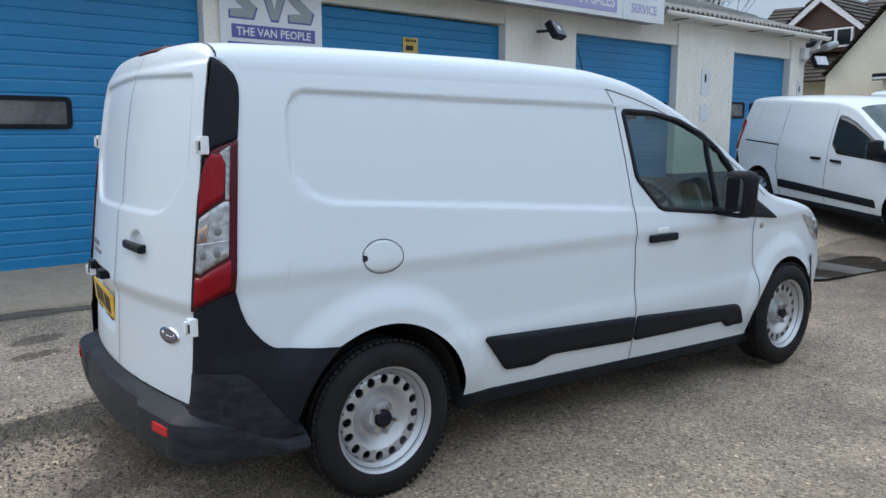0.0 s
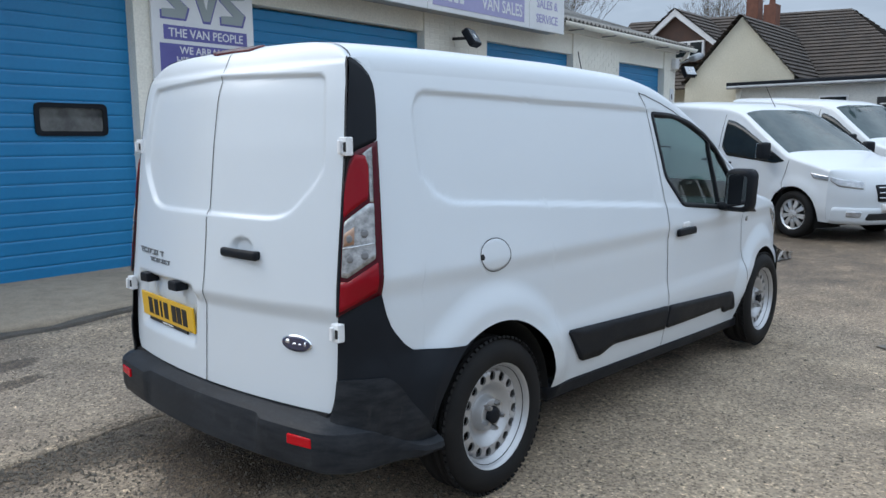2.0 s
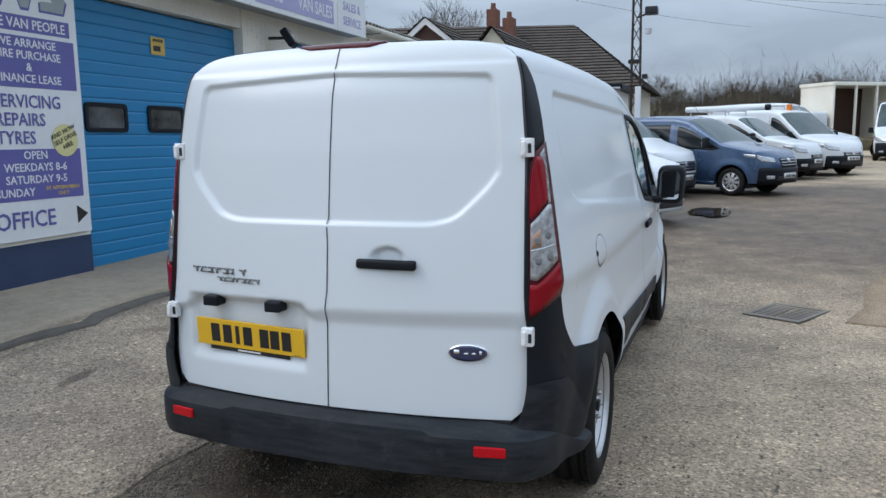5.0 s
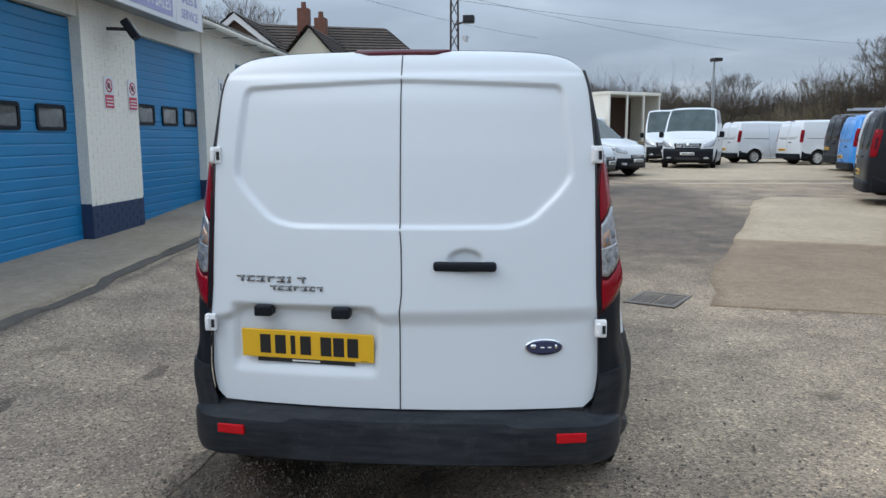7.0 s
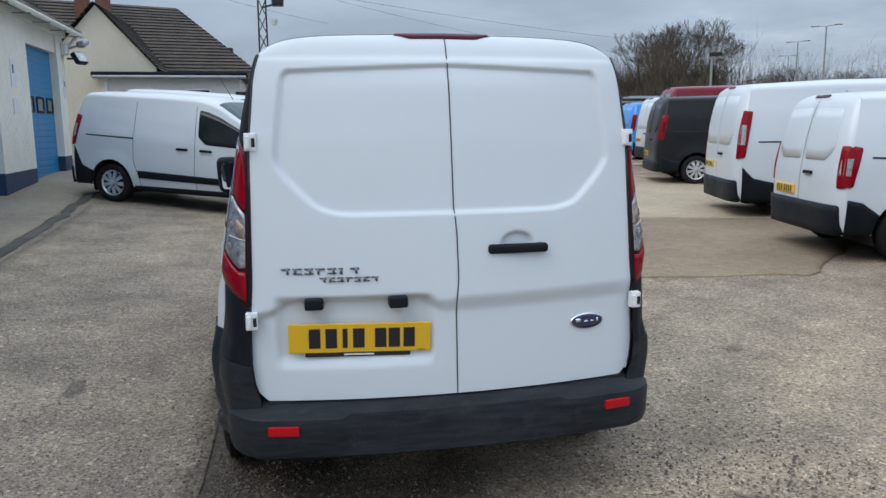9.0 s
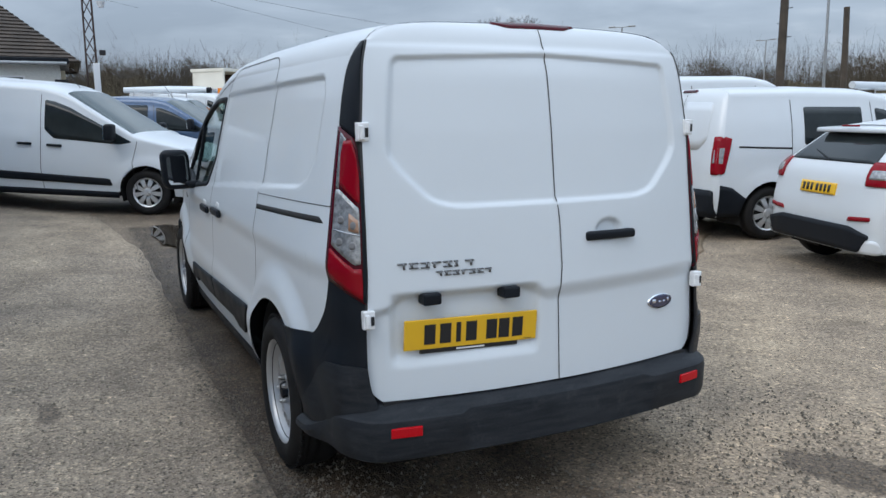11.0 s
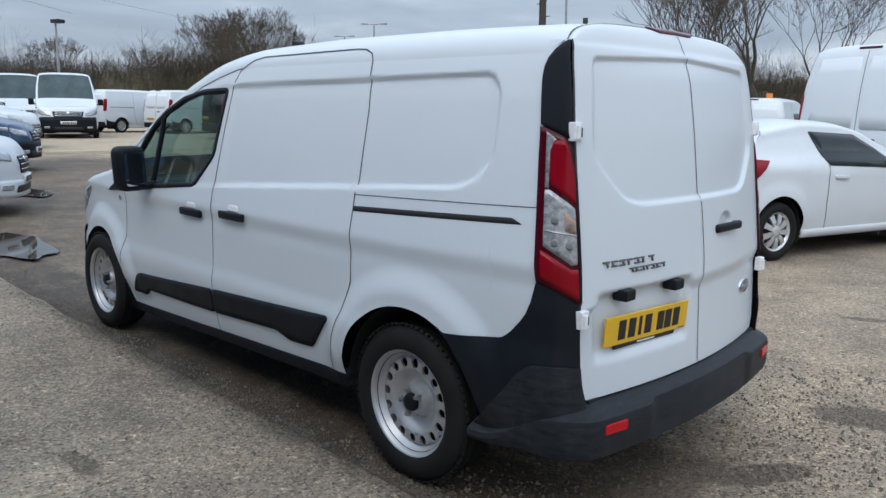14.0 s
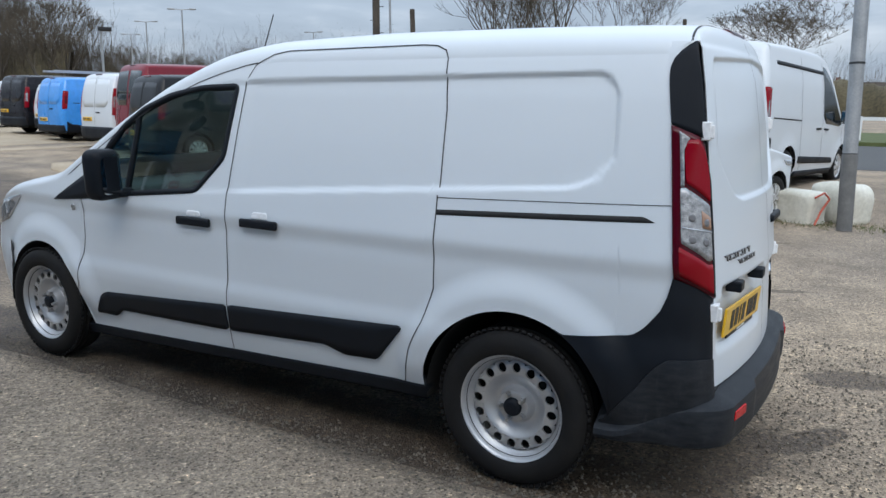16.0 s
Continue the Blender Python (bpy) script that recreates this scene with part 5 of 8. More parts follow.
def vehicle(label, spot, heading, c):
    """A parked van or car from its measures c. Its origin lies under the rear axle; spot: (x, y, z) of that point."""
    ahead = (spot[0] + c["wb"] * math.cos(radians(heading)), spot[1] + c["wb"] * math.sin(radians(heading)))
    dip = c["dip"] if "dip" in c else math.degrees(math.atan2(ground_z(*spot[:2]) - ground_z(*ahead), c["wb"]))
    root = thing(c.get("name", "parked_van"), label, c.get("category", "van"), c.get("group", "vans parked in the yard"), at=pose(spot[0], spot[1], spot[2], 0, dip, heading))
    paint = PAINTS[c.get("paint", "white")]
    low_mat = BLACK if c.get("black_bumpers", True) else paint
    wb, fo, ro, w, h = c["wb"], c["fo"], c["ro"], c["w"], c["h"]
    nose, tail, r = wb + fo, -ro, c.get("r", .325)
    zt = h - c.get("crown", .15)
    belt = c.get("belt", .55 * h)
    cowl_x, cowl_z, bon_z = c.get("cowl_x", wb - .20), c.get("cowl_z", .60 * h), c.get("bon_z", .50 * h)
    hdr = c.get("header_x", cowl_x - .95)
    bw = table([.2, .30, .45, .65, belt, h * .75, zt, h], [w * .93, w * .955, w * .985, w, w * .99, w * c.get("waist", .93), w * c.get("gutter", .86), w * c.get("gutter", .86) * .95], .03)
    bf = table([tail, tail + .12, tail + .6, .4, cowl_x, nose - .75, nose - .35], [.955, .97, .99, 1, 1, .985, .945], .06)
    rx = c.get("roof_end", tail + .15)
    mid = table([tail, rx, .5, hdr - .35, hdr, cowl_x, nose - .35, nose], [c.get("tail_z", h - .05), c.get("tail_z", h - .03), h, h - .02, h - .09, cowl_z, bon_z, bon_z - .12], .06)
    top = table([tail, rx, .5, hdr - .35, hdr, cowl_x, nose - .35, nose], [c.get("tail_z", h - .05) - (h - zt), c.get("tail_z", h) - (h - zt), zt, zt - .01, zt - .08, cowl_z - .07, bon_z - .07, bon_z - .2], .05)
    ra, arches = c.get("ra", r + .065), ((0.0, r), (wb, r))

    def sy(x, z):
        y = bw(z) * bf(x)
        for cx, cz in arches:
            s = math.hypot(x - cx, z - cz)
            y += .022 * (1 - smoothstep(ra + .02, ra + .18, s)) * smoothstep(.25, .45, z)
        if c.get("panel"):
            y -= .012 * smoothstep(-.005, .03, edge_distance(c["panel"], x, z))
        return y

    def side(sgn):
        def surf(x, z):
            e = .01
            y = sy(x, z)
            return Vector((x, sgn * y, z)), Vector((-(sy(x + e, z) - y) / e, sgn, -(sy(x, z + e) - y) / e)).normalized()
        return surf
    xa, xb = tail + .12, nose - .35
    cols = set(np.linspace(xa, xb, c.get("cols", 44)).round(4))
    for cx, cz in arches:
        cols |= {round(cx + ra * math.cos(a), 4) for a in np.linspace(0, math.pi, 17)}
    cols = sorted({min(max(x, xa), xb) for x in cols if xa - .001 <= x <= xb + .001} | {xa, xb})
    floor_z = c.get("floor", .28)

    def low(x):
        z = floor_z
        for cx, cz in arches:
            if abs(x - cx) < ra:
                z = max(z, cz + math.sqrt(ra * ra - (x - cx) ** 2))
        return z
    lean = c.get("lean", table([.3, .9, h * .7, h], [0, 0, .05, .16], .05))
    nz, nt = 16, 10
    verts, faces, gfaces = [], [], []
    k = 2 * (nz + 1) + (2 * nt - 1)
    for x in cols:
        lo, hi, zc = low(x), top(x), mid(x)
        wgt = 1 - smoothstep(xa, xa + .5, x)
        ring = []
        for j in range(nz + 1):
            z = lo + (hi - lo) * j / nz
            xx = x + lean(z) * wgt
            ring.append(Vector((xx, sy(xx, z), z)))
        yt = ring[-1].y
        arc = []
        for j in range(1, 2 * nt):
            a = math.pi * j / (2 * nt)
            co, si = math.cos(a), math.sin(a)
            z = hi + (zc - hi) * abs(si) ** (2 / 3)
            arc.append(Vector((x + lean(z) * wgt, yt * math.copysign(abs(co) ** (2 / 3), co), z)))
        verts += ring + arc + [Vector((p.x, -p.y, p.z)) for p in reversed(ring)]
    for i in range(len(cols) - 1):
        for j in range(k - 1):
            q = (i * k + j, (i + 1) * k + j, (i + 1) * k + j + 1, i * k + j + 1)
            p = sum((verts[a] for a in q), Vector()) / 4
            g = nz < j < k - nz - 2 and hdr + .02 < p.x < cowl_x - .04 and abs(p.y) < .90 * sy(p.x, top(p.x))
            (gfaces if g else faces).append(q)
    for nm, fs, mat in (("body", faces, paint), ("windscreen", gfaces, SCREEN)):
        used = sorted({a for f in fs for a in f})
        at = {a: n for n, a in enumerate(used)}
        part(nm, mesh_from(nm, [verts[a] for a in used], [tuple(at[a] for a in f) for f in fs]), mat, root, "dark glossy windscreen" if mat is SCREEN else "")

    def closing(end):
        """The front or the rear panel as a function of (y, z)."""
        x0 = xb if end > 0 else xa
        yt, zt_, zc = sy(x0, top(x0)), top(x0), mid(x0)

        def zmax(y):
            t = min(1.0, abs(y) / yt)
            return zt_ + (zc - zt_) * (1 - t ** 3) ** (1 / 3) if abs(y) < yt else zt_

        def fx(y, z):
            half = sy(x0, min(z, zt_)) if z < zt_ else yt
            v = min(1.0, max(0.0, (z - floor_z) / (zmax(y) - floor_z)))
            u = min(1.0, abs(y) / half)
            if end > 0:
                return x0 + (nose - x0) * (1 - u ** 3.2) * (1 - v ** 5) ** .5 * (1 - .10 * smoothstep(.55, .9, v))
            return x0 + lean(z) - .12 * (1 - u ** 7) ** .5 * (1 - v ** 14) ** .5

        def surf(y, z):
            e = .01
            x = fx(y, z)
            return Vector((x, y, z)), Vector((end, -end * (fx(y + e, z) - x) / e, -end * (fx(y, z + e) - x) / e)).normalized()
        verts, faces = [], []
        n, m = 22, 16
        for i in range(n + 1):
            t = -1 + 2 * i / n
            t = math.sin(t * math.pi / 2)
            for j in range(m + 1):
                v = math.sin(j / m * math.pi / 2) if end > 0 else 1 - (1 - j / m) ** 1.3
                z = floor_z + v * (zt_ - floor_z)
                y = t * sy(x0 + (lean(z) if end < 0 else 0), z)
                if j == m:
                    y = t * yt
                z = floor_z + v * (zmax(y * .9999) - floor_z)
                verts.append(Vector((fx(y, z), y, z)))
        for i in range(n):
            for j in range(m):
                faces.append((i * (m + 1) + j, (i + 1) * (m + 1) + j, (i + 1) * (m + 1) + j + 1, i * (m + 1) + j + 1))
        return surf, fix_normals(mesh_from("front_panel" if end > 0 else "rear_panel", verts, faces))
    fsurf, fme = closing(1)
    rsurf, rme = closing(-1)
    front = part("front_panel", fme, paint, root)
    rear = part("rear_panel", rme, paint, root)

    def on(name, poly, surf, mat, parent, off=.006, r_=.03, lab="", nx=12, nzz=5):
        return part(name, fix_normals(mesh_from(name, *drape(rounded(poly, r_) if r_ else poly, surf, off, nx, nzz, .015))), mat, parent, lab)

    def line(pts, surf, parent, width=.008):
        part("panel_gap", fix_normals(mesh_from("panel_gap", *ribbon(finer(pts, .06), surf, width, .003))), GAP, parent)
    # rear: doors, lamps, bumper, plate
    rb = c.get("bumper_top", .52)
    hw = sy(xa, .5)
    on("rear_bumper", [(-hw * .97, floor_z), (hw * .97, floor_z), (hw * .97, rb), (-hw * .97, rb)], rsurf, low_mat, root, .03, .04, "", 16, 4)
    if c.get("doors", True):
        line([(0, rb), (0, zt + .04)], rsurf, rear)
        ph = c.get("panel_low", belt)
        for s in (1, -1):
            pn = [(s * .05, ph), (s * hw * .62, ph), (s * hw * .78, ph + .12), (s * hw * .74, zt - .06), (s * .05, zt - .04)]
            if c.get("rear_windows"):
                on("rear_window", pn, rsurf, DARK_GLASS, rear, .004, .05, "dark rear window")
            else:
                on("door_pressing", pn, rsurf, paint, rear, .007, .06)
        on("rear_handle", [(-.12, belt - .16), (-.30, belt - .16), (-.30, belt - .125), (-.12, belt - .125)], rsurf, BLACK, rear, .03, .012)
    if c.get("spoiler"):
        bm = bmesh.new()
        vs = box(bm, -.18, .16, -.52, .52, 0, .045, .018, 3)
        for v in vs:
            v.co.z -= .10 * (v.co.y / .52) ** 4 * .5 + .10 * max(0.0, -v.co.x)
        sp = part("roof_spoiler", bm, paint, rear, "white roof spoiler", True)
        sp.matrix_basis = pose(c["roof_end"] - .02, 0, c["tail_z"] - .01)
        part("brake_strip", a_box(-.186, -.17, -.12, .12, -.004, .014, bevel=.004), RED, sp)
        part("rear_wiper", a_rod((xa + lean(1.06) - .13, 0, 1.06), (xa + lean(1.12) - .10, .34, 1.14), .010, .006, 8), BLACK, rear)
    if c.get("diffuser"):
        on("diffuser", [(-hw * .80, floor_z + .005), (hw * .80, floor_z + .005), (hw * .90, .44), (hw * .62, .50), (-hw * .62, .50), (-hw * .90, .44)], rsurf, BLACK, rear, .036, .03, "black rear diffuser", 20, 5)
        for s in (1, -1):
            on("reflector", [(s * hw * .60, .545), (s * hw * .90, .565), (s * hw * .90, .60), (s * hw * .62, .585)], rsurf, RED, rear, .012, .008, "red reflector", 6, 2)
    if c.get("rear_glass"):
        on("rear_window", c["rear_glass"], rsurf, DARK_GLASS, rear, .004, .04, "dark rear window", 20, 8)
    py = c.get("plate_y", .30 if c.get("doors", True) else 0.0)
    pz = c.get("plate_z", .70)
    pl = on("number_plate", [(py - .26, pz - .055), (py + .26, pz - .055), (py + .26, pz + .055), (py - .26, pz + .055)], rsurf, YELLOW, rear, .014, .005, "yellow number plate")
    for i in range(7):
        a = py - .19 + i * .06 + (.02 if i > 3 else 0)
        part("plate_bar", fix_normals(mesh_from("plate_bar", *drape([(a, pz - .035), (a + .035, pz - .035), (a + .035, pz + .035), (a, pz + .035)], rsurf, .016, 2, 1, .002))), INK, pl)
    l0, l1, lw = c.get("lamp", (.85, 1.35, .16))
    lw = lw * (.5 if c.get("doors", True) else 1.0)
    for s in (1, -1):
        lp = [(s * sy(xa, l0) * .9998, l0), (s * (hw - lw), l0), (s * (hw - lw) * .97, l1), (s * sy(xa, l1) * .9998, l1)]
        lamp = on("tail_lamp", lp, rsurf, RED, rear, .014, .02, "red tail lamp", 6, 8)
        if c.get("lamp_clear", True):
            q0, q1 = l0 + (l1 - l0) * .30, l0 + (l1 - l0) * .66
            on("clear_lens", [(s * hw * .965, q0), (s * (hw - lw * .85), q0), (s * (hw - lw * .85), q1), (s * hw * .945, q1)], rsurf, CLEAR, lamp, .018, .01, "", 4, 4)
        sl = c.get("side_lamp", .10) * (.55 if c.get("doors", True) else 1.0)
        if sl:
            on("tail_lamp_wrap", [(xa + lean(l0) + .001, l0), (xa + sl * .55 + lean(l0), l0 + .02), (xa + sl + lean(l1), l1 - .02), (xa + lean(l1) + .001, l1)], side(s), RED, rear, .010, .015, "", 5, 8)
        bridge = []
        for z in np.linspace(l0 + .012, l1 - .012, 8):
            (p, n_), (q, m_) = rsurf(s * sy(xa, z) * .975, z), side(s)(xa + lean(z) + .015, z)
            edge_p = Vector((xa + lean(z), s * sy(xa + lean(z), z), z)) + Vector((-.010, s * .012, 0))
            bridge += [p + n_ * .0145, edge_p, q + m_ * .0115]
        for nm, rows_, mat_ in (("tail_lamp_corner", (0, 1), RED), ("tail_lamp_corner", (5, 6), RED), ("clear_corner", (2, 3, 4), CLEAR if c.get("lamp_clear", True) else RED_DARK)):
            part(nm, fix_normals(mesh_from(nm, bridge, [(3 * i + j, 3 * i + j + 1, 3 * i + j + 4, 3 * i + j + 3) for i in rows_ for j in range(2)])), mat_, rear)
    if c.get("high_light", True):
        on("high_brake_light", [(-.16, zt + .07), (.16, zt + .07), (.16, zt + .095), (-.16, zt + .095)], rsurf, RED_DARK, rear, .012, .008)
    # front: bumper, grille, lamps, plate
    fb = c.get("front_bumper", .52)
    fw = sy(xb, .5)
    on("front_bumper", [(-fw * .95, floor_z), (fw * .95, floor_z), (fw * .95, fb), (-fw * .95, fb)], fsurf, low_mat if c.get("front_black", True) else paint, root, .02, .04, "", 20, 4)
    gz0, gz1, gw = c.get("grille", (.62, .78, .45))
    gr = on("grille", [(-gw * .9, gz0), (gw * .9, gz0), (gw, gz1), (-gw, gz1)], fsurf, BLACK, front, .010, .03, "black front grille", 12, 4)
    for i in range(3):
        z = gz0 + (gz1 - gz0) * (i + .7) / 3.4
        on("grille_bar", [(-gw * .85, z), (gw * .85, z), (gw * .85, z + .014), (-gw * .85, z + .014)], fsurf, CHROME, gr, .016, .004, "", 8, 1)
    on("front_badge", [(-.05, gz1 - .08), (.05, gz1 - .08), (.05, gz1 - .01), (-.05, gz1 - .01)], fsurf, CHROME, gr, .022, .03)
    on("lower_intake", [(-.48, floor_z + .06), (.48, floor_z + .06), (.44, floor_z + .15), (-.44, floor_z + .15)], fsurf, INK, front, .024, .03)
    fz = c.get("front_plate", .46)
    fp = on("front_plate", [(-.26, fz - .055), (.26, fz - .055), (.26, fz + .055), (-.26, fz + .055)], fsurf, PLATE_WHITE, front, .034, .005, "white front number plate", 10, 2)
    for i in range(7):
        a = -.19 + i * .06 + (.02 if i > 3 else 0)
        part("plate_bar", fix_normals(mesh_from("plate_bar", *drape([(a, fz - .035), (a + .035, fz - .035), (a + .035, fz + .035), (a, fz + .035)], fsurf, .037, 2, 1, .002))), INK, fp)
    hz0, hz1 = c.get("head", (.70, .90))
    for s in (1, -1):
        on("headlamp", [(s * fw * .60, hz0), (s * fw * .90, hz0 + .03), (s * fw * .985, hz0 + .10), (s * fw * .985, hz1), (s * fw * .88, hz1 - .03), (s * fw * .58, hz0 + .10)], fsurf, HEADLAMP, front, .008, .02, "clear headlamp", 14, 5)
        on("headlamp_wrap", [(xb + .0, hz0 + .10), (xb - .22, hz1 - .05), (xb - .28, hz1 + .02), (xb + .0, hz1)], side(s), HEADLAMP, front, .008, .015, "", 6, 3)
        on("fog_lamp", [(s * fw * .62, floor_z + .10), (s * fw * .80, floor_z + .10), (s * fw * .80, floor_z + .17), (s * fw * .62, floor_z + .17)], fsurf, HEADLAMP, front, .026, .02)
    # sides
    for s in (1, -1):
        sf = side(s)
        a0 = hdr - c.get("door_back", .30)
        win = c.get("cab_window") or [(a0 + .06, top(a0) - .10), (a0 + .08, belt + .10), (a0 + .22, belt - .02), (cowl_x - .20, belt - .06), (cowl_x - .02, belt - .02), (hdr + .10, top(hdr + .10) - .08), (hdr - .12, top(hdr - .12) - .08)]
        wn_ = on("cab_window", win, sf, DARK_GLASS, root, .004, .03, "dark cab window", 24, 6)
        for extra in c.get("windows", ()):
            on("side_window", extra, sf, DARK_GLASS, root, .004, .03, "dark side window", 20, 5)
        line([(a0, top(a0) - .03), (a0 + .03, belt), (a0 + .02, .6), (a0 + .05, floor_z + .03)], sf, root)
        line([(cowl_x + .05, belt), (cowl_x - .02, .75), (cowl_x + .06, floor_z + .03)], sf, root)
        if c.get("slide", True):
            b0 = a0 - c.get("slide_len", 1.1)
            line([(b0, zt - .03), (b0, .72), (b0 + .10, .45), (b0 + .12, floor_z + .03)], sf, root)
            on("slide_rail", [(b0, belt + .03), (tail + .35, belt + .05), (tail + .35, belt + .03), (b0, belt + .008)], sf, GAP, root, .003, .005, "", 14, 1)
            on("door_handle", [(a0 - .10, belt - .13), (a0 - .30, belt - .13), (a0 - .30, belt - .095), (a0 - .10, belt - .095)], sf, BLACK, root, .025, .012)
        on("door_handle", [(a0 + .12, belt - .135), (a0 + .33, belt - .14), (a0 + .33, belt - .105), (a0 + .12, belt - .10)], sf, BLACK if c.get("black_bumpers", True) else paint, root, .025, .012)
        if c.get("stripe"):
            on("roof_stripe", c["stripe"], sf, BLACK, root, .006, .01, "black roof rail slot", 24, 2)
        if c.get("strip", True):
            on("rubbing_strip", [(ra + .12, .44), (wb - ra - .10, .40), (wb - ra - .14, .50), (ra + .10, .56)], sf, BLACK, root, .010, .03, "black rubbing strip", 20, 3)
        on("sill", [(ra + .03, floor_z - .06), (wb - ra - .03, floor_z - .06), (wb - ra - .03, floor_z + .03), (ra + .03, floor_z + .03)], sf, BLACK if c.get("strip", True) else paint, root, .006, 0, "", 14, 2)
        if c.get("black_bumpers", True) and c.get("clad", True):
            on("rear_cladding", [(xa + lean(.5) + .005, floor_z), (-ra - .01, floor_z), (-ra * .94, r + ra * .34), (-ra * .87, min(rb, r + ra * .48)), (xa + .16, rb + .03), (xa + lean(.6) + .005, c.get("clad_top", l0))], sf, BLACK, root, .008, .01, "", 16, 6)
        bm = bmesh.new()
        box(bm, -.06, .06, -.09, .10, -.11, .13, .04, 3)
        mr = part("door_mirror", bm, BLACK if c.get("black_mirrors", True) else paint, root, "black door mirror" if c.get("black_mirrors", True) else "body-coloured door mirror", True)
        mx = cowl_x - .28
        ms = c.get("mirror", 1.0)
        mr.matrix_basis = pose(mx, s * (sy(mx, belt) + .15 * ms), belt + .10 * ms) @ Matrix.Scale(ms, 4)
        part("mirror_glass", a_box(-.064, -.058, -.075, .085, -.09, .11, bevel=.002), MIRROR, mr)
        part("mirror_arm", a_box(mx - .03, mx + .03, min(s * sy(mx, belt) * .98, s * (sy(mx, belt) + .10)), max(s * sy(mx, belt) * .98, s * (sy(mx, belt) + .10)), belt, belt + .05, bevel=.012), BLACK, root)
        for cx in (0, wb):
            put_wheel(root, r, pose(cx, s * (w - .115), r, 0, 15, 0 if s > 0 else 180))
            vv, ff = [], []
            for a in np.linspace(-.4, math.pi + .4, 18):
                for y in (w * .4, w * .95):
                    vv.append((cx + (ra - .004) * math.cos(a), s * y, r + (ra - .004) * math.sin(a)))
            for i in range(17):
                ff.append((i * 2, i * 2 + 1, i * 2 + 3, i * 2 + 2))
            part("wheel_arch_liner", mesh_from("wheel_arch_liner", vv, ff), UNDER, root)
    part("underbody", a_box(tail + .25, nose - .40, -w * .66, w * .66, floor_z - .06, floor_z + .10, bevel=.02), UNDER, root)
    if c.get("aerial"):
        part("roof_aerial", a_rod((hdr - .1, 0, h - .1), (hdr - .35, 0, h + .25), .006, .004, 6), INK, root)
    if c.get("beacon"):
        bm = bmesh.new()
        rod(bm, (hdr - .25, 0, h - .06), (hdr - .25, 0, h + .14), .09, .08, 16)
        part("beacon", bm, material("amber_beacon", (0.75, 0.22, 0.02), .25, coat=.5), root, "amber roof beacon")
    if c.get("rack"):
        for x in np.linspace(.1, hdr - .4, 3):
            bm = bmesh.new()
            rod(bm, (x, -w * .72, h + .10), (x, w * .72, h + .10), .018, n=8)
            for s in (1, -1):
                rod(bm, (x, s * w * .72, h - .10), (x, s * w * .72, h + .10), .016, n=8)
            part("roof_bar", bm, STEEL, root, "steel roof bar")
    if c.get("tube"):
        part("pipe_carrier", a_rod((tail + .2, w * .35, h + .19), (hdr + .35, w * .35, h + .19), .085, n=16), PAINT_FAR, root, "white roof pipe carrier")
        part("carrier_cap", a_rod((hdr + .35, w * .35, h + .19), (hdr + .47, w * .35, h + .19), .088, n=16), BLACK, root)
    if c.get("ladder"):
        bm = bmesh.new()
        for y in (-.35, .35):
            box(bm, tail + .1, hdr, y - .02, y + .02, h + .12, h + .18)
        for x in np.linspace(tail + .2, hdr - .1, 9):
            rod(bm, (x, -.35, h + .15), (x, .35, h + .15), .014, n=6)
        part("roof_ladder", bm, STEEL, root, "aluminium ladder on the roof")
    return root


CONNECT = dict(wb=3.062, fo=.86, ro=.84, w=.905, h=1.845, belt=1.06, header_x=1.85, cowl_x=2.88, cowl_z=1.16, bon_z=1.02, gutter=.82, waist=.92, lamp=(.92, 1.42, .12), bumper_top=.56, head=(.74, .90), front_black=False, grille=(.58, .80, .34), front_plate=.50,
               front_bumper=.50, door_back=.33, slide_len=1.1, panel=[(1.4, 1.60), (-.28, 1.64), (-.33, 1.30), (-.18, 1.21), (1.4, 1.12)], strip=True, aerial=True)
VIVARO = dict(wb=3.10, fo=.93, ro=.95, w=.955, h=1.97, belt=1.12, header_x=2.0, cowl_x=2.95, cowl_z=1.25, bon_z=1.08, gutter=.85, lamp=(.85, 1.42, .16), bumper_top=.55, head=(.80, .98), grille=(.66, .86, .48), front_plate=.52, front_bumper=.62, strip=False)
CITAN = dict(wb=2.70, fo=.88, ro=.74, w=.91, h=1.80, belt=1.05, header_x=1.55, cowl_x=2.45, cowl_z=1.16, bon_z=1.0, gutter=.84, head=(.72, .90), grille=(.62, .82, .36), front_plate=.44, front_bumper=.62, paint="blue", slide_len=1.0, r=.31,
             windows=[[(.35, 1.58), (.38, 1.10), (1.12, 1.08), (1.12, 1.58)]], aerial=True, strip=False)
DOBLO = dict(wb=2.75, fo=.87, ro=.78, w=.91, h=1.86, belt=1.08, header_x=1.6, cowl_x=2.5, cowl_z=1.18, bon_z=1.03, gutter=.85, head=(.74, .94), grille=(.55, .70, .40), front_plate=.52, front_bumper=.60, r=.31, strip=False)
TRANSIT = dict(wb=3.30, fo=.95, ro=1.0, w=.985, h=2.34, belt=1.18, header_x=2.05, cowl_x=3.05, cowl_z=1.32, bon_z=1.10, gutter=.86, waist=.95, head=(.80, 1.02), grille=(.66, .84, .46), front_plate=.50, front_bumper=.58, r=.34, strip=False)
MOVANO = dict(wb=3.68, fo=.84, ro=1.03, w=1.03, h=2.45, belt=1.22, header_x=2.65, cowl_x=3.42, cowl_z=1.42, bon_z=1.16, gutter=.86, waist=.95, head=(.82, 1.10), grille=(.78, .98, .52), front_plate=.58, front_bumper=.78, r=.345, strip=False)
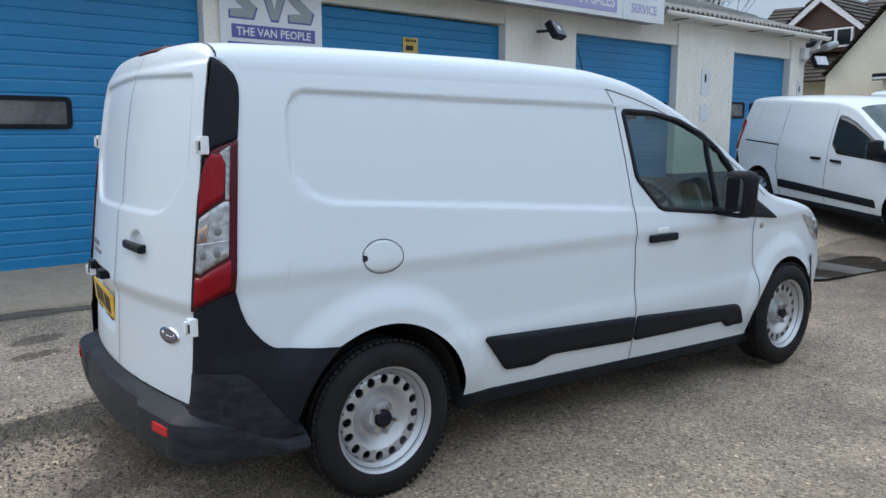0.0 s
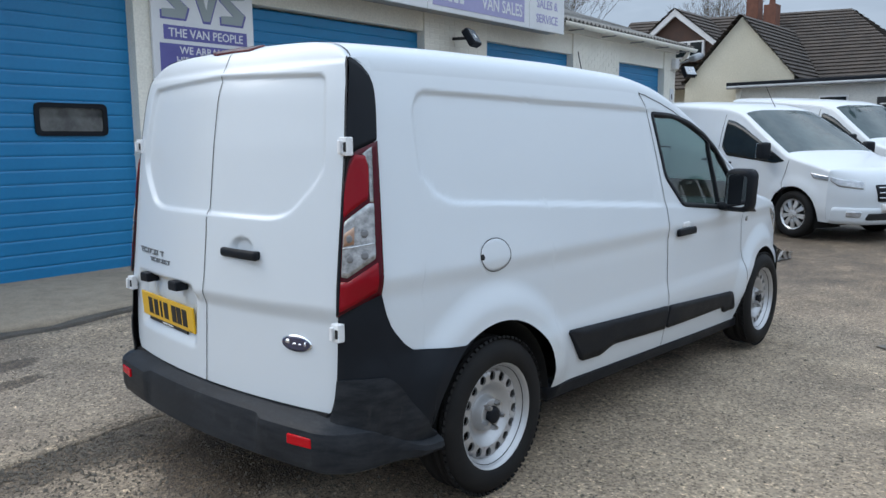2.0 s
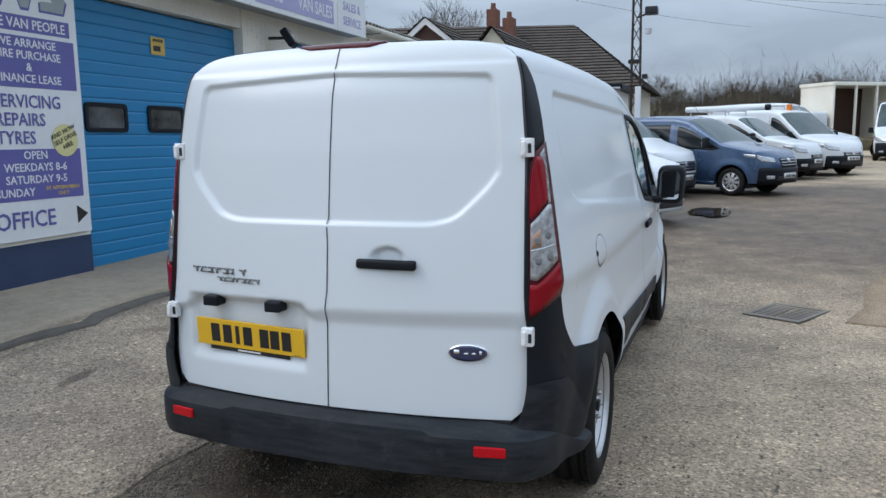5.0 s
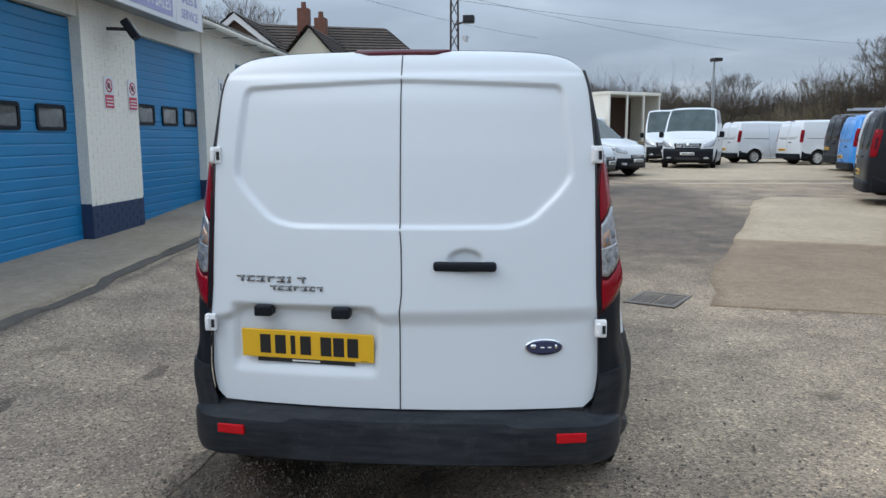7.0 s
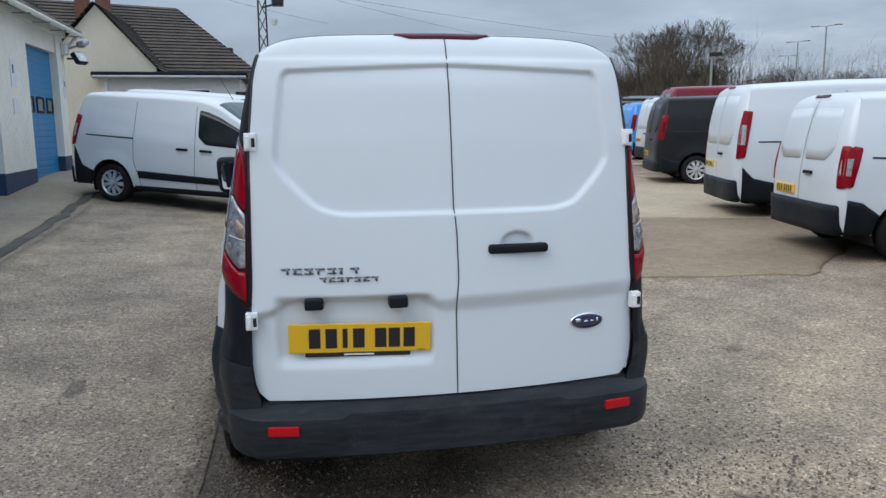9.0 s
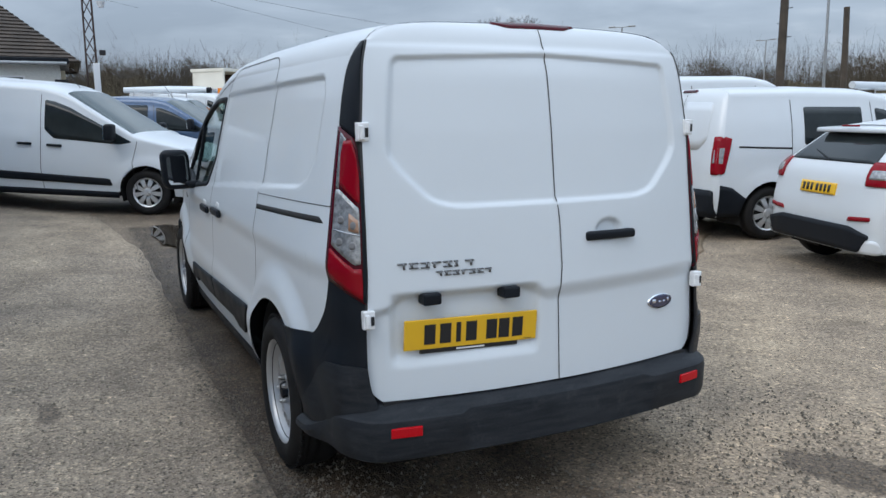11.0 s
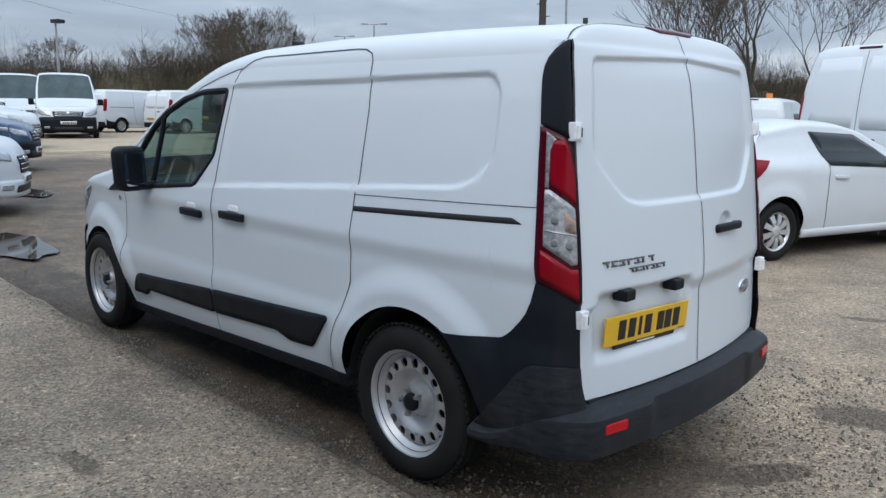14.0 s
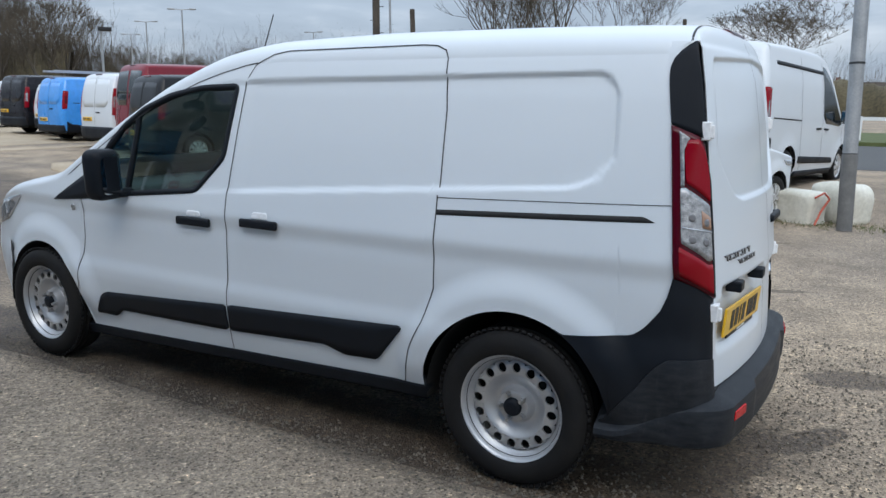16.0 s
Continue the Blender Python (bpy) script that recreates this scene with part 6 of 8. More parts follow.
TRAFIC = dict(wb=3.10, fo=.83, ro=.88, w=.95, h=1.96, belt=1.12, header_x=2.1, cowl_x=2.95, cowl_z=1.25, bon_z=1.05, gutter=.86, waist=.95, lamp=(.98, 1.52, .13), lamp_clear=False, bumper_top=.50, plate_z=.66, plate_y=.0 + .35, r=.32, strip=False, clad_top=.62)
CUSTOM = dict(wb=2.93, fo=1.0, ro=1.04, w=.985, h=2.05, belt=1.12, header_x=1.95, cowl_x=2.85, cowl_z=1.26, bon_z=1.08, gutter=.86, waist=.94, lamp=(.92, 1.62, .10), bumper_top=.60, plate_z=.80, plate_y=.42, r=.335, side_lamp=.13, clad_top=.80)
CUSTOM_H = dict(CUSTOM, stripe=[(-.55, 2.03), (-.55, 1.97), (1.72, 1.93), (1.72, 1.99)], h=2.36, crown=.17, panel_low=1.12, lamp=(.92, 1.62, .10))
PARTNER = dict(wb=2.73, fo=.86, ro=.79, w=.905, h=1.82, belt=1.06, header_x=1.65, cowl_x=2.5, cowl_z=1.18, bon_z=1.02, gutter=.85, waist=.94, lamp=(.78, 1.22, .12), bumper_top=.60, plate_z=.70, plate_y=.36, r=.315, strip=False, side_lamp=.17, clad_top=.66,
               windows=[[(.42, 1.56), (.42, 1.12), (1.22, 1.12), (1.22, 1.56)]])
HATCH_LEAN = table([.2, .60, .95, 1.05, 1.40, 1.5], [.02, 0, .06, .12, .50, .60], .03)
HATCH = dict(name="small_car_van", category="car", wb=2.489, fo=.82, ro=.66, w=.86, h=1.47, crown=.12, belt=.98, header_x=1.45, cowl_x=2.15, cowl_z=1.04, bon_z=.90, gutter=.72, waist=.86, lamp=(.86, 1.06, .20), lamp_clear=True, bumper_top=.40, plate_z=.80, r=.31,
             black_bumpers=False, doors=False, lean=HATCH_LEAN, rear_glass=[(-.62, 1.05), (.62, 1.05), (.50, 1.33), (-.50, 1.33)], spoiler=True, diffuser=True, high_light=False, mirror=.68, slide=False, strip=False, black_mirrors=True, clad=False, side_lamp=.26, tail_z=1.38, roof_end=-.15, head=(.62, .80), grille=(.40, .54, .40), front_plate=.62, front_bumper=.40,
             door_back=.76, cab_window=[(.58, 1.335), (.72, .985), (1.74, .94), (1.86, .975), (1.64, 1.14), (1.32, 1.30)])


def by_wheel(x, y, heading, lx, ly):
    """The spot under the rear axle for a vehicle whose point (lx, ly) stands at (x, y)."""
    a = radians(heading)
    px, py = x - (lx * math.cos(a) - ly * math.sin(a)), y - (lx * math.sin(a) + ly * math.cos(a))
    return (px, py, ground_z(px, py))


def by_nose(x, y, heading, c):
    return by_wheel(x, y, heading, c["wb"] + c["fo"], 0)


def by_tail(x, y, heading, c):
    return by_wheel(x, y, heading, -c["ro"], 0)


ROW = "vans parked nose-out along the yard"
vehicle("white panel van parked nose-out beside a puddle", by_wheel(8.69, .69, -115.6, 3.062, -.905), -115.6, dict(CONNECT, group=ROW))
vehicle("white van with black lower bumper in the parked row", by_nose(14.0, -.45, -114, VIVARO), -114, dict(VIVARO, group=ROW))
vehicle("blue van with side windows in the parked row", by_wheel(14.7, -1.35, -118, 2.70, -.91), -118, dict(CITAN, group=ROW))
vehicle("white van with a roof pipe carrier in the parked row", by_nose(20.3, -3.6, -116, DOBLO), -116, dict(DOBLO, group=ROW, tube=True, rack=True))
vehicle("white high-roof van with an amber beacon", by_wheel(23.5, -3.0, -132, 1.35, 0), -132, dict(DOBLO, group=ROW, beacon=True, rack=True, h=2.02))
vehicle("white high-roof van with a dark grille", by_nose(26.4, -5.4, -116, TRANSIT), -116, dict(TRANSIT, group=ROW))
vehicle("white van at the far end of the row", by_nose(30.0, -5.9, -116, TRANSIT), -116, dict(TRANSIT, group=ROW, h=2.1))
vehicle("white high-roof van facing down the yard", by_nose(27.0, -7.4, 162, MOVANO), 162, dict(MOVANO, group="large vans at the yard's end"))
vehicle("white minibus with dark side windows", by_nose(33.6, -7.8, 168, MOVANO), 170, dict(MOVANO, name="minibus", category="minibus", group="large vans at the yard's end", h=2.6, rear_windows=True, windows=[[(-.4, 2.0), (-.4, 1.3), (.9, 1.3), (.9, 2.0)], [(1.1, 2.0), (1.1, 1.3), (2.2, 1.3), (2.2, 2.0)]]))
FAR = "vans backed up to the hedge"
vehicle("white panel van with tall red tail lamps", by_tail(33.7, -10.75, -77, TRAFIC), -77, dict(TRAFIC, group=FAR))
vehicle("white panel van with two plain rear doors", by_tail(31.3, -12.65, -77, TRAFIC), -77, dict(TRAFIC, group=FAR))
vehicle("black panel van backed to the yard", by_tail(25.4, -12.1, -95, CUSTOM), -95, dict(CUSTOM, paint="black", group=FAR))
vehicle("white small van between darker vans", by_tail(23.3, -12.0, -97, PARTNER), -97, dict(PARTNER, group=FAR))
vehicle("bright blue van with ladders on its roof", by_tail(21.2, -10.8, -99, TRAFIC), -99, dict(TRAFIC, paint="bright_blue", ladder=True, group=FAR))
vehicle("white van with slim tail lamps", by_tail(17.5, -9.75, -100, CUSTOM), -100, dict(CUSTOM, group=FAR))
vehicle("maroon high-roof van with dark rear windows", by_tail(15.3, -9.1, -107, MOVANO), -107, dict(MOVANO, paint="maroon", rear_windows=True, h=2.26, group=FAR))
vehicle("dark grey panel van with silver wheel trims", by_tail(13.05, -7.72, -107, TRAFIC), -107, dict(TRAFIC, paint="grey", group=FAR))
vehicle("white panel van with tall slim tail lamps", by_tail(7.63, -6.2, -107, CUSTOM), -107, dict(CUSTOM, group=FAR))
vehicle("white panel van with black corner cladding", by_wheel(3.25, -5.78, -103, 0, -.905), -103, dict(PARTNER, group="vehicles beside the yard's entrance"))
vehicle("white small hatchback van with a black diffuser", by_wheel(.84, -5.1, -108, 0, -.84), -108, dict(HATCH, group="vehicles beside the yard's entrance"))
vehicle("white high-roof panel van by the road", (1.177, -10.02, .17), -101.8, dict(CUSTOM_H, group="vehicles beside the yard's entrance", dip=1.3))
vehicle("white van with an amber beacon on its roof", (6.2, -17.2, 0), -80, dict(PARTNER, beacon=True, h=1.95, group="vehicles beside the yard's entrance"))
vehicle("white van with roof bars and a pipe carrier", (9.0, -16.0, 0), -85, dict(VIVARO, rack=True, tube=True, group="vehicles beside the yard's entrance"))

# ---- the workshop with its blue doors ----
DOOR_BLUE = varied("blue_door_paint", (0.006, 0.168, 0.375), (0.010, 0.205, 0.43), 1.3, (.35, .5), .12, 30.0, dist=.002, fine_amp=.04)
BRICK_WHITE = varied("cream_painted_brick", (0.76, 0.735, 0.65), (0.84, 0.815, 0.73), 3.0, (.6, .75), .3, 45.0, dist=.004)
RENDER_WHITE = varied("cream_painted_render", (0.72, 0.695, 0.61), (0.80, 0.775, 0.69), 1.4, (.65, .8), .3, 40.0, dist=.005)
NAVY = varied("navy_painted_brick", (0.016, 0.034, 0.085), (0.028, 0.05, 0.11), 4.0, (.5, .65), .3, 45.0, dist=.004)
ASBESTOS = varied("weathered_corrugated_sheet", (0.10, 0.098, 0.092), (0.24, 0.235, 0.215), 2.2, (.85, .95), .5, 25.0, dist=.01, fine_amp=.25)
SIGN_WHITE = varied("white_sign_board", (0.66, 0.67, 0.69), (0.72, 0.73, 0.74), 2.0, (.35, .45), fine_amp=.02)
SIGN_PURPLE = varied("purple_sign_print", (0.10, 0.095, 0.30), (0.12, 0.115, 0.34), 3.0, (.35, .45), fine_amp=.02)
SIGN_PALE = varied("faded_violet_print", (0.32, 0.31, 0.52), (0.36, 0.35, 0.56), 3.0, (.4, .5), fine_amp=.03)
SIGN_GREY = material("grey_sign_print", (0.30, 0.34, 0.34), .45)
SIGN_RED = material("red_sign_print", (0.50, 0.03, 0.06), .45)
SIGN_YELLOW = varied("yellow_sticker", (0.55, 0.36, 0.06), (0.62, 0.44, 0.12), 9.0, (.5, .6))
CREAM_DISC = material("cream_disc_print", (0.62, 0.57, 0.28), .5)
LAMP_GLASS = material("floodlight_glass", (0.40, 0.43, 0.46), .1, .3, coat=.6)
GREY_METAL = varied("grey_galvanised_steel", (0.26, 0.275, 0.285), (0.36, 0.37, 0.38), 5.0, (.4, .55), metal=.5)
TIMBER = varied("weathered_sill_timber", (0.22, 0.17, 0.10), (0.33, 0.27, 0.17), 6.0, (.8, .9), .3, 60.0)

shop = thing("workshop_building", "cream painted brick workshop with blue roller doors", "building", at=pose(0, 4.685, 0, 0, 0, 1.7))


def shop_ground(s):
    a = radians(1.7)
    return ground_z(s * math.cos(a), 4.685 + s * math.sin(a))


BRICK_MESH = {}


def brick_mesh(mat, length):
    key = (mat.name, round(length, 3))
    if key not in BRICK_MESH:
        bm = a_box(0, length, -.003, .004, 0, .066, bevel=0)
        top = [e for e in bm.edges if all(v.co.y < 0 for v in e.verts)]
        bmesh.ops.bevel(bm, geom=top, offset=.002, segments=1, affect="EDGES")
        me = bpy.data.meshes.new("brick")
        bm.to_mesh(me)
        bm.free()
        me.materials.append(mat)
        BRICK_MESH[key] = me
    return BRICK_MESH[key]


def pier(s0, s1, z1, band, single):
    """A brick pier between two doors, with a navy foot; its bricks stand slightly proud."""
    z0 = min(shop_ground(s0), shop_ground(s1)) - .05
    core = part("pier", a_box(s0, s1, .001, .40, z0, z1), BRICK_WHITE, shop, "cream painted brick pier")
    part("navy_foot", a_box(s0 - .004, s1 + .004, .0, .404, z0, band), NAVY, core, "navy painted foot of the pier")
    rr = random.Random(int(s0 * 100))
    joined = bmesh.new()
    row = 0
    z = z0 + .05
    while z < z1 - .07:
        x = s0 + (0 if row % 2 else -.112)
        while x < s1 - .02:
            a, b = max(x, s0), min(x + .215, s1)
            if b - a > .05:
                length = .215 if b - a > .20 else (.10 if b - a < .16 else .16)
                length = min(length, b - a)
                mat = NAVY if z + .03 < band else BRICK_WHITE
                dy = rr.uniform(-.0015, .0025) - (.004 if mat is NAVY else 0)
                if single:
                    o = new("brick", brick_mesh(mat, length))
                    o.parent = core
                    o.location = (a, dy, z)
                elif mat is BRICK_WHITE:
                    box(joined, a, a + length, dy - .003, .004, z, z + .066)
            x += .225
        z += .075
        row += 1
    if single:
        joined.free()
    else:
        o = part("bricks", joined, BRICK_WHITE, core)
        o["kind"] = "stuff"
    return core


pier(1.38, 2.80, 3.45, .565, False)
pier(5.74, 7.22, 3.45, .685, True)
pier(9.86, 11.66, 3.45, .775, False)
pier(13.80, 14.40, 3.45, .90, False)
part("pier", a_box(-3.4, -2.70, .0, .40, -.1, 3.45), BRICK_WHITE, shop, "cream painted brick pier")


def shop_door(n, s0, s1, z1, windows, wz):
    d = tagged(new("door_%d" % n), "blue sectional roller door with small windows", "door", kind="structure")
    d.matrix_basis = pose(0, 4.685, 0, 0, 0, 1.7)
    z0 = min(shop_ground(s0), shop_ground(s1)) + .02
    rows = 22
    step = (z1 - z0) / rows
    me = None
    for i in range(rows):
        if me is None:
            bm = bmesh.new()
            prof = [(-.004, .0), (-.007, .006), (-.010, .018), (-.010, step - .020), (-.007, step - .008), (-.004, step - .002), (.03, step - .004), (.03, 0)]
            a = [bm.verts.new((s0, .15 + y, z)) for y, z in prof]
            b = [bm.verts.new((s1, .15 + y, z)) for y, z in prof]
            for j in range(len(prof)):
                k2 = (j + 1) % len(prof)
                bm.faces.new((a[j], b[j], b[k2], a[k2]))
            bmesh.ops.recalc_face_normals(bm, faces=bm.faces)
            me = bpy.data.meshes.new("panel")
            bm.to_mesh(me)
            bm.free()
            me.materials.append(DOOR_BLUE)
        o = new("panel", me)
        o.parent, o.location = d, (0, 0, z0 + i * step)
    part("backing", a_box(s0, s1, .175, .20, z0, z1), UNDER, d)
    part("bottom_rail", a_box(s0, s1, .10, .18, z0 - .05, z0, bevel=.01), TIMBER, d, "weathered timber sill under the door")
    for w0, w1 in windows:
        fr = rounded([(w0, wz), (w1, wz), (w1, wz + .31), (w0, wz + .31)], .06, 5)
        fi = rounded([(w0 + .045, wz + .045), (w1 - .045, wz + .045), (w1 - .045, wz + .265), (w0 + .045, wz + .265)], .035, 5)
        bm = bmesh.new()
        o1 = [bm.verts.new((x, .120, z)) for x, z in fr]
        o2 = [bm.verts.new((x, .145, z)) for x, z in fr]
        i1 = [bm.verts.new((x, .120, z)) for x, z in fi]
        i2 = [bm.verts.new((x, .135, z)) for x, z in fi]
        for j in range(len(fr)):
            k2 = (j + 1) % len(fr)
            bm.faces.new((o1[j], o1[k2], i1[k2], i1[j]))
            bm.faces.new((o1[j], o2[j], o2[k2], o1[k2]))
            bm.faces.new((i1[j], i1[k2], i2[k2], i2[j]))
        win = part("window", bm, BLACK, d, "black rubber window frame")
        bm = bmesh.new()
        bm.faces.new([bm.verts.new((x, .132, z)) for x, z in fi])
        part("pane", bm, DOOR_GLASS, win, "dusty grey window pane")
    return d


DOOR_GLASS = varied("dusty_door_glass", (0.022, 0.024, 0.025), (0.14, 0.145, 0.14), 2.6, (.06, .2), coat=.4)
shop_door(1, -2.70, 1.38, 3.02, [(-1.66, -.97), (-.62, .07), (.42, 1.11)], 1.52)
shop_door(2, 2.80, 5.74, 2.98, [(2.98, 3.60), (3.93, 4.57), (4.88, 5.50)], 1.605)
shop_door(3, 7.22, 9.86, 3.02, [(7.45, 8.05), (8.33, 8.95), (9.20, 9.78)], 1.715)
shop_door(4, 11.66, 13.80, 3.06, [(11.80, 12.35), (12.55, 13.05), (13.25, 13.72)], 1.775)
part("lintel", a_box(-3.4, 14.40, .03, .40, 3.00, 3.52), RENDER_WHITE, shop, "cream painted lintel over the doors")
part("end_wall", a_box(14.05, 14.40, .40, 9.0, .0, 3.55), RENDER_WHITE, shop)
part("back_wall", a_box(-3.4, 14.40, 8.8, 9.0, .0, 5.6), RENDER_WHITE, shop)
part("left_wall", a_box(-3.4, -3.2, .40, 8.8, -.1, 3.55), RENDER_WHITE, shop)
part("fascia_board", a_box(-3.4, 14.45, -.06, .03, 3.36, 3.50, bevel=.01), RENDER_WHITE, shop)
# corrugated roof
verts, faces = [], []
ns = 620
for i in range(ns + 1):
    s = -3.4 + 18.0 * i / ns
    wv = .028 * math.cos(2 * math.pi * s / .145)
    for d, z in ((-.36, 3.50), (-.36, 3.49), (1.2, 4.02), (1.2, 4.045), (4.5, 5.20), (9.1, 5.3)):
        verts.append((s, d, z + wv))
for i in range(ns):
    for j in (0, 1, 2, 3, 4):
        faces.append((i * 6 + j, (i + 1) * 6 + j, (i + 1) * 6 + j + 1, i * 6 + j + 1))
roof = part("roof", fix_normals(mesh_from("roof", verts, faces)), ASBESTOS, shop, "grey weathered corrugated roof sheets")
# gutter, brackets, downpipe
verts, faces = [], []
for s in (9.0, 14.75):
    for a in np.linspace(math.pi * .95, math.pi * 2.05, 10):
        verts.append((s, -.30 + .065 * math.cos(a), 3.455 + .065 * math.sin(a)))
for j in range(9):
    faces.append((j, j + 1, 10 + j + 1, 10 + j))
gutter = part("gutter", mesh_from("gutter", verts, faces), RENDER_WHITE, shop, "cream painted gutter")
gm = gutter.modifiers.new("thickness", "SOLIDIFY")
gm.thickness = .012
for s in (9.6, 10.8, 12.0, 13.2, 14.3):
    part("gutter_bracket", a_box(s - .015, s + .015, -.36, -.02, 3.375, 3.395), GREY_METAL, shop)
bm = bmesh.new()
rod(bm, (14.55, -.24, 3.40), (14.55, .12, 2.95), .038, n=12)
rod(bm, (14.55, .12, 2.97), (14.55, .12, .5), .038, n=12)
part("downpipe", bm, RENDER_WHITE, shop, "cream painted downpipe", True)
# overhead sign
sign = thing("shop_sign", "white fascia sign with faded violet lettering panels", "sign", at=pose(0, 4.685, 0, 0, 0, 1.7))
for a, b in ((-3.2, 1.4), (1.41, 5.35), (5.36, 7.80), (7.81, 8.86)):
    part("sign_board", a_box(a, b, -.40, -.365, 3.21, 4.05, bevel=.006), SIGN_WHITE, sign)
part("sign_frame", a_box(-3.2, 8.86, -.365, -.05, 3.24, 3.30), GREY_METAL, sign)
FRONT = Matrix.Rotation(radians(90), 4, "X")
panel = part("letter_panel", a_box(5.46, 7.66, -.406, -.400, 3.28, 3.62, bevel=.002), SIGN_PALE, sign, "faded violet lettering panel")
words(sign, "VAN SALES", .26, Matrix.Translation((7.60, -.408, 3.355)) @ FRONT, SIGN_WHITE, .002, "RIGHT", .82, label="white lettering")
for i in range(5):
    part("name_bar", a_box(5.52 + i * .13, 5.61 + i * .13, -.410, -.405, 3.36, 3.55), SIGN_WHITE, sign)
words(sign, "SALES &", .19, Matrix.Translation((8.33, -.402, 3.56)) @ FRONT, SIGN_PALE, .002, "CENTER", .95, label="violet lettering")
words(sign, "SERVICE", .19, Matrix.Translation((8.33, -.402, 3.33)) @ FRONT, SIGN_PALE, .002, "CENTER", .95, label="violet lettering")
# board on the first pier
board = thing("notice_board", "tall white price board with purple lettering panels", "sign", at=pose(0, 4.685, 0, 0, 0, 1.7))
part("board", a_box(1.545, 2.775, -.045, -.008, .605, 3.16, bevel=.004), SIGN_WHITE, board)


def board_panel(x0, x1, z0, z1, mat):
    return part("lettering_panel", a_box(x0, x1, -.049, -.044, z0, z1, bevel=.001), mat, board)


def board_words(text, size, x, z, mat, align="CENTER", width=1.0, lift=.0505):
    words(board, text, size, Matrix.Translation((x, -lift, z)) @ FRONT, mat, .001, align, width)


# mark at the top: three broad strokes in plain shapes
for x0, pts in ((1.66, 0), (2.02, 1), (2.36, 2)):
    polys = [[(0, .30), (.30, .30), (.30, .24), (.12, .22), (.30, .10), (.26, .0), (0, .0), (0, .07), (.16, .08), (0, .20)]] if pts != 1 else [[(0, .30), (.10, .30), (.16, .10), (.22, .30), (.32, .30), (.20, 0), (.12, 0)]]
    for pg in polys:
        bm = bmesh.new()
        bm.faces.new([bm.verts.new((x0 + x, -.0475, 2.72 + z * 1.15)) for x, z in pg])
        ex = bmesh.ops.extrude_face_region(bm, geom=list(bm.faces))
        bmesh.ops.translate(bm, verts=[v for v in ex["geom"] if isinstance(v, bmesh.types.BMVert)], vec=(0, .004, 0))
        bmesh.ops.recalc_face_normals(bm, faces=bm.faces)
        part("mark", bm, SIGN_GREY, board)
        bm = bmesh.new()
        cx, cz = sum(p[0] for p in pg) / len(pg), sum(p[1] for p in pg) / len(pg)
        bm.faces.new([bm.verts.new((x0 + cx + (x - cx) * 1.14, -.0455, 2.72 + (cz + (z - cz) * 1.12) * 1.15)) for x, z in pg])
        part("mark_outline", bm, SIGN_PURPLE, board)
board_panel(1.67, 2.68, 2.50, 2.645, SIGN_PURPLE)
board_words("THE VAN PEOPLE", .125, 2.175, 2.53, SIGN_WHITE, width=.93)
board_panel(1.62, 2.72, 2.00, 2.46, SIGN_PURPLE)
for i, t in enumerate(("WE ARRANGE", "HIRE PURCHASE", "&", "FINANCE LEASE")):
    board_words(t, .105, 2.17, 2.365 - i * .106, SIGN_WHITE, width=.98)
for i, t in enumerate(("SERVICING", "REPAIRS", "TYRES")):
    zz = 1.82 - i * .165
    board_words(t, .165, 1.76, zz, SIGN_PURPLE, "LEFT", .92)
    bm = bmesh.new()
    rod(bm, (1.675, -.046, zz + .06), (1.675, -.049, zz + .06), .042, n=20)
    part("bullet", bm, INK, board)
board_panel(1.62, 2.70, .97, 1.44, SIGN_PURPLE)
for i, t in enumerate(("OPEN", "WEEKDAYS 8-6", "SATURDAY 9-5")):
    board_words(t, .105, 2.16, 1.35 - i * .112, SIGN_WHITE)
board_words("SUNDAY", .105, 1.70, 1.01, SIGN_WHITE, "LEFT")
board_words("BY APPOINTMENT", .050, 2.66, 1.055, SIGN_YELLOW, "RIGHT")
board_words("ONLY", .050, 2.45, 1.0, SIGN_YELLOW)
bm = bmesh.new()
rod(bm, (2.52, -.050, 1.52), (2.52, -.054, 1.52), .155, n=32)
disc = part("hire_disc", bm, CREAM_DISC, board, "round cream sticker on the board")
for i, t in enumerate(("AND NOW", "SELF DRIVE", "HIRE")):
    words(board, t, .062, Matrix.Translation((2.52, -.056, 1.54)) @ FRONT @ pose(0, 0, 0, 0, 0, 22) @ Matrix.Translation((0, .045 - i * .068, 0)), INK, .001)
board_words("OFFICE", .22, 1.66, .72, SIGN_PURPLE, "LEFT", .95)
bm = bmesh.new()
bm.faces.new([bm.verts.new(p) for p in ((2.60, -.0465, .70), (2.74, -.0465, .79), (2.60, -.0465, .88))])
part("arrow", bm, INK, board)


def notice(s, z, w, h, lab):
    n = thing("wall_notice", lab, "sign", "notices on the piers", at=pose(0, 4.685, 0, 0, 0, 1.7))
    part("plate", a_box(s, s + w, -.016, -.006, z, z + h, bevel=.002), SIGN_WHITE, n)
    return n


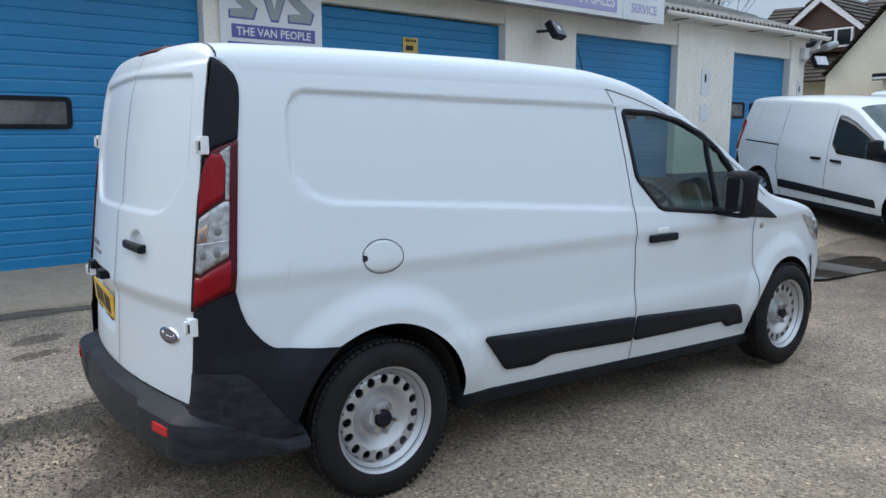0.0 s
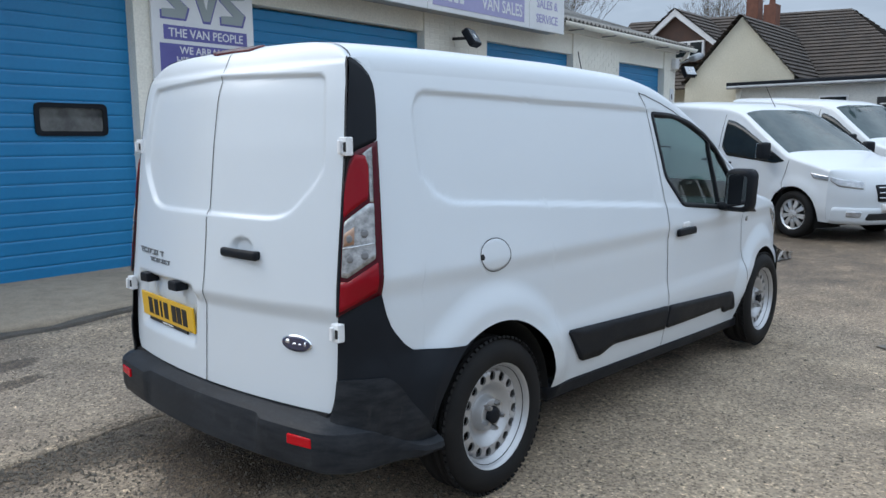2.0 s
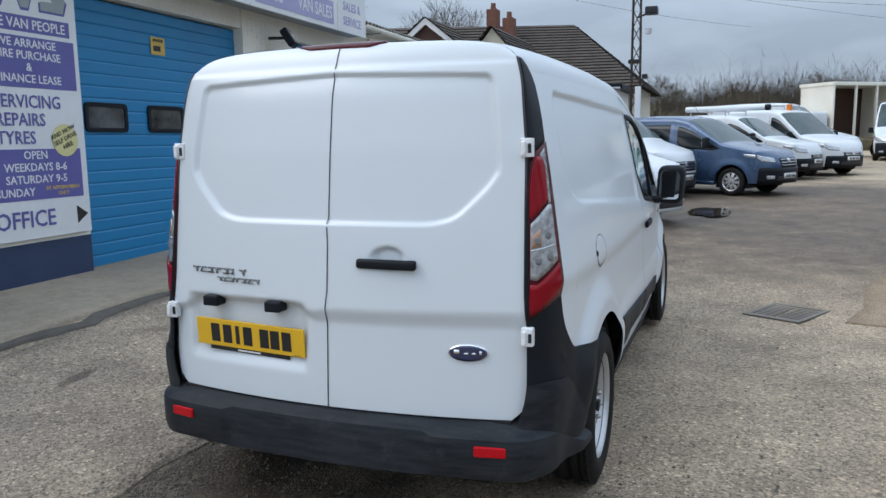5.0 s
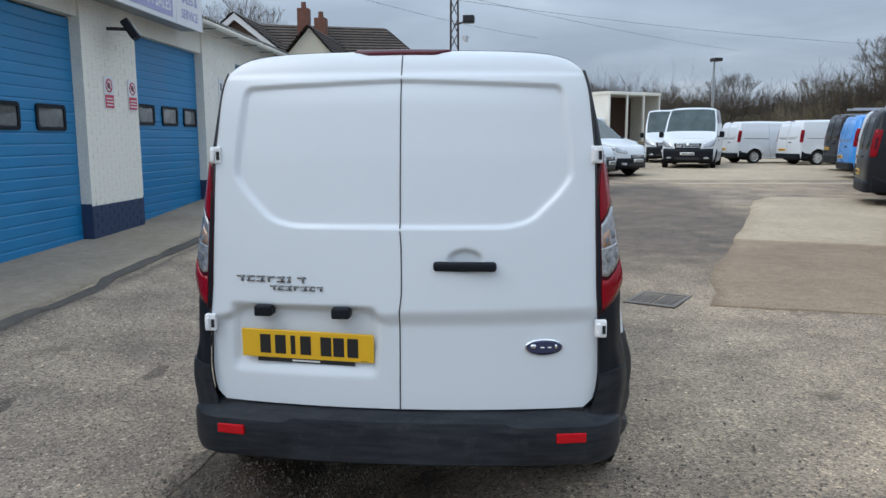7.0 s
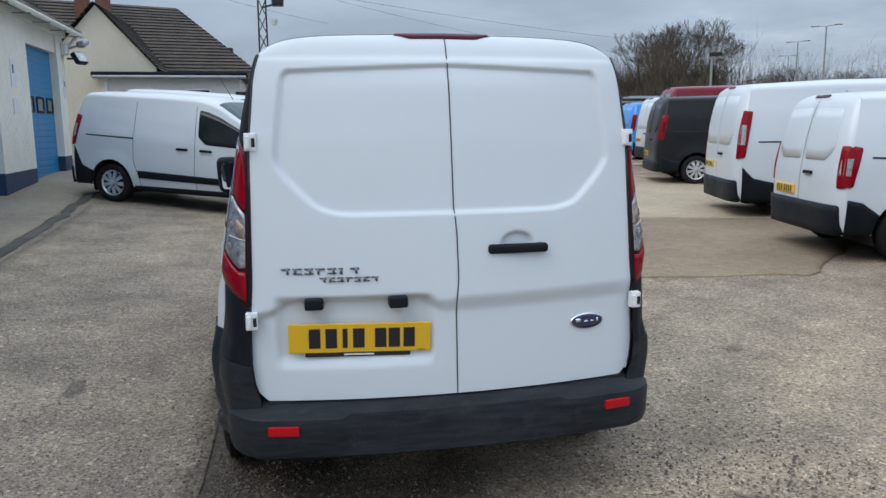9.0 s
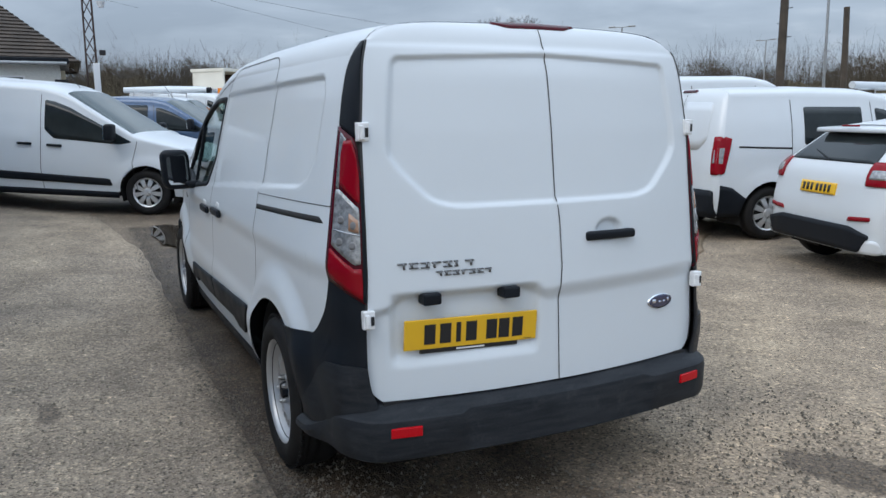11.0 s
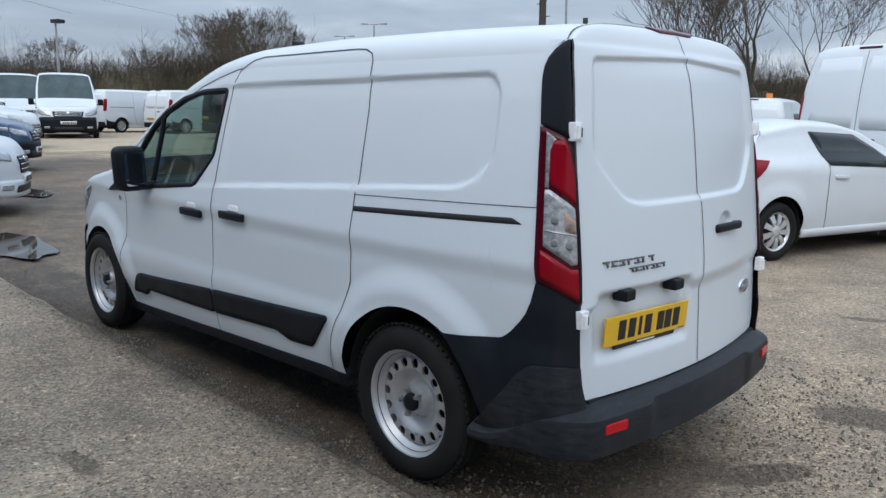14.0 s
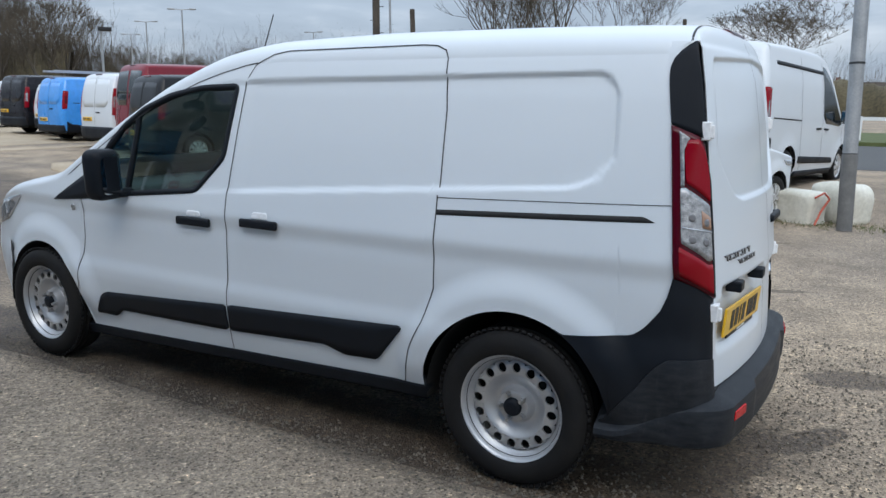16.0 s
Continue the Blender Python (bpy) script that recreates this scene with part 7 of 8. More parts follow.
for s in (6.22, 6.90):
    n = notice(s, 1.90, .26, .42, "white and red prohibition notice on the brick pier")
    verts, faces = lathe([(.070, 0), (.088, 0), (.088, .004), (.070, .004)], 28)
    o = part("red_ring", mesh_from("red_ring", verts, faces), SIGN_RED, n)
    o.location = (s + .13, -.021, 2.205)
    part("slash", a_box(-.075, .075, -.002, .002, -.008, .008, m=Matrix.Translation((s + .13, -.019, 2.205)) @ Matrix.Rotation(radians(45), 4, "Y")), SIGN_RED, n)
    bm = bmesh.new()
    rod(bm, (s + .13, -.016, 2.205), (s + .13, -.018, 2.205), .04, n=14)
    part("pictogram", bm, INK, n)
    part("red_panel", a_box(s + .015, s + .245, -.019, -.015, 1.915, 2.085), SIGN_RED, n)
    for i in range(3):
        part("text_bar", a_box(s + .04, s + .22, -.021, -.018, 1.945 + i * .042, 1.962 + i * .042), SIGN_WHITE, n)
n = notice(10.60, 2.17, .27, .46, "white notice with a small black pictogram")
part("pictogram", a_box(10.69, 10.75, -.020, -.015, 2.40, 2.54, bevel=.002), INK, n)
n = notice(10.60, 1.72, .27, .26, "faded blank white notice")
n = notice(14.12, 2.12, .18, .46, "white notice by the end of the wall")
part("pictogram", a_box(14.18, 14.23, -.020, -.015, 2.34, 2.46, bevel=.002), INK, n)
st = thing("camera_sticker", "torn yellow warning sticker on the blue door", "sticker", at=pose(0, 4.685, 0, 0, 0, 1.7))
part("sticker", a_box(4.06, 4.30, .128, .134, 2.50, 2.70, bevel=.001), SIGN_YELLOW, st)
part("pictogram", a_box(4.10, 4.22, .124, .129, 2.54, 2.60, m=None), INK, st)
for i in range(4):
    part("text_bar", a_box(4.10 + i * .045, 4.13 + i * .045, .125, .129, 2.645, 2.68), INK, st)


def floodlight(s, d, z, yaw, lab, arm=.3):
    f = thing("floodlight", lab, "lamp", "floodlights on the workshop", at=pose(0, 4.685, 0, 0, 0, 1.7) @ pose(s, d, z, 0, 0, yaw))
    m = pose(0, 0, 0, -32, 0, 0)
    bm = bmesh.new()
    box(bm, -.16, .16, -.05, .06, -.13, .13, .02, 2, m=m)
    part("housing", bm, BLACK, f, "black lamp housing")
    part("lamp_glass", a_box(-.135, .135, -.056, -.049, -.105, .105, m=m), LAMP_GLASS, f, "clear lamp glass")
    part("lamp_element", a_box(-.03, .03, -.060, -.055, -.035, .035, m=m), PLATE_WHITE, f)
    part("bracket", a_box(-.02, .02, .04, arm, -.02, .02, bevel=.004), INK, f)
    return f


floodlight(6.40, -.34, 2.93, 18, "black floodlight on the brick pier")
floodlight(14.45, -.30, 2.95, -25, "black floodlight at the workshop's corner")
hood = thing("wall_lamp", "old hooded street lamp head on the workshop corner", "lamp", at=pose(0, 4.685, 0, 0, 0, 1.7))
bm = bmesh.new()
box(bm, 14.55, 15.05, -.42, -.22, 3.18, 3.32, .06, 3, m=Matrix.Translation((14.6, -.3, 3.2)) @ pose(0, 0, 0, 0, -14, 0) @ Matrix.Translation((-14.6, .3, -3.2)))
part("hood", bm, GREY_METAL, hood, "grey lamp hood", True)
part("arm", a_rod((14.40, .05, 3.10), (14.62, -.3, 3.24), .025), GREY_METAL, hood)
alarm = thing("alarm_box", "white alarm box on the workshop corner", "alarm", at=pose(0, 4.685, 0, 0, 0, 1.7))
part("box", a_box(14.15, 14.36, -.12, -.001, 3.0, 3.24, bevel=.03, seg=3), SIGN_WHITE, alarm)

# ---- the house behind ----
TILE = varied("dark_roof_tile", (0.045, 0.036, 0.030), (0.085, 0.068, 0.056), 2.5, (.8, .95), .5, 28.0, dist=.01, fine_amp=.25)
CREAM = varied("cream_rendered_wall", (0.56, 0.52, 0.41), (0.64, 0.60, 0.49), .9, (.75, .9), .2, 30.0, dist=.004)
OFFWHITE = varied("white_rendered_wall", (0.60, 0.59, 0.55), (0.70, 0.69, 0.65), .9, (.7, .85), .2, 30.0, dist=.004)
BROWN = varied("dark_brown_boarding", (0.045, 0.022, 0.015), (0.075, 0.038, 0.026), 5.0, (.6, .8), .3, 40.0)
REDBRICK = varied("red_brick", (0.13, 0.055, 0.038), (0.20, 0.085, 0.055), 6.0, (.8, .9), .4, 40.0)
WHITE_PVC = material("white_window_frame", (0.72, 0.72, 0.72), .35)

house = thing("house", "cream rendered house with a dark tiled roof and chimneys", "house")


def roof_plane(name, a, b, c, d, mat=None, rows=14):
    """Tiled slope with eaves a-b and ridge d-c: overlapping courses of tiles."""
    a, b, c, d = (Vector(p) for p in (a, b, c, d))
    n = (b - a).cross(d - a).normalized()
    if n.z < 0:
        n = -n
    slope = new(name)
    slope.parent = house
    for i in range(rows):
        t0, t1 = i / rows, (i + 1) / rows
        verts = []
        for p, o in ((a.lerp(d, t0), .05), (b.lerp(c, t0), .05), (b.lerp(c, t1), .015), (a.lerp(d, t1), .015), (a.lerp(d, t0), -.01), (b.lerp(c, t0), -.01)):
            verts.append(p + n * o)
        part("tile_course", fix_normals(mesh_from("tile_course", verts, [(0, 1, 2, 3), (4, 5, 1, 0)], False)), mat or TILE, slope)
    return slope


def wall_poly(name, pts, mat, thick, parent, label=""):
    """An upright wall with the outline pts in space, given a thickness away from the yard."""
    bm = bmesh.new()
    f = bm.faces.new([bm.verts.new(p) for p in pts])
    ex = bmesh.ops.extrude_face_region(bm, geom=[f])
    bmesh.ops.translate(bm, verts=[v for v in ex["geom"] if isinstance(v, bmesh.types.BMVert)], vec=thick)
    bmesh.ops.recalc_face_normals(bm, faces=bm.faces)
    return part(name, bm, mat, parent, label)


# gable wing facing the yard
wall_poly("gable_wall", [(19, 3.95, .2), (19, 6.95, .2), (19, 6.95, 3.0), (19, 5.40, 4.72), (19, 3.95, 3.10)], CREAM, (.25, 0, 0), house, "cream rendered gable wall")
roof_plane("roof", (18.85, 3.85, 3.0), (23.5, 3.85, 3.0), (23.5, 5.40, 4.78), (18.85, 5.40, 4.78))
roof_plane("roof", (18.85, 6.98, 3.0), (23.5, 6.98, 3.0), (23.5, 5.40, 4.78), (18.85, 5.40, 4.78))
# main range behind
roof_plane("roof", (21.0, 1.2, 3.0), (21.0, 11.5, 3.0), (24.2, 11.5, 5.75), (24.2, 4.0, 5.40), rows=22)
roof_plane("roof", (21.0, 1.2, 3.0), (27.5, 1.2, 3.0), (24.25, 4.0, 5.40), (24.15, 4.0, 5.40), rows=22)
roof_plane("roof", (27.5, 1.2, 3.0), (27.5, 11.5, 3.0), (24.2, 11.5, 5.75), (24.2, 4.0, 5.40))
wall_poly("wall", [(21.6, 1.7, .2), (21.6, 11.4, .2), (21.6, 11.4, 3.1), (21.6, 1.7, 3.1)], CREAM, (.25, 0, 0), house)
wall_poly("wall", [(21.8, 1.6, .2), (27.0, 1.6, .2), (27.0, 1.6, 3.1), (21.8, 1.6, 3.1)], CREAM, (0, .25, 0), house)
# dormer with white barge boards
wall_poly("dormer_front", [(21.7, 7.15, 3.9), (21.7, 9.95, 3.9), (21.7, 9.95, 4.45), (21.7, 8.55, 5.50), (21.7, 7.15, 4.45)], BROWN, (.8, 0, 0), house, "dark boarded dormer gable")
for y0, z0, y1, z1 in ((6.95, 4.32, 8.55, 5.60), (10.15, 4.32, 8.55, 5.60)):
    bm = bmesh.new()
    vs = [bm.verts.new(p) for p in ((21.55, y0, z0), (21.55, y1, z1), (21.55, y1, z1 - .22), (21.55, y0, z0 - .18))]
    f = bm.faces.new(vs)
    ex = bmesh.ops.extrude_face_region(bm, geom=[f])
    bmesh.ops.translate(bm, verts=[v for v in ex["geom"] if isinstance(v, bmesh.types.BMVert)], vec=(.08, 0, 0))
    bmesh.ops.recalc_face_normals(bm, faces=bm.faces)
    part("barge_board", bm, WHITE_PVC, house, "white barge board")
roof_plane("dormer_roof", (21.5, 6.9, 4.30), (24, 6.9, 4.30), (24, 8.55, 5.62), (21.5, 8.55, 5.62), rows=8)
roof_plane("dormer_roof", (21.5, 10.2, 4.30), (24, 10.2, 4.30), (24, 8.55, 5.62), (21.5, 8.55, 5.62), rows=8)
dw = part("dormer_window", a_box(21.60, 21.72, 7.55, 9.0, 4.0, 4.55, bevel=.01), WHITE_PVC, house, "white framed dormer window")
for y in (7.62, 8.10, 8.58):
    part("pane", a_box(21.585, 21.605, y, y + .38, 4.06, 4.50), DARK_GLASS, dw)
for x, y, z in ((23.6, 6.75, 6.15), (23.2, 6.05, 5.75)):
    ch = part("chimney", a_box(x - .22, x + .22, y - .19, y + .19, 4.4, z - .12, bevel=.01), REDBRICK, house, "red brick chimney")
    part("chimney_pot", a_rod((x, y, z - .12), (x, y, z + .10), .10, .085, 12), REDBRICK, ch)
# flat-roofed block in front
blk = thing("office_block", "low white flat-roofed office with dark windows", "building")
part("wall", a_box(18.55, 21.5, 1.72, 5.3, .2, 2.80), OFFWHITE, blk)
part("roof", a_box(18.35, 21.6, 1.50, 5.5, 2.80, 2.94, bevel=.02), BLACK, blk, "dark flat roof edge")
part("gutter", a_rod((18.30, 1.55, 2.80), (18.30, 5.45, 2.80), .045), GREY_METAL, blk)
for y0, y1 in ((4.02, 4.68), (2.50, 3.18)):
    wdw = part("window", a_box(18.50, 18.56, y0, y1, 1.75, 2.50, bevel=.006), WHITE_PVC, blk, "white framed window")
    part("pane", a_box(18.485, 18.502, y0 + .04, y1 - .04, 1.80, 2.46), DARK_GLASS, wdw)
part("downpipe", a_rod((18.48, 5.15, .3), (18.48, 5.15, 2.8), .04), OFFWHITE, blk)
osg = thing("office_sign", "small black and white office arrow sign", "sign")
part("plate", a_box(18.44, 18.46, 1.55, 1.85, 2.02, 2.42, bevel=.004), INK, osg)
words(osg, "OFFICE", .085, Matrix.Translation((18.436, 1.70, 2.06)) @ pose(0, 0, 0, 90, 0, -90), PLATE_WHITE, .001)
part("arrow", a_box(18.432, 18.441, 1.62, 1.78, 2.24, 2.27), PLATE_WHITE, osg)

# lattice mast with lamps
RUST = varied("rusty_dark_steel", (0.030, 0.018, 0.016), (0.06, 0.038, 0.032), 7.0, (.7, .85), .3, 60.0)
mast = thing("lattice_mast", "rusty dark lattice mast with lamps and a camera", "mast", at=pose(17.3, 1.02, ground_z(17.3, 1.0)))
for sx in (-1, 1):
    for sy_ in (-1, 1):
        part("leg", a_rod((sx * .13, sy_ * .13, 0), (sx * .075, sy_ * .075, 7.2), .020, n=6), RUST, mast)
for i in range(16):
    z0, z1 = .3 + i * .42, .3 + (i + 1) * .42
    w0, w1 = .13 - .055 * z0 / 7.2, .13 - .055 * z1 / 7.2
    for a, b in (((-1, -1), (1, -1)), ((1, -1), (1, 1)), ((1, 1), (-1, 1)), ((-1, 1), (-1, -1))):
        q = a if i % 2 else b
        p = b if i % 2 else a
        part("brace", a_rod((p[0] * w0, p[1] * w0, z0), (q[0] * w1, q[1] * w1, z1), .013, n=5), RUST, mast)
part("lamp_head", a_box(-.55, -.20, -.55, -.25, 4.30, 4.48, bevel=.03, m=pose(0, 0, 0, 0, 0, 0)), INK, mast, "black mast lamp")
part("lamp_arm", a_rod((0, 0, 4.30), (-.35, -.38, 4.36), .025), RUST, mast)
part("camera_dome", a_rod((-.10, -.30, 4.00), (-.10, -.30, 3.86), .10, .06, 14), SIGN_WHITE, mast, "white dome camera")
part("spot_lamp", a_box(-.30, -.12, -.32, -.18, 2.75, 2.87, bevel=.02), INK, mast)
wp = thing("white_post", "white painted steel post beside the mast", "post")
part("post", a_box(17.0, 17.14, .86, 1.0, .15, 2.75, bevel=.01), SIGN_WHITE, wp)

# ---- trees, hedges, poles and the road ----
BARK = varied("grey_brown_bark", (0.040, 0.033, 0.026), (0.075, 0.064, 0.050), 6.0, (.85, .95), .5, 50.0)
TWIG = varied("bare_twigs", (0.055, 0.045, 0.033), (0.095, 0.077, 0.055), .6, (.9, 1.0))
SCRUB = varied("brown_olive_scrub", (0.060, 0.050, 0.027), (0.115, 0.094, 0.052), .25, (.9, 1.0), fine_amp=.35, bump_scale=3.0)
GRASS = varied("rough_grass", (0.055, 0.075, 0.022), (0.10, 0.115, 0.04), .8, (.9, 1.0), .5, 40.0)
POLE_WOOD = varied("dark_pole_timber", (0.045, 0.036, 0.028), (0.085, 0.068, 0.052), 3.0, (.8, .95), .4, 40.0)
ASPHALT = varied("road_asphalt", (0.06, 0.06, 0.06), (0.085, 0.084, 0.082), .8, (.85, .95), .4, 60.0)


def tube(verts, faces, p, q, r0, r1, n=4):
    d = (q - p).normalized()
    u = d.orthogonal().normalized()
    v = d.cross(u)
    b = len(verts)
    for c, r in ((p, r0), (q, r1)):
        for i in range(n):
            a = 2 * math.pi * i / n
            verts.append(c + (u * math.cos(a) + v * math.sin(a)) * r)
    for i in range(n):
        j = (i + 1) % n
        faces.append((b + i, b + j, b + n + j, b + n + i))


def bare_tree(height, trunk_r, seed, spread=.6, levels=6, fork=.32, label="bare winter tree with fine twigs", thin=.012):
    rr = random.Random(seed)
    tv, tf, cv, cf = [], [], [], []

    def grow(p, d, length, r, level):
        steps = 3 if level < 3 else 2
        for s in range(steps):
            d = (d + Vector((rr.gauss(0, .13), rr.gauss(0, .13), rr.gauss(.05, .07)))).normalized()
            q = p + d * length / steps
            r1 = max(thin * .8, r * .86)
            r = max(thin, r)
            tube(*((tv, tf) if level < 2 else (cv, cf)), p, q, r, r1, 7 if level < 2 else (4 if level < 4 else 3))
            p, r = q, r1
            if level >= 2 and level < levels and rr.random() < .55:
                side = (d + Vector((rr.gauss(0, 1), rr.gauss(0, 1), rr.gauss(.1, .6))).normalized() * .9).normalized()
                grow(p, side, length * rr.uniform(.45, .7), r * .55, level + 2)
        if level >= levels:
            return
        kids = rr.choice((2, 3, 3)) if level else rr.choice((3, 4))
        a0 = rr.uniform(0, 6.3)
        for i in range(kids):
            a = a0 + 6.283 * i / kids + rr.gauss(0, .3)
            out = Vector((math.cos(a), math.sin(a), 0))
            nd = (d * (1 - spread * .6) + out * spread * rr.uniform(.6, 1.1) + Vector((0, 0, .18))).normalized()
            grow(p, nd, length * rr.uniform(.62, .82), r * rr.uniform(.55, .72), level + 1)
    grow(Vector((0, 0, -.1)), Vector((0, 0, 1)), height * fork, trunk_r, 0)
    t = thing("tree", label, "tree", "bare trees round the yard")
    part("trunk", mesh_from("trunk", tv, tf), BARK, t)
    part("crown", mesh_from("crown", cv, cf, False), TWIG, t, "crown of bare twigs")
    return t


tall = bare_tree(15, .30, 3, .46, 6, .22, thin=.008)
tall.matrix_basis = pose(15.2, -39.5, 0)
slim = bare_tree(14, .22, 8, .42, 6, .22, thin=.008)
slim.matrix_basis = pose(17.4, -38.8, 0)
round_tree = bare_tree(9, .20, 21, .80, 7, .24, thin=.008, label= "round-headed bare tree beyond the road")
round_tree.matrix_basis = pose(5.6, -56, 0) @ Matrix.Scale(1.5, 4)
hedge_tree = bare_tree(12.5, .20, 14, .46, 6, .20, thin=.009)
hedge_tree.matrix_basis = pose(50.5, -26.5, .3)
for i, (src, x, y, s, rz) in enumerate((
        (slim, 19.3, -38.2, 1.0, 70), (tall, 21, -42, .95, 130), (slim, 13.4, -41, .9, 200), (hedge_tree, 49, -30, 1.08, 80), (hedge_tree, 52.5, -29.0, 1.15, 210), (hedge_tree, 54.5, -31.0, 1.1, 300), (hedge_tree, 36.5, -20.5, .7, 20), (hedge_tree, 53, -22.5, .72, 150), (hedge_tree, 57, -17, .78, 220),
        (hedge_tree, 60, -8, .72, 10), (hedge_tree, 58, -2, .66, 300), (hedge_tree, 56, 4, .72, 100), (hedge_tree, 52, 10, .85, 190),
        (round_tree, -3.5, -70, .8, 50), (hedge_tree, 25, -44, .8, 110), (slim, 40, 14, .9, 30), (slim, 34, 20, 1.0, 90), (tall, 30, 24, .95, 20),
        (hedge_tree, 20.5, -46, .75, 60), (hedge_tree, 62, -13, .7, 160), (round_tree, -12, -66, .9, 200), (round_tree, 82, -60, 1.25, 30), (round_tree, 78, -67, 1.15, 140), (round_tree, 73, -73, 1.3, 250), (round_tree, 67, -78, 1.1, 80), (round_tree, 60, -84, 1.3, 300), (round_tree, 54, -88, 1.15, 190))):
    copy_thing(src, pose(x, y, ground_z(min(x, 30), min(y, 1)), 0, 0, rz) @ Matrix.Scale(s, 4)).scale = (s, s, s)


def thicket(path, depth, h0, h1, count, seed, label, name="hedge"):
    """A wild hedge along a line: a lumpy brown core under thousands of upright bare shoots."""
    rr = random.Random(seed)
    verts, faces = [], []
    pts = finer(path, .6)
    rows = 12
    k = rows + 1
    for i, (x, y) in enumerate(pts):
        a, b = pts[max(0, i - 1)], pts[min(len(pts) - 1, i + 1)]
        d = Vector((b[0] - a[0], b[1] - a[1], 0)).normalized()
        o = Vector((-d.y, d.x, 0))
        hh = h0 * (.92 + .35 * noise.noise((x * .16, y * .16, seed)))
        for j in range(k):
            t = j / rows
            ang = math.pi * t
            bump = 1 + .22 * noise.noise((x * .8, y * .8, t * 3 + seed))
            verts.append(Vector((x, y, -.3)) + o * (math.cos(ang) * depth * bump) + Vector((0, 0, math.sin(ang) ** .8 * hh * bump)))
    for i in range(len(pts) - 1):
        for j in range(rows):
            faces.append((i * k + j, (i + 1) * k + j, (i + 1) * k + j + 1, i * k + j + 1))
    core = tagged(part(name, mesh_from(name, verts, faces), SCRUB, None), label, "hedge", kind="stuff")
    tv, tf = [], []
    total = len(pts) - 1
    for n in range(count):
        u = rr.uniform(0, total - .01)
        i = int(u)
        x, y = pts[i][0] + (pts[i + 1][0] - pts[i][0]) * (u - i), pts[i][1] + (pts[i + 1][1] - pts[i][1]) * (u - i)
        p = Vector((x + rr.gauss(0, depth * .55), y + rr.gauss(0, depth * .55), rr.uniform(.0, h0 * .8)))
        top = (h0 + (h1 - h0) * rr.random() ** 1.5) * (.90 + .35 * noise.noise((x * .16, y * .16, seed)))
        d = Vector((rr.gauss(0, .16), rr.gauss(0, .16), 1)).normalized()
        length = max(1.1, (top - p.z) * rr.uniform(.6, 1.15))
        r = rr.uniform(.010, .022)
        mid_ = p + d * length * .55
        d2 = (d + Vector((rr.gauss(0, .2), rr.gauss(0, .2), 0))).normalized()
        tube(tv, tf, p, mid_, r, r * .7, 3)
        tube(tv, tf, mid_, mid_ + d2 * length * .45, r * .7, r * .15, 3)
        for s in range(4):
            q = p + d * length * rr.uniform(.35, .95)
            e = (d + Vector((rr.gauss(0, .55), rr.gauss(0, .55), .1))).normalized()
            tube(tv, tf, q, q + e * length * rr.uniform(.12, .28), r * .6, r * .1, 3)
    part("shoots", mesh_from("shoots", tv, tf, False), TWIG, core)


thicket([(66, 30), (64, 12), (62, -4), (60, -18), (56, -27), (53, -31)], 3.4, 4.9, 6.6, 13500, 1, "brown wild hedge of bare bushes beyond the yard")
thicket([(32, -45), (22, -47), (14, -50)], 2.8, 3.6, 5.8, 4500, 2, "bare thicket beside the road")
thicket([(51, -32), (56, -26)], 3.0, 5.8, 8.6, 2200, 5, "dense bare bushes at the yard's corner")
thicket([(120, 90), (120, 10), (110, -60), (60, -110), (-30, -120), (-90, -110)], 5, 6.6, 12.5, 7000, 7, "distant line of bare woodland")

thicket([(86, -60), (74, -74), (58, -88)], 3.2, 5.5, 11.0, 3200, 9, "far copse of bare trees beyond the road")

# poles and street lamps
pole = thing("telegraph_pole", "dark timber telegraph pole with small step irons", "pole", at=pose(15.1, -19.6, 0))
part("shaft", a_rod((0, 0, 0), (.08, 0, 9.5), .15, .11, 14), POLE_WOOD, pole)
for z in np.arange(2.6, 9, .45):
    s = 1 if int(z / .45) % 2 else -1
    part("step_iron", a_rod((0, 0, z), (s * .30, 0, z), .012, n=6), INK, pole)
p2 = thing("telegraph_pole", "short dark timber post standing behind the vans", "pole", at=pose(17.6, -26.2, 0))
part("shaft", a_rod((0, 0, 0), (.25, 0, 5.6), .13, .11, 12), POLE_WOOD, p2)
p3 = thing("steel_pole", "thin grey steel pole", "pole", at=pose(21.3, -29.7, 0))
part("shaft", a_rod((0, 0, 0), (.2, 0, 9.5), .07, .05, 10), GREY_METAL, p3)
p4 = thing("telegraph_pole", "dark pole beyond the road", "pole", at=pose(9.3, -41, 0))
part("shaft", a_rod((0, 0, 0), (.1, 0, 6.2), .14, .11, 12), POLE_WOOD, p4)


def yard_light(x, y, z, heading, label, twin=False):
    g = ground_z(min(x, 30), min(y, 1))
    t = thing("street_lamp", label, "lamp", "lamp columns", at=pose(x, y, g, 0, 0, heading))
    part("column", a_rod((0, 0, 0), (0, 0, z), .075, .05, 10), GREY_METAL, t)
    if twin:
        for s in (1, -1):
            part("arm", a_rod((0, 0, z), (s * .6, 0, z + .05), .03, n=8), GREY_METAL, t)
            part("lamp_head", a_box(min(s * .5, s * 1.0), max(s * .5, s * 1.0), -.12, .12, z, z + .10, bevel=.03), GREY_METAL, t)
    else:
        part("lamp_head", a_box(-.45, .12, -.22, .22, z - .02, z + .16, bevel=.04, m=pose(0, 0, 0)), INK, t, "dark flat lamp head")
    return t


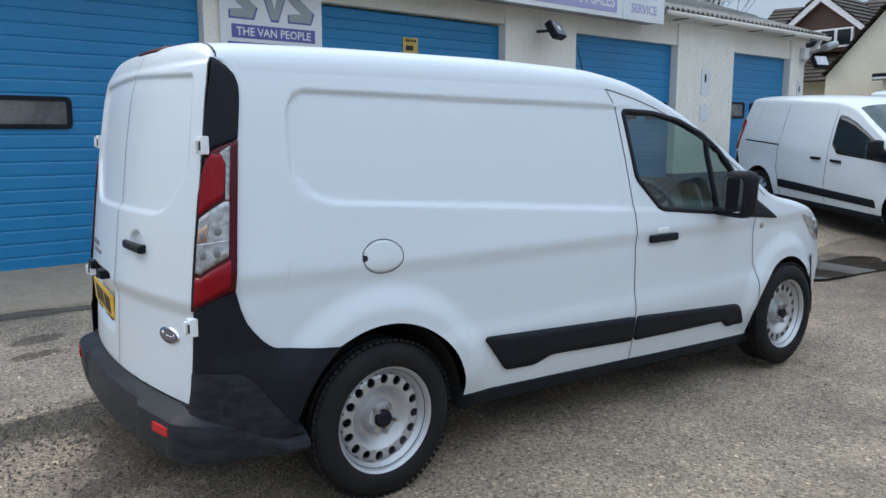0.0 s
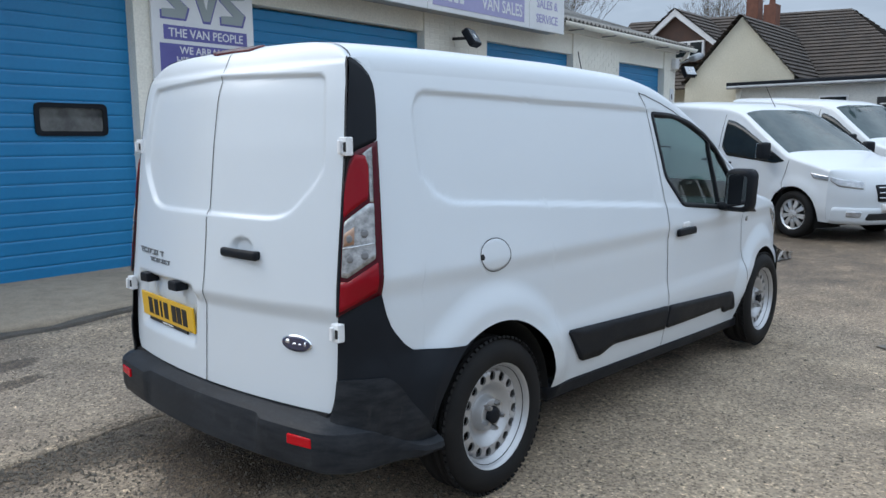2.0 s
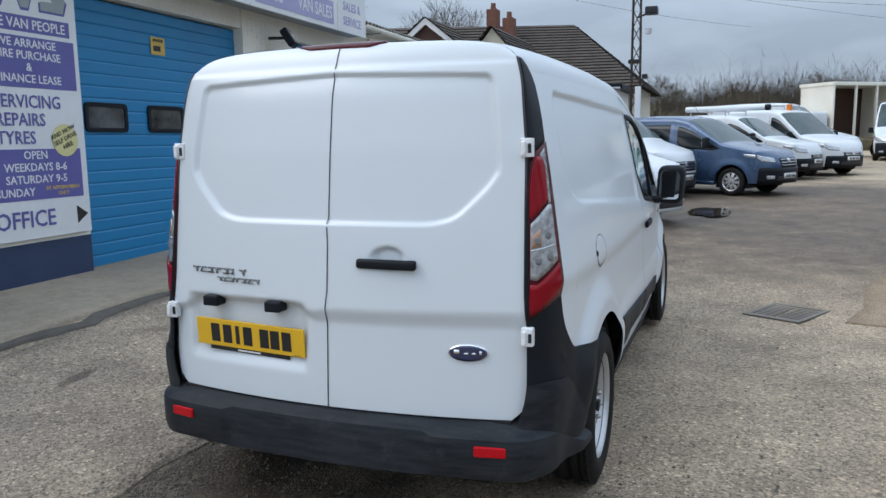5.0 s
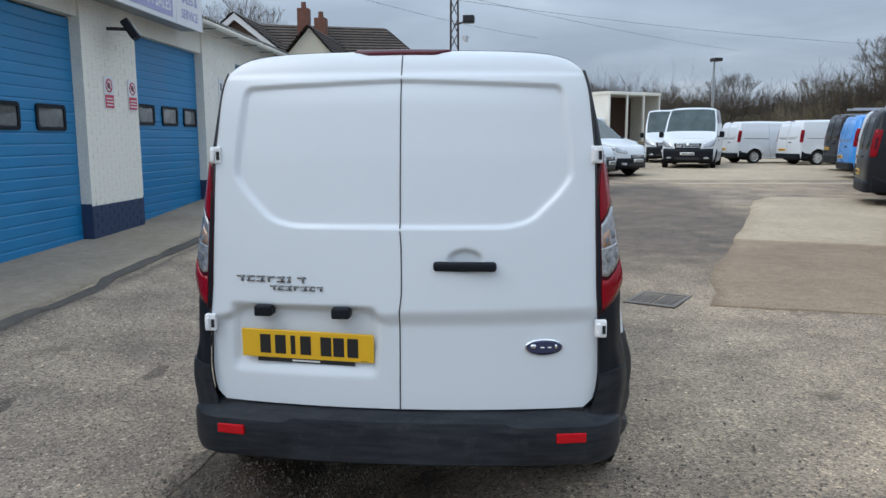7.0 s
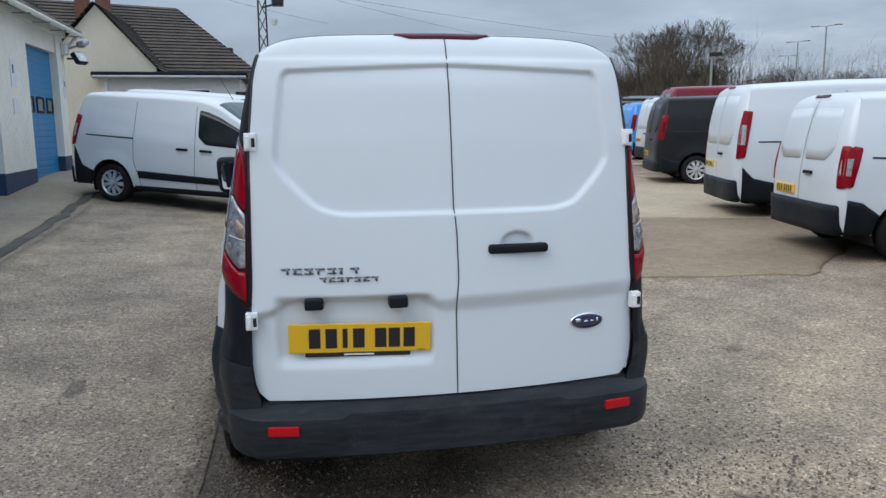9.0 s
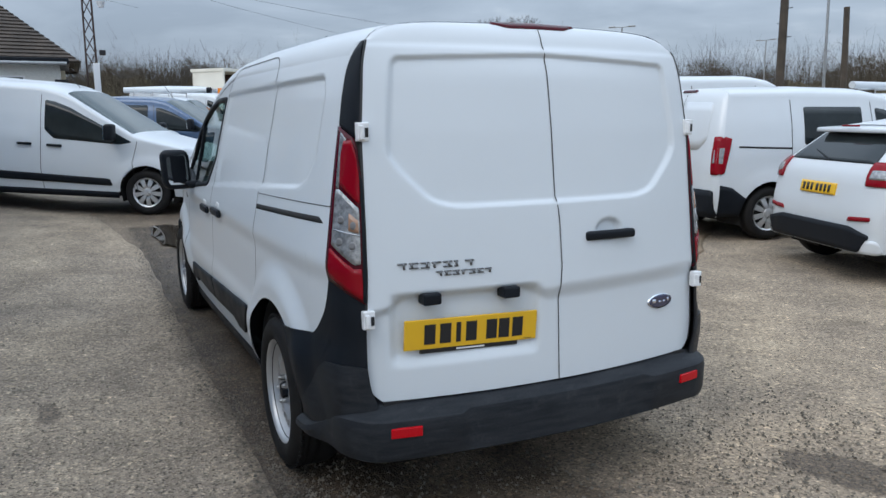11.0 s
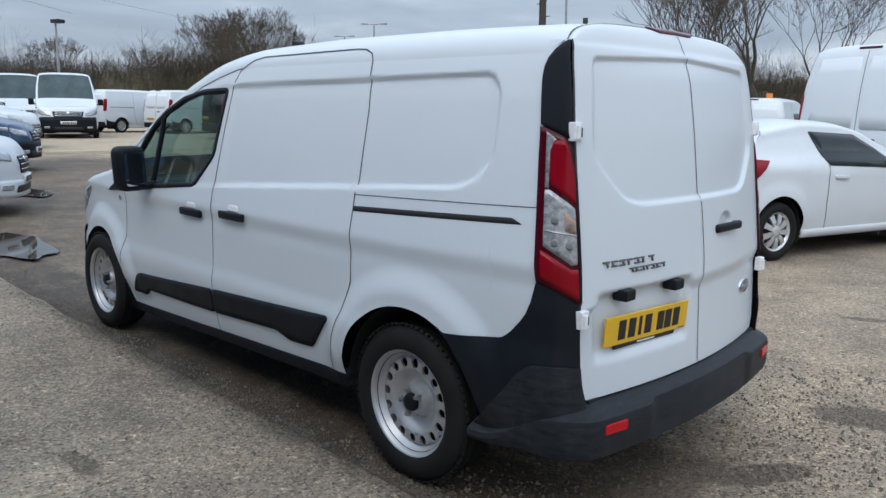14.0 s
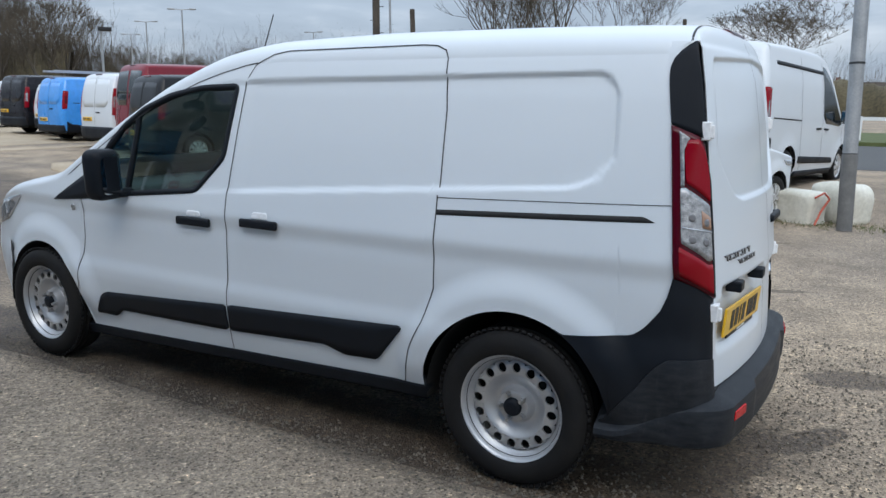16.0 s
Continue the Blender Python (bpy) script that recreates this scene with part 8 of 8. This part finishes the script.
yard_light(39.3, -11.45, 5.25, 20, "square floodlight on a slim steel column")
yard_light(30.5, -19.6, 4.3, 60, "grey lamp column with a flat head")
yard_light(43.9, -36.1, 7.6, 35, "tall twin-headed street lamp", True)
yard_light(57.1, -43.6, 8.0, 35, "tall twin-headed street lamp far off", True)
yard_light(70, -52, 8.0, 35, "distant twin-headed street lamp", True)
yard_light(34.0, 3.2, 4.6, 90, "slim lamp column behind the office")
yard_light(50, -58, 8.0, 10, "twin-headed street lamp beyond the hedge", True)

# the steel lamp post and the painted blocks at the entrance
post = thing("lamp_post", "dented galvanised steel lamp post with a dark foot", "post", at=pose(-.80, -7.15, 0, 0, 3.4, -60))
part("foot", a_rod((0, 0, 0), (0, 0, .95), .092, .092, 20), varied("dark_post_paint", (0.10, 0.10, 0.10), (0.16, 0.16, 0.155), 6.0, (.5, .7)), post, "dark painted foot")
part("column", a_rod((0, 0, .95), (0, 0, 3.1), .085, .083, 20), GREY_METAL, post)
part("upper_column", a_rod((0, 0, 3.1), (0, 0, 6.5), .068, .06, 20), GREY_METAL, post)
for z in (.95, 2.05, 3.1):
    part("band", a_rod((0, 0, z - .012), (0, 0, z + .012), .090, n=20), INK, post)
CHALK = varied("peeling_white_paint_on_concrete", (0.52, 0.50, 0.42), (0.68, 0.67, 0.60), 3.0, (.8, .9), .5, 20.0, dist=.01)


def block(x, y, rz, lx, ly, h, bevel, label, seed):
    b = thing("concrete_block", label, "block", "painted concrete blocks", at=pose(x, y, 0, 0, 0, rz))
    bm = bmesh.new()
    box(bm, -lx / 2, lx / 2, -ly / 2, ly / 2, -.05, h, bevel, 4)
    bmesh.ops.subdivide_edges(bm, edges=[e for e in bm.edges if e.calc_length() > .2], cuts=4, use_grid_fill=True)
    for v in bm.verts:
        v.co += Vector((noise.noise(v.co * 5 + Vector((seed, 0, 0))), noise.noise(v.co * 5 + Vector((0, seed, 0))), noise.noise(v.co * 4 + Vector((0, 0, seed))) * .7)) * .025
    part("block", bm, CHALK, b, "", True)


block(-.70, -8.02, -38, .70, .50, .52, .13, "rounded white painted concrete block beside the post", 1)
block(.05, -7.85, -30, 1.2, .40, .42, .06, "low white painted concrete wall block", 2)
hook = thing("steel_hook", "bent red steel bar leaning on the blocks", "bar")
bm = bmesh.new()
pts = [(-.45, -7.30, .02), (-.50, -7.45, .18), (-.58, -7.55, .34), (-.52, -7.50, .42), (-.42, -7.42, .36)]
for a, b in zip(pts, pts[1:]):
    rod(bm, a, b, .014, n=8)
part("bar", bm, material("red_oxide_paint", (0.45, 0.09, 0.05), .6), hook)
vr, fr_ = [], []
rg = random.Random(9)
for i in range(420):
    x, y = rg.uniform(-1.4, .3), rg.gauss(-7.45, .18)
    h = rg.uniform(.02, .07)
    b = len(vr)
    dx, dy = rg.gauss(0, .03), rg.gauss(0, .03)
    vr += [(x - .004, y, 0), (x + .004, y, 0), (x + dx, y + dy, h)]
    fr_.append((b, b + 1, b + 2))
tagged(part("grass_tufts", mesh_from("grass_tufts", vr, fr_, False), GRASS, None), "weeds and grass at the foot of the blocks", "grass", kind="stuff")

# road, verge, rail and houses beyond
tagged(part("road", a_box(-60, 60, -31, -17.8, -.02, .012), ASPHALT, None), "grey asphalt road beyond the entrance", "road", kind="structure")
tagged(part("grass_verge", a_box(-60, 60, -44, -31, -.05, .16), GRASS, None), "rough grass verge beyond the road", "grass", kind="structure")
rail = thing("white_rail", "white painted timber rail fence beyond the road", "fence")
for x in np.arange(-12, 8, 2.0):
    part("post", a_box(x - .06, x + .06, -33.06, -32.94, .1, 1.15), SIGN_WHITE, rail)
part("rail", a_box(-12, 8, -33.03, -32.97, .98, 1.12), SIGN_WHITE, rail)
for x, y, w, rz in ((4.5, -150, 11, 8), (-16, -155, 10, -6), (40, -140, 8, 20), (58, -140, 9, 5)):
    hs = thing("far_house", "red brick house with a grey tiled roof beyond the road", "house", "houses beyond the road", at=pose(x, y, 0, 0, 0, rz))
    part("wall", a_box(-w / 2, w / 2, -3, 3, 0, 3.6), REDBRICK, hs)
    bm = bmesh.new()
    vs = [bm.verts.new(p) for p in ((-w / 2 - .3, -3.3, 3.5), (w / 2 + .3, -3.3, 3.5), (w / 2 + .3, 3.3, 3.5), (-w / 2 - .3, 3.3, 3.5), (-w / 2, 0, 5.8), (w / 2, 0, 5.8))]
    for f in ((0, 1, 5, 4), (2, 3, 4, 5), (0, 4, 3), (1, 2, 5), (0, 3, 2, 1)):
        bm.faces.new([vs[a] for a in f])
    bmesh.ops.recalc_face_normals(bm, faces=bm.faces)
    part("roof", bm, TILE, hs)
    part("chimney", a_box(w * .3, w * .3 + .7, -.35, .35, 4.6, 6.6), REDBRICK, hs)
    for wx in (-w * .3, 0, w * .3):
        wd = part("window", a_box(wx - .6, wx + .6, 2.98, 3.06, 1.2, 2.4), WHITE_PVC, hs)
        part("pane", a_box(wx - .52, wx + .52, 3.05, 3.08, 1.28, 2.32), DARK_GLASS, wd)

# box lorry with an open side at the far end
lorry = thing("box_lorry", "old cream box lorry with one open side", "lorry", at=pose(41.0, -6.8, .30, 0, 0, -52))
part("floor", a_box(-2.0, 2.0, -1.1, 1.1, .85, 1.0), TIMBER, lorry)
part("roof", a_box(-2.05, 2.05, -1.15, 1.15, 3.55, 3.72, bevel=.02), RENDER_WHITE, lorry)
part("end_wall", a_box(1.95, 2.0, -1.1, 1.1, 1.0, 3.55), RENDER_WHITE, lorry)
part("end_wall", a_box(-2.0, -1.95, -1.1, 1.1, 1.0, 3.55), RENDER_WHITE, lorry)
part("side_wall", a_box(-2.0, 2.0, 1.05, 1.1, 1.0, 3.55), BROWN, lorry)
for x in (-1.97, -.6, .7, 1.97):
    part("upright", a_box(x - .05, x + .05, -1.12, -1.02, 1.0, 3.55), RENDER_WHITE, lorry)
part("cab", a_box(-3.5, -2.1, -1.0, 1.0, .5, 2.3, bevel=.15, seg=3), PAINT_FAR, lorry)
for x in (1.2, -2.7):
    for s in (1, -1):
        put_wheel(lorry, .40, pose(x, s * .85, .40, 0, 0, 0 if s > 0 else 180))

# wires overhead
wires = thing("overhead_wires", "thin black overhead wires", "wire")
for y0, z0, y1, z1, x0, x1 in ((-2, 7.0, 10, 7.8, 40, 22), (-14, 6.6, 8, 8.2, 44, 24), (-20, 6.4, 8, 7.2, 40, 23)):
    bm = bmesh.new()
    prev = None
    for i in range(13):
        t = i / 12
        p = Vector((x0 + (x1 - x0) * t, y0 + (y1 - y0) * t, z0 + (z1 - z0) * t - 1.2 * t * (1 - t)))
        ring = [bm.verts.new(p + Vector((0, dy, dz))) for dy, dz in ((.006, 0), (0, .006), (-.006, 0), (0, -.006))]
        if prev:
            for a in range(4):
                bm.faces.new((prev[a], prev[(a + 1) % 4], ring[(a + 1) % 4], ring[a]))
        prev = ring
    part("wire", bm, INK, wires)
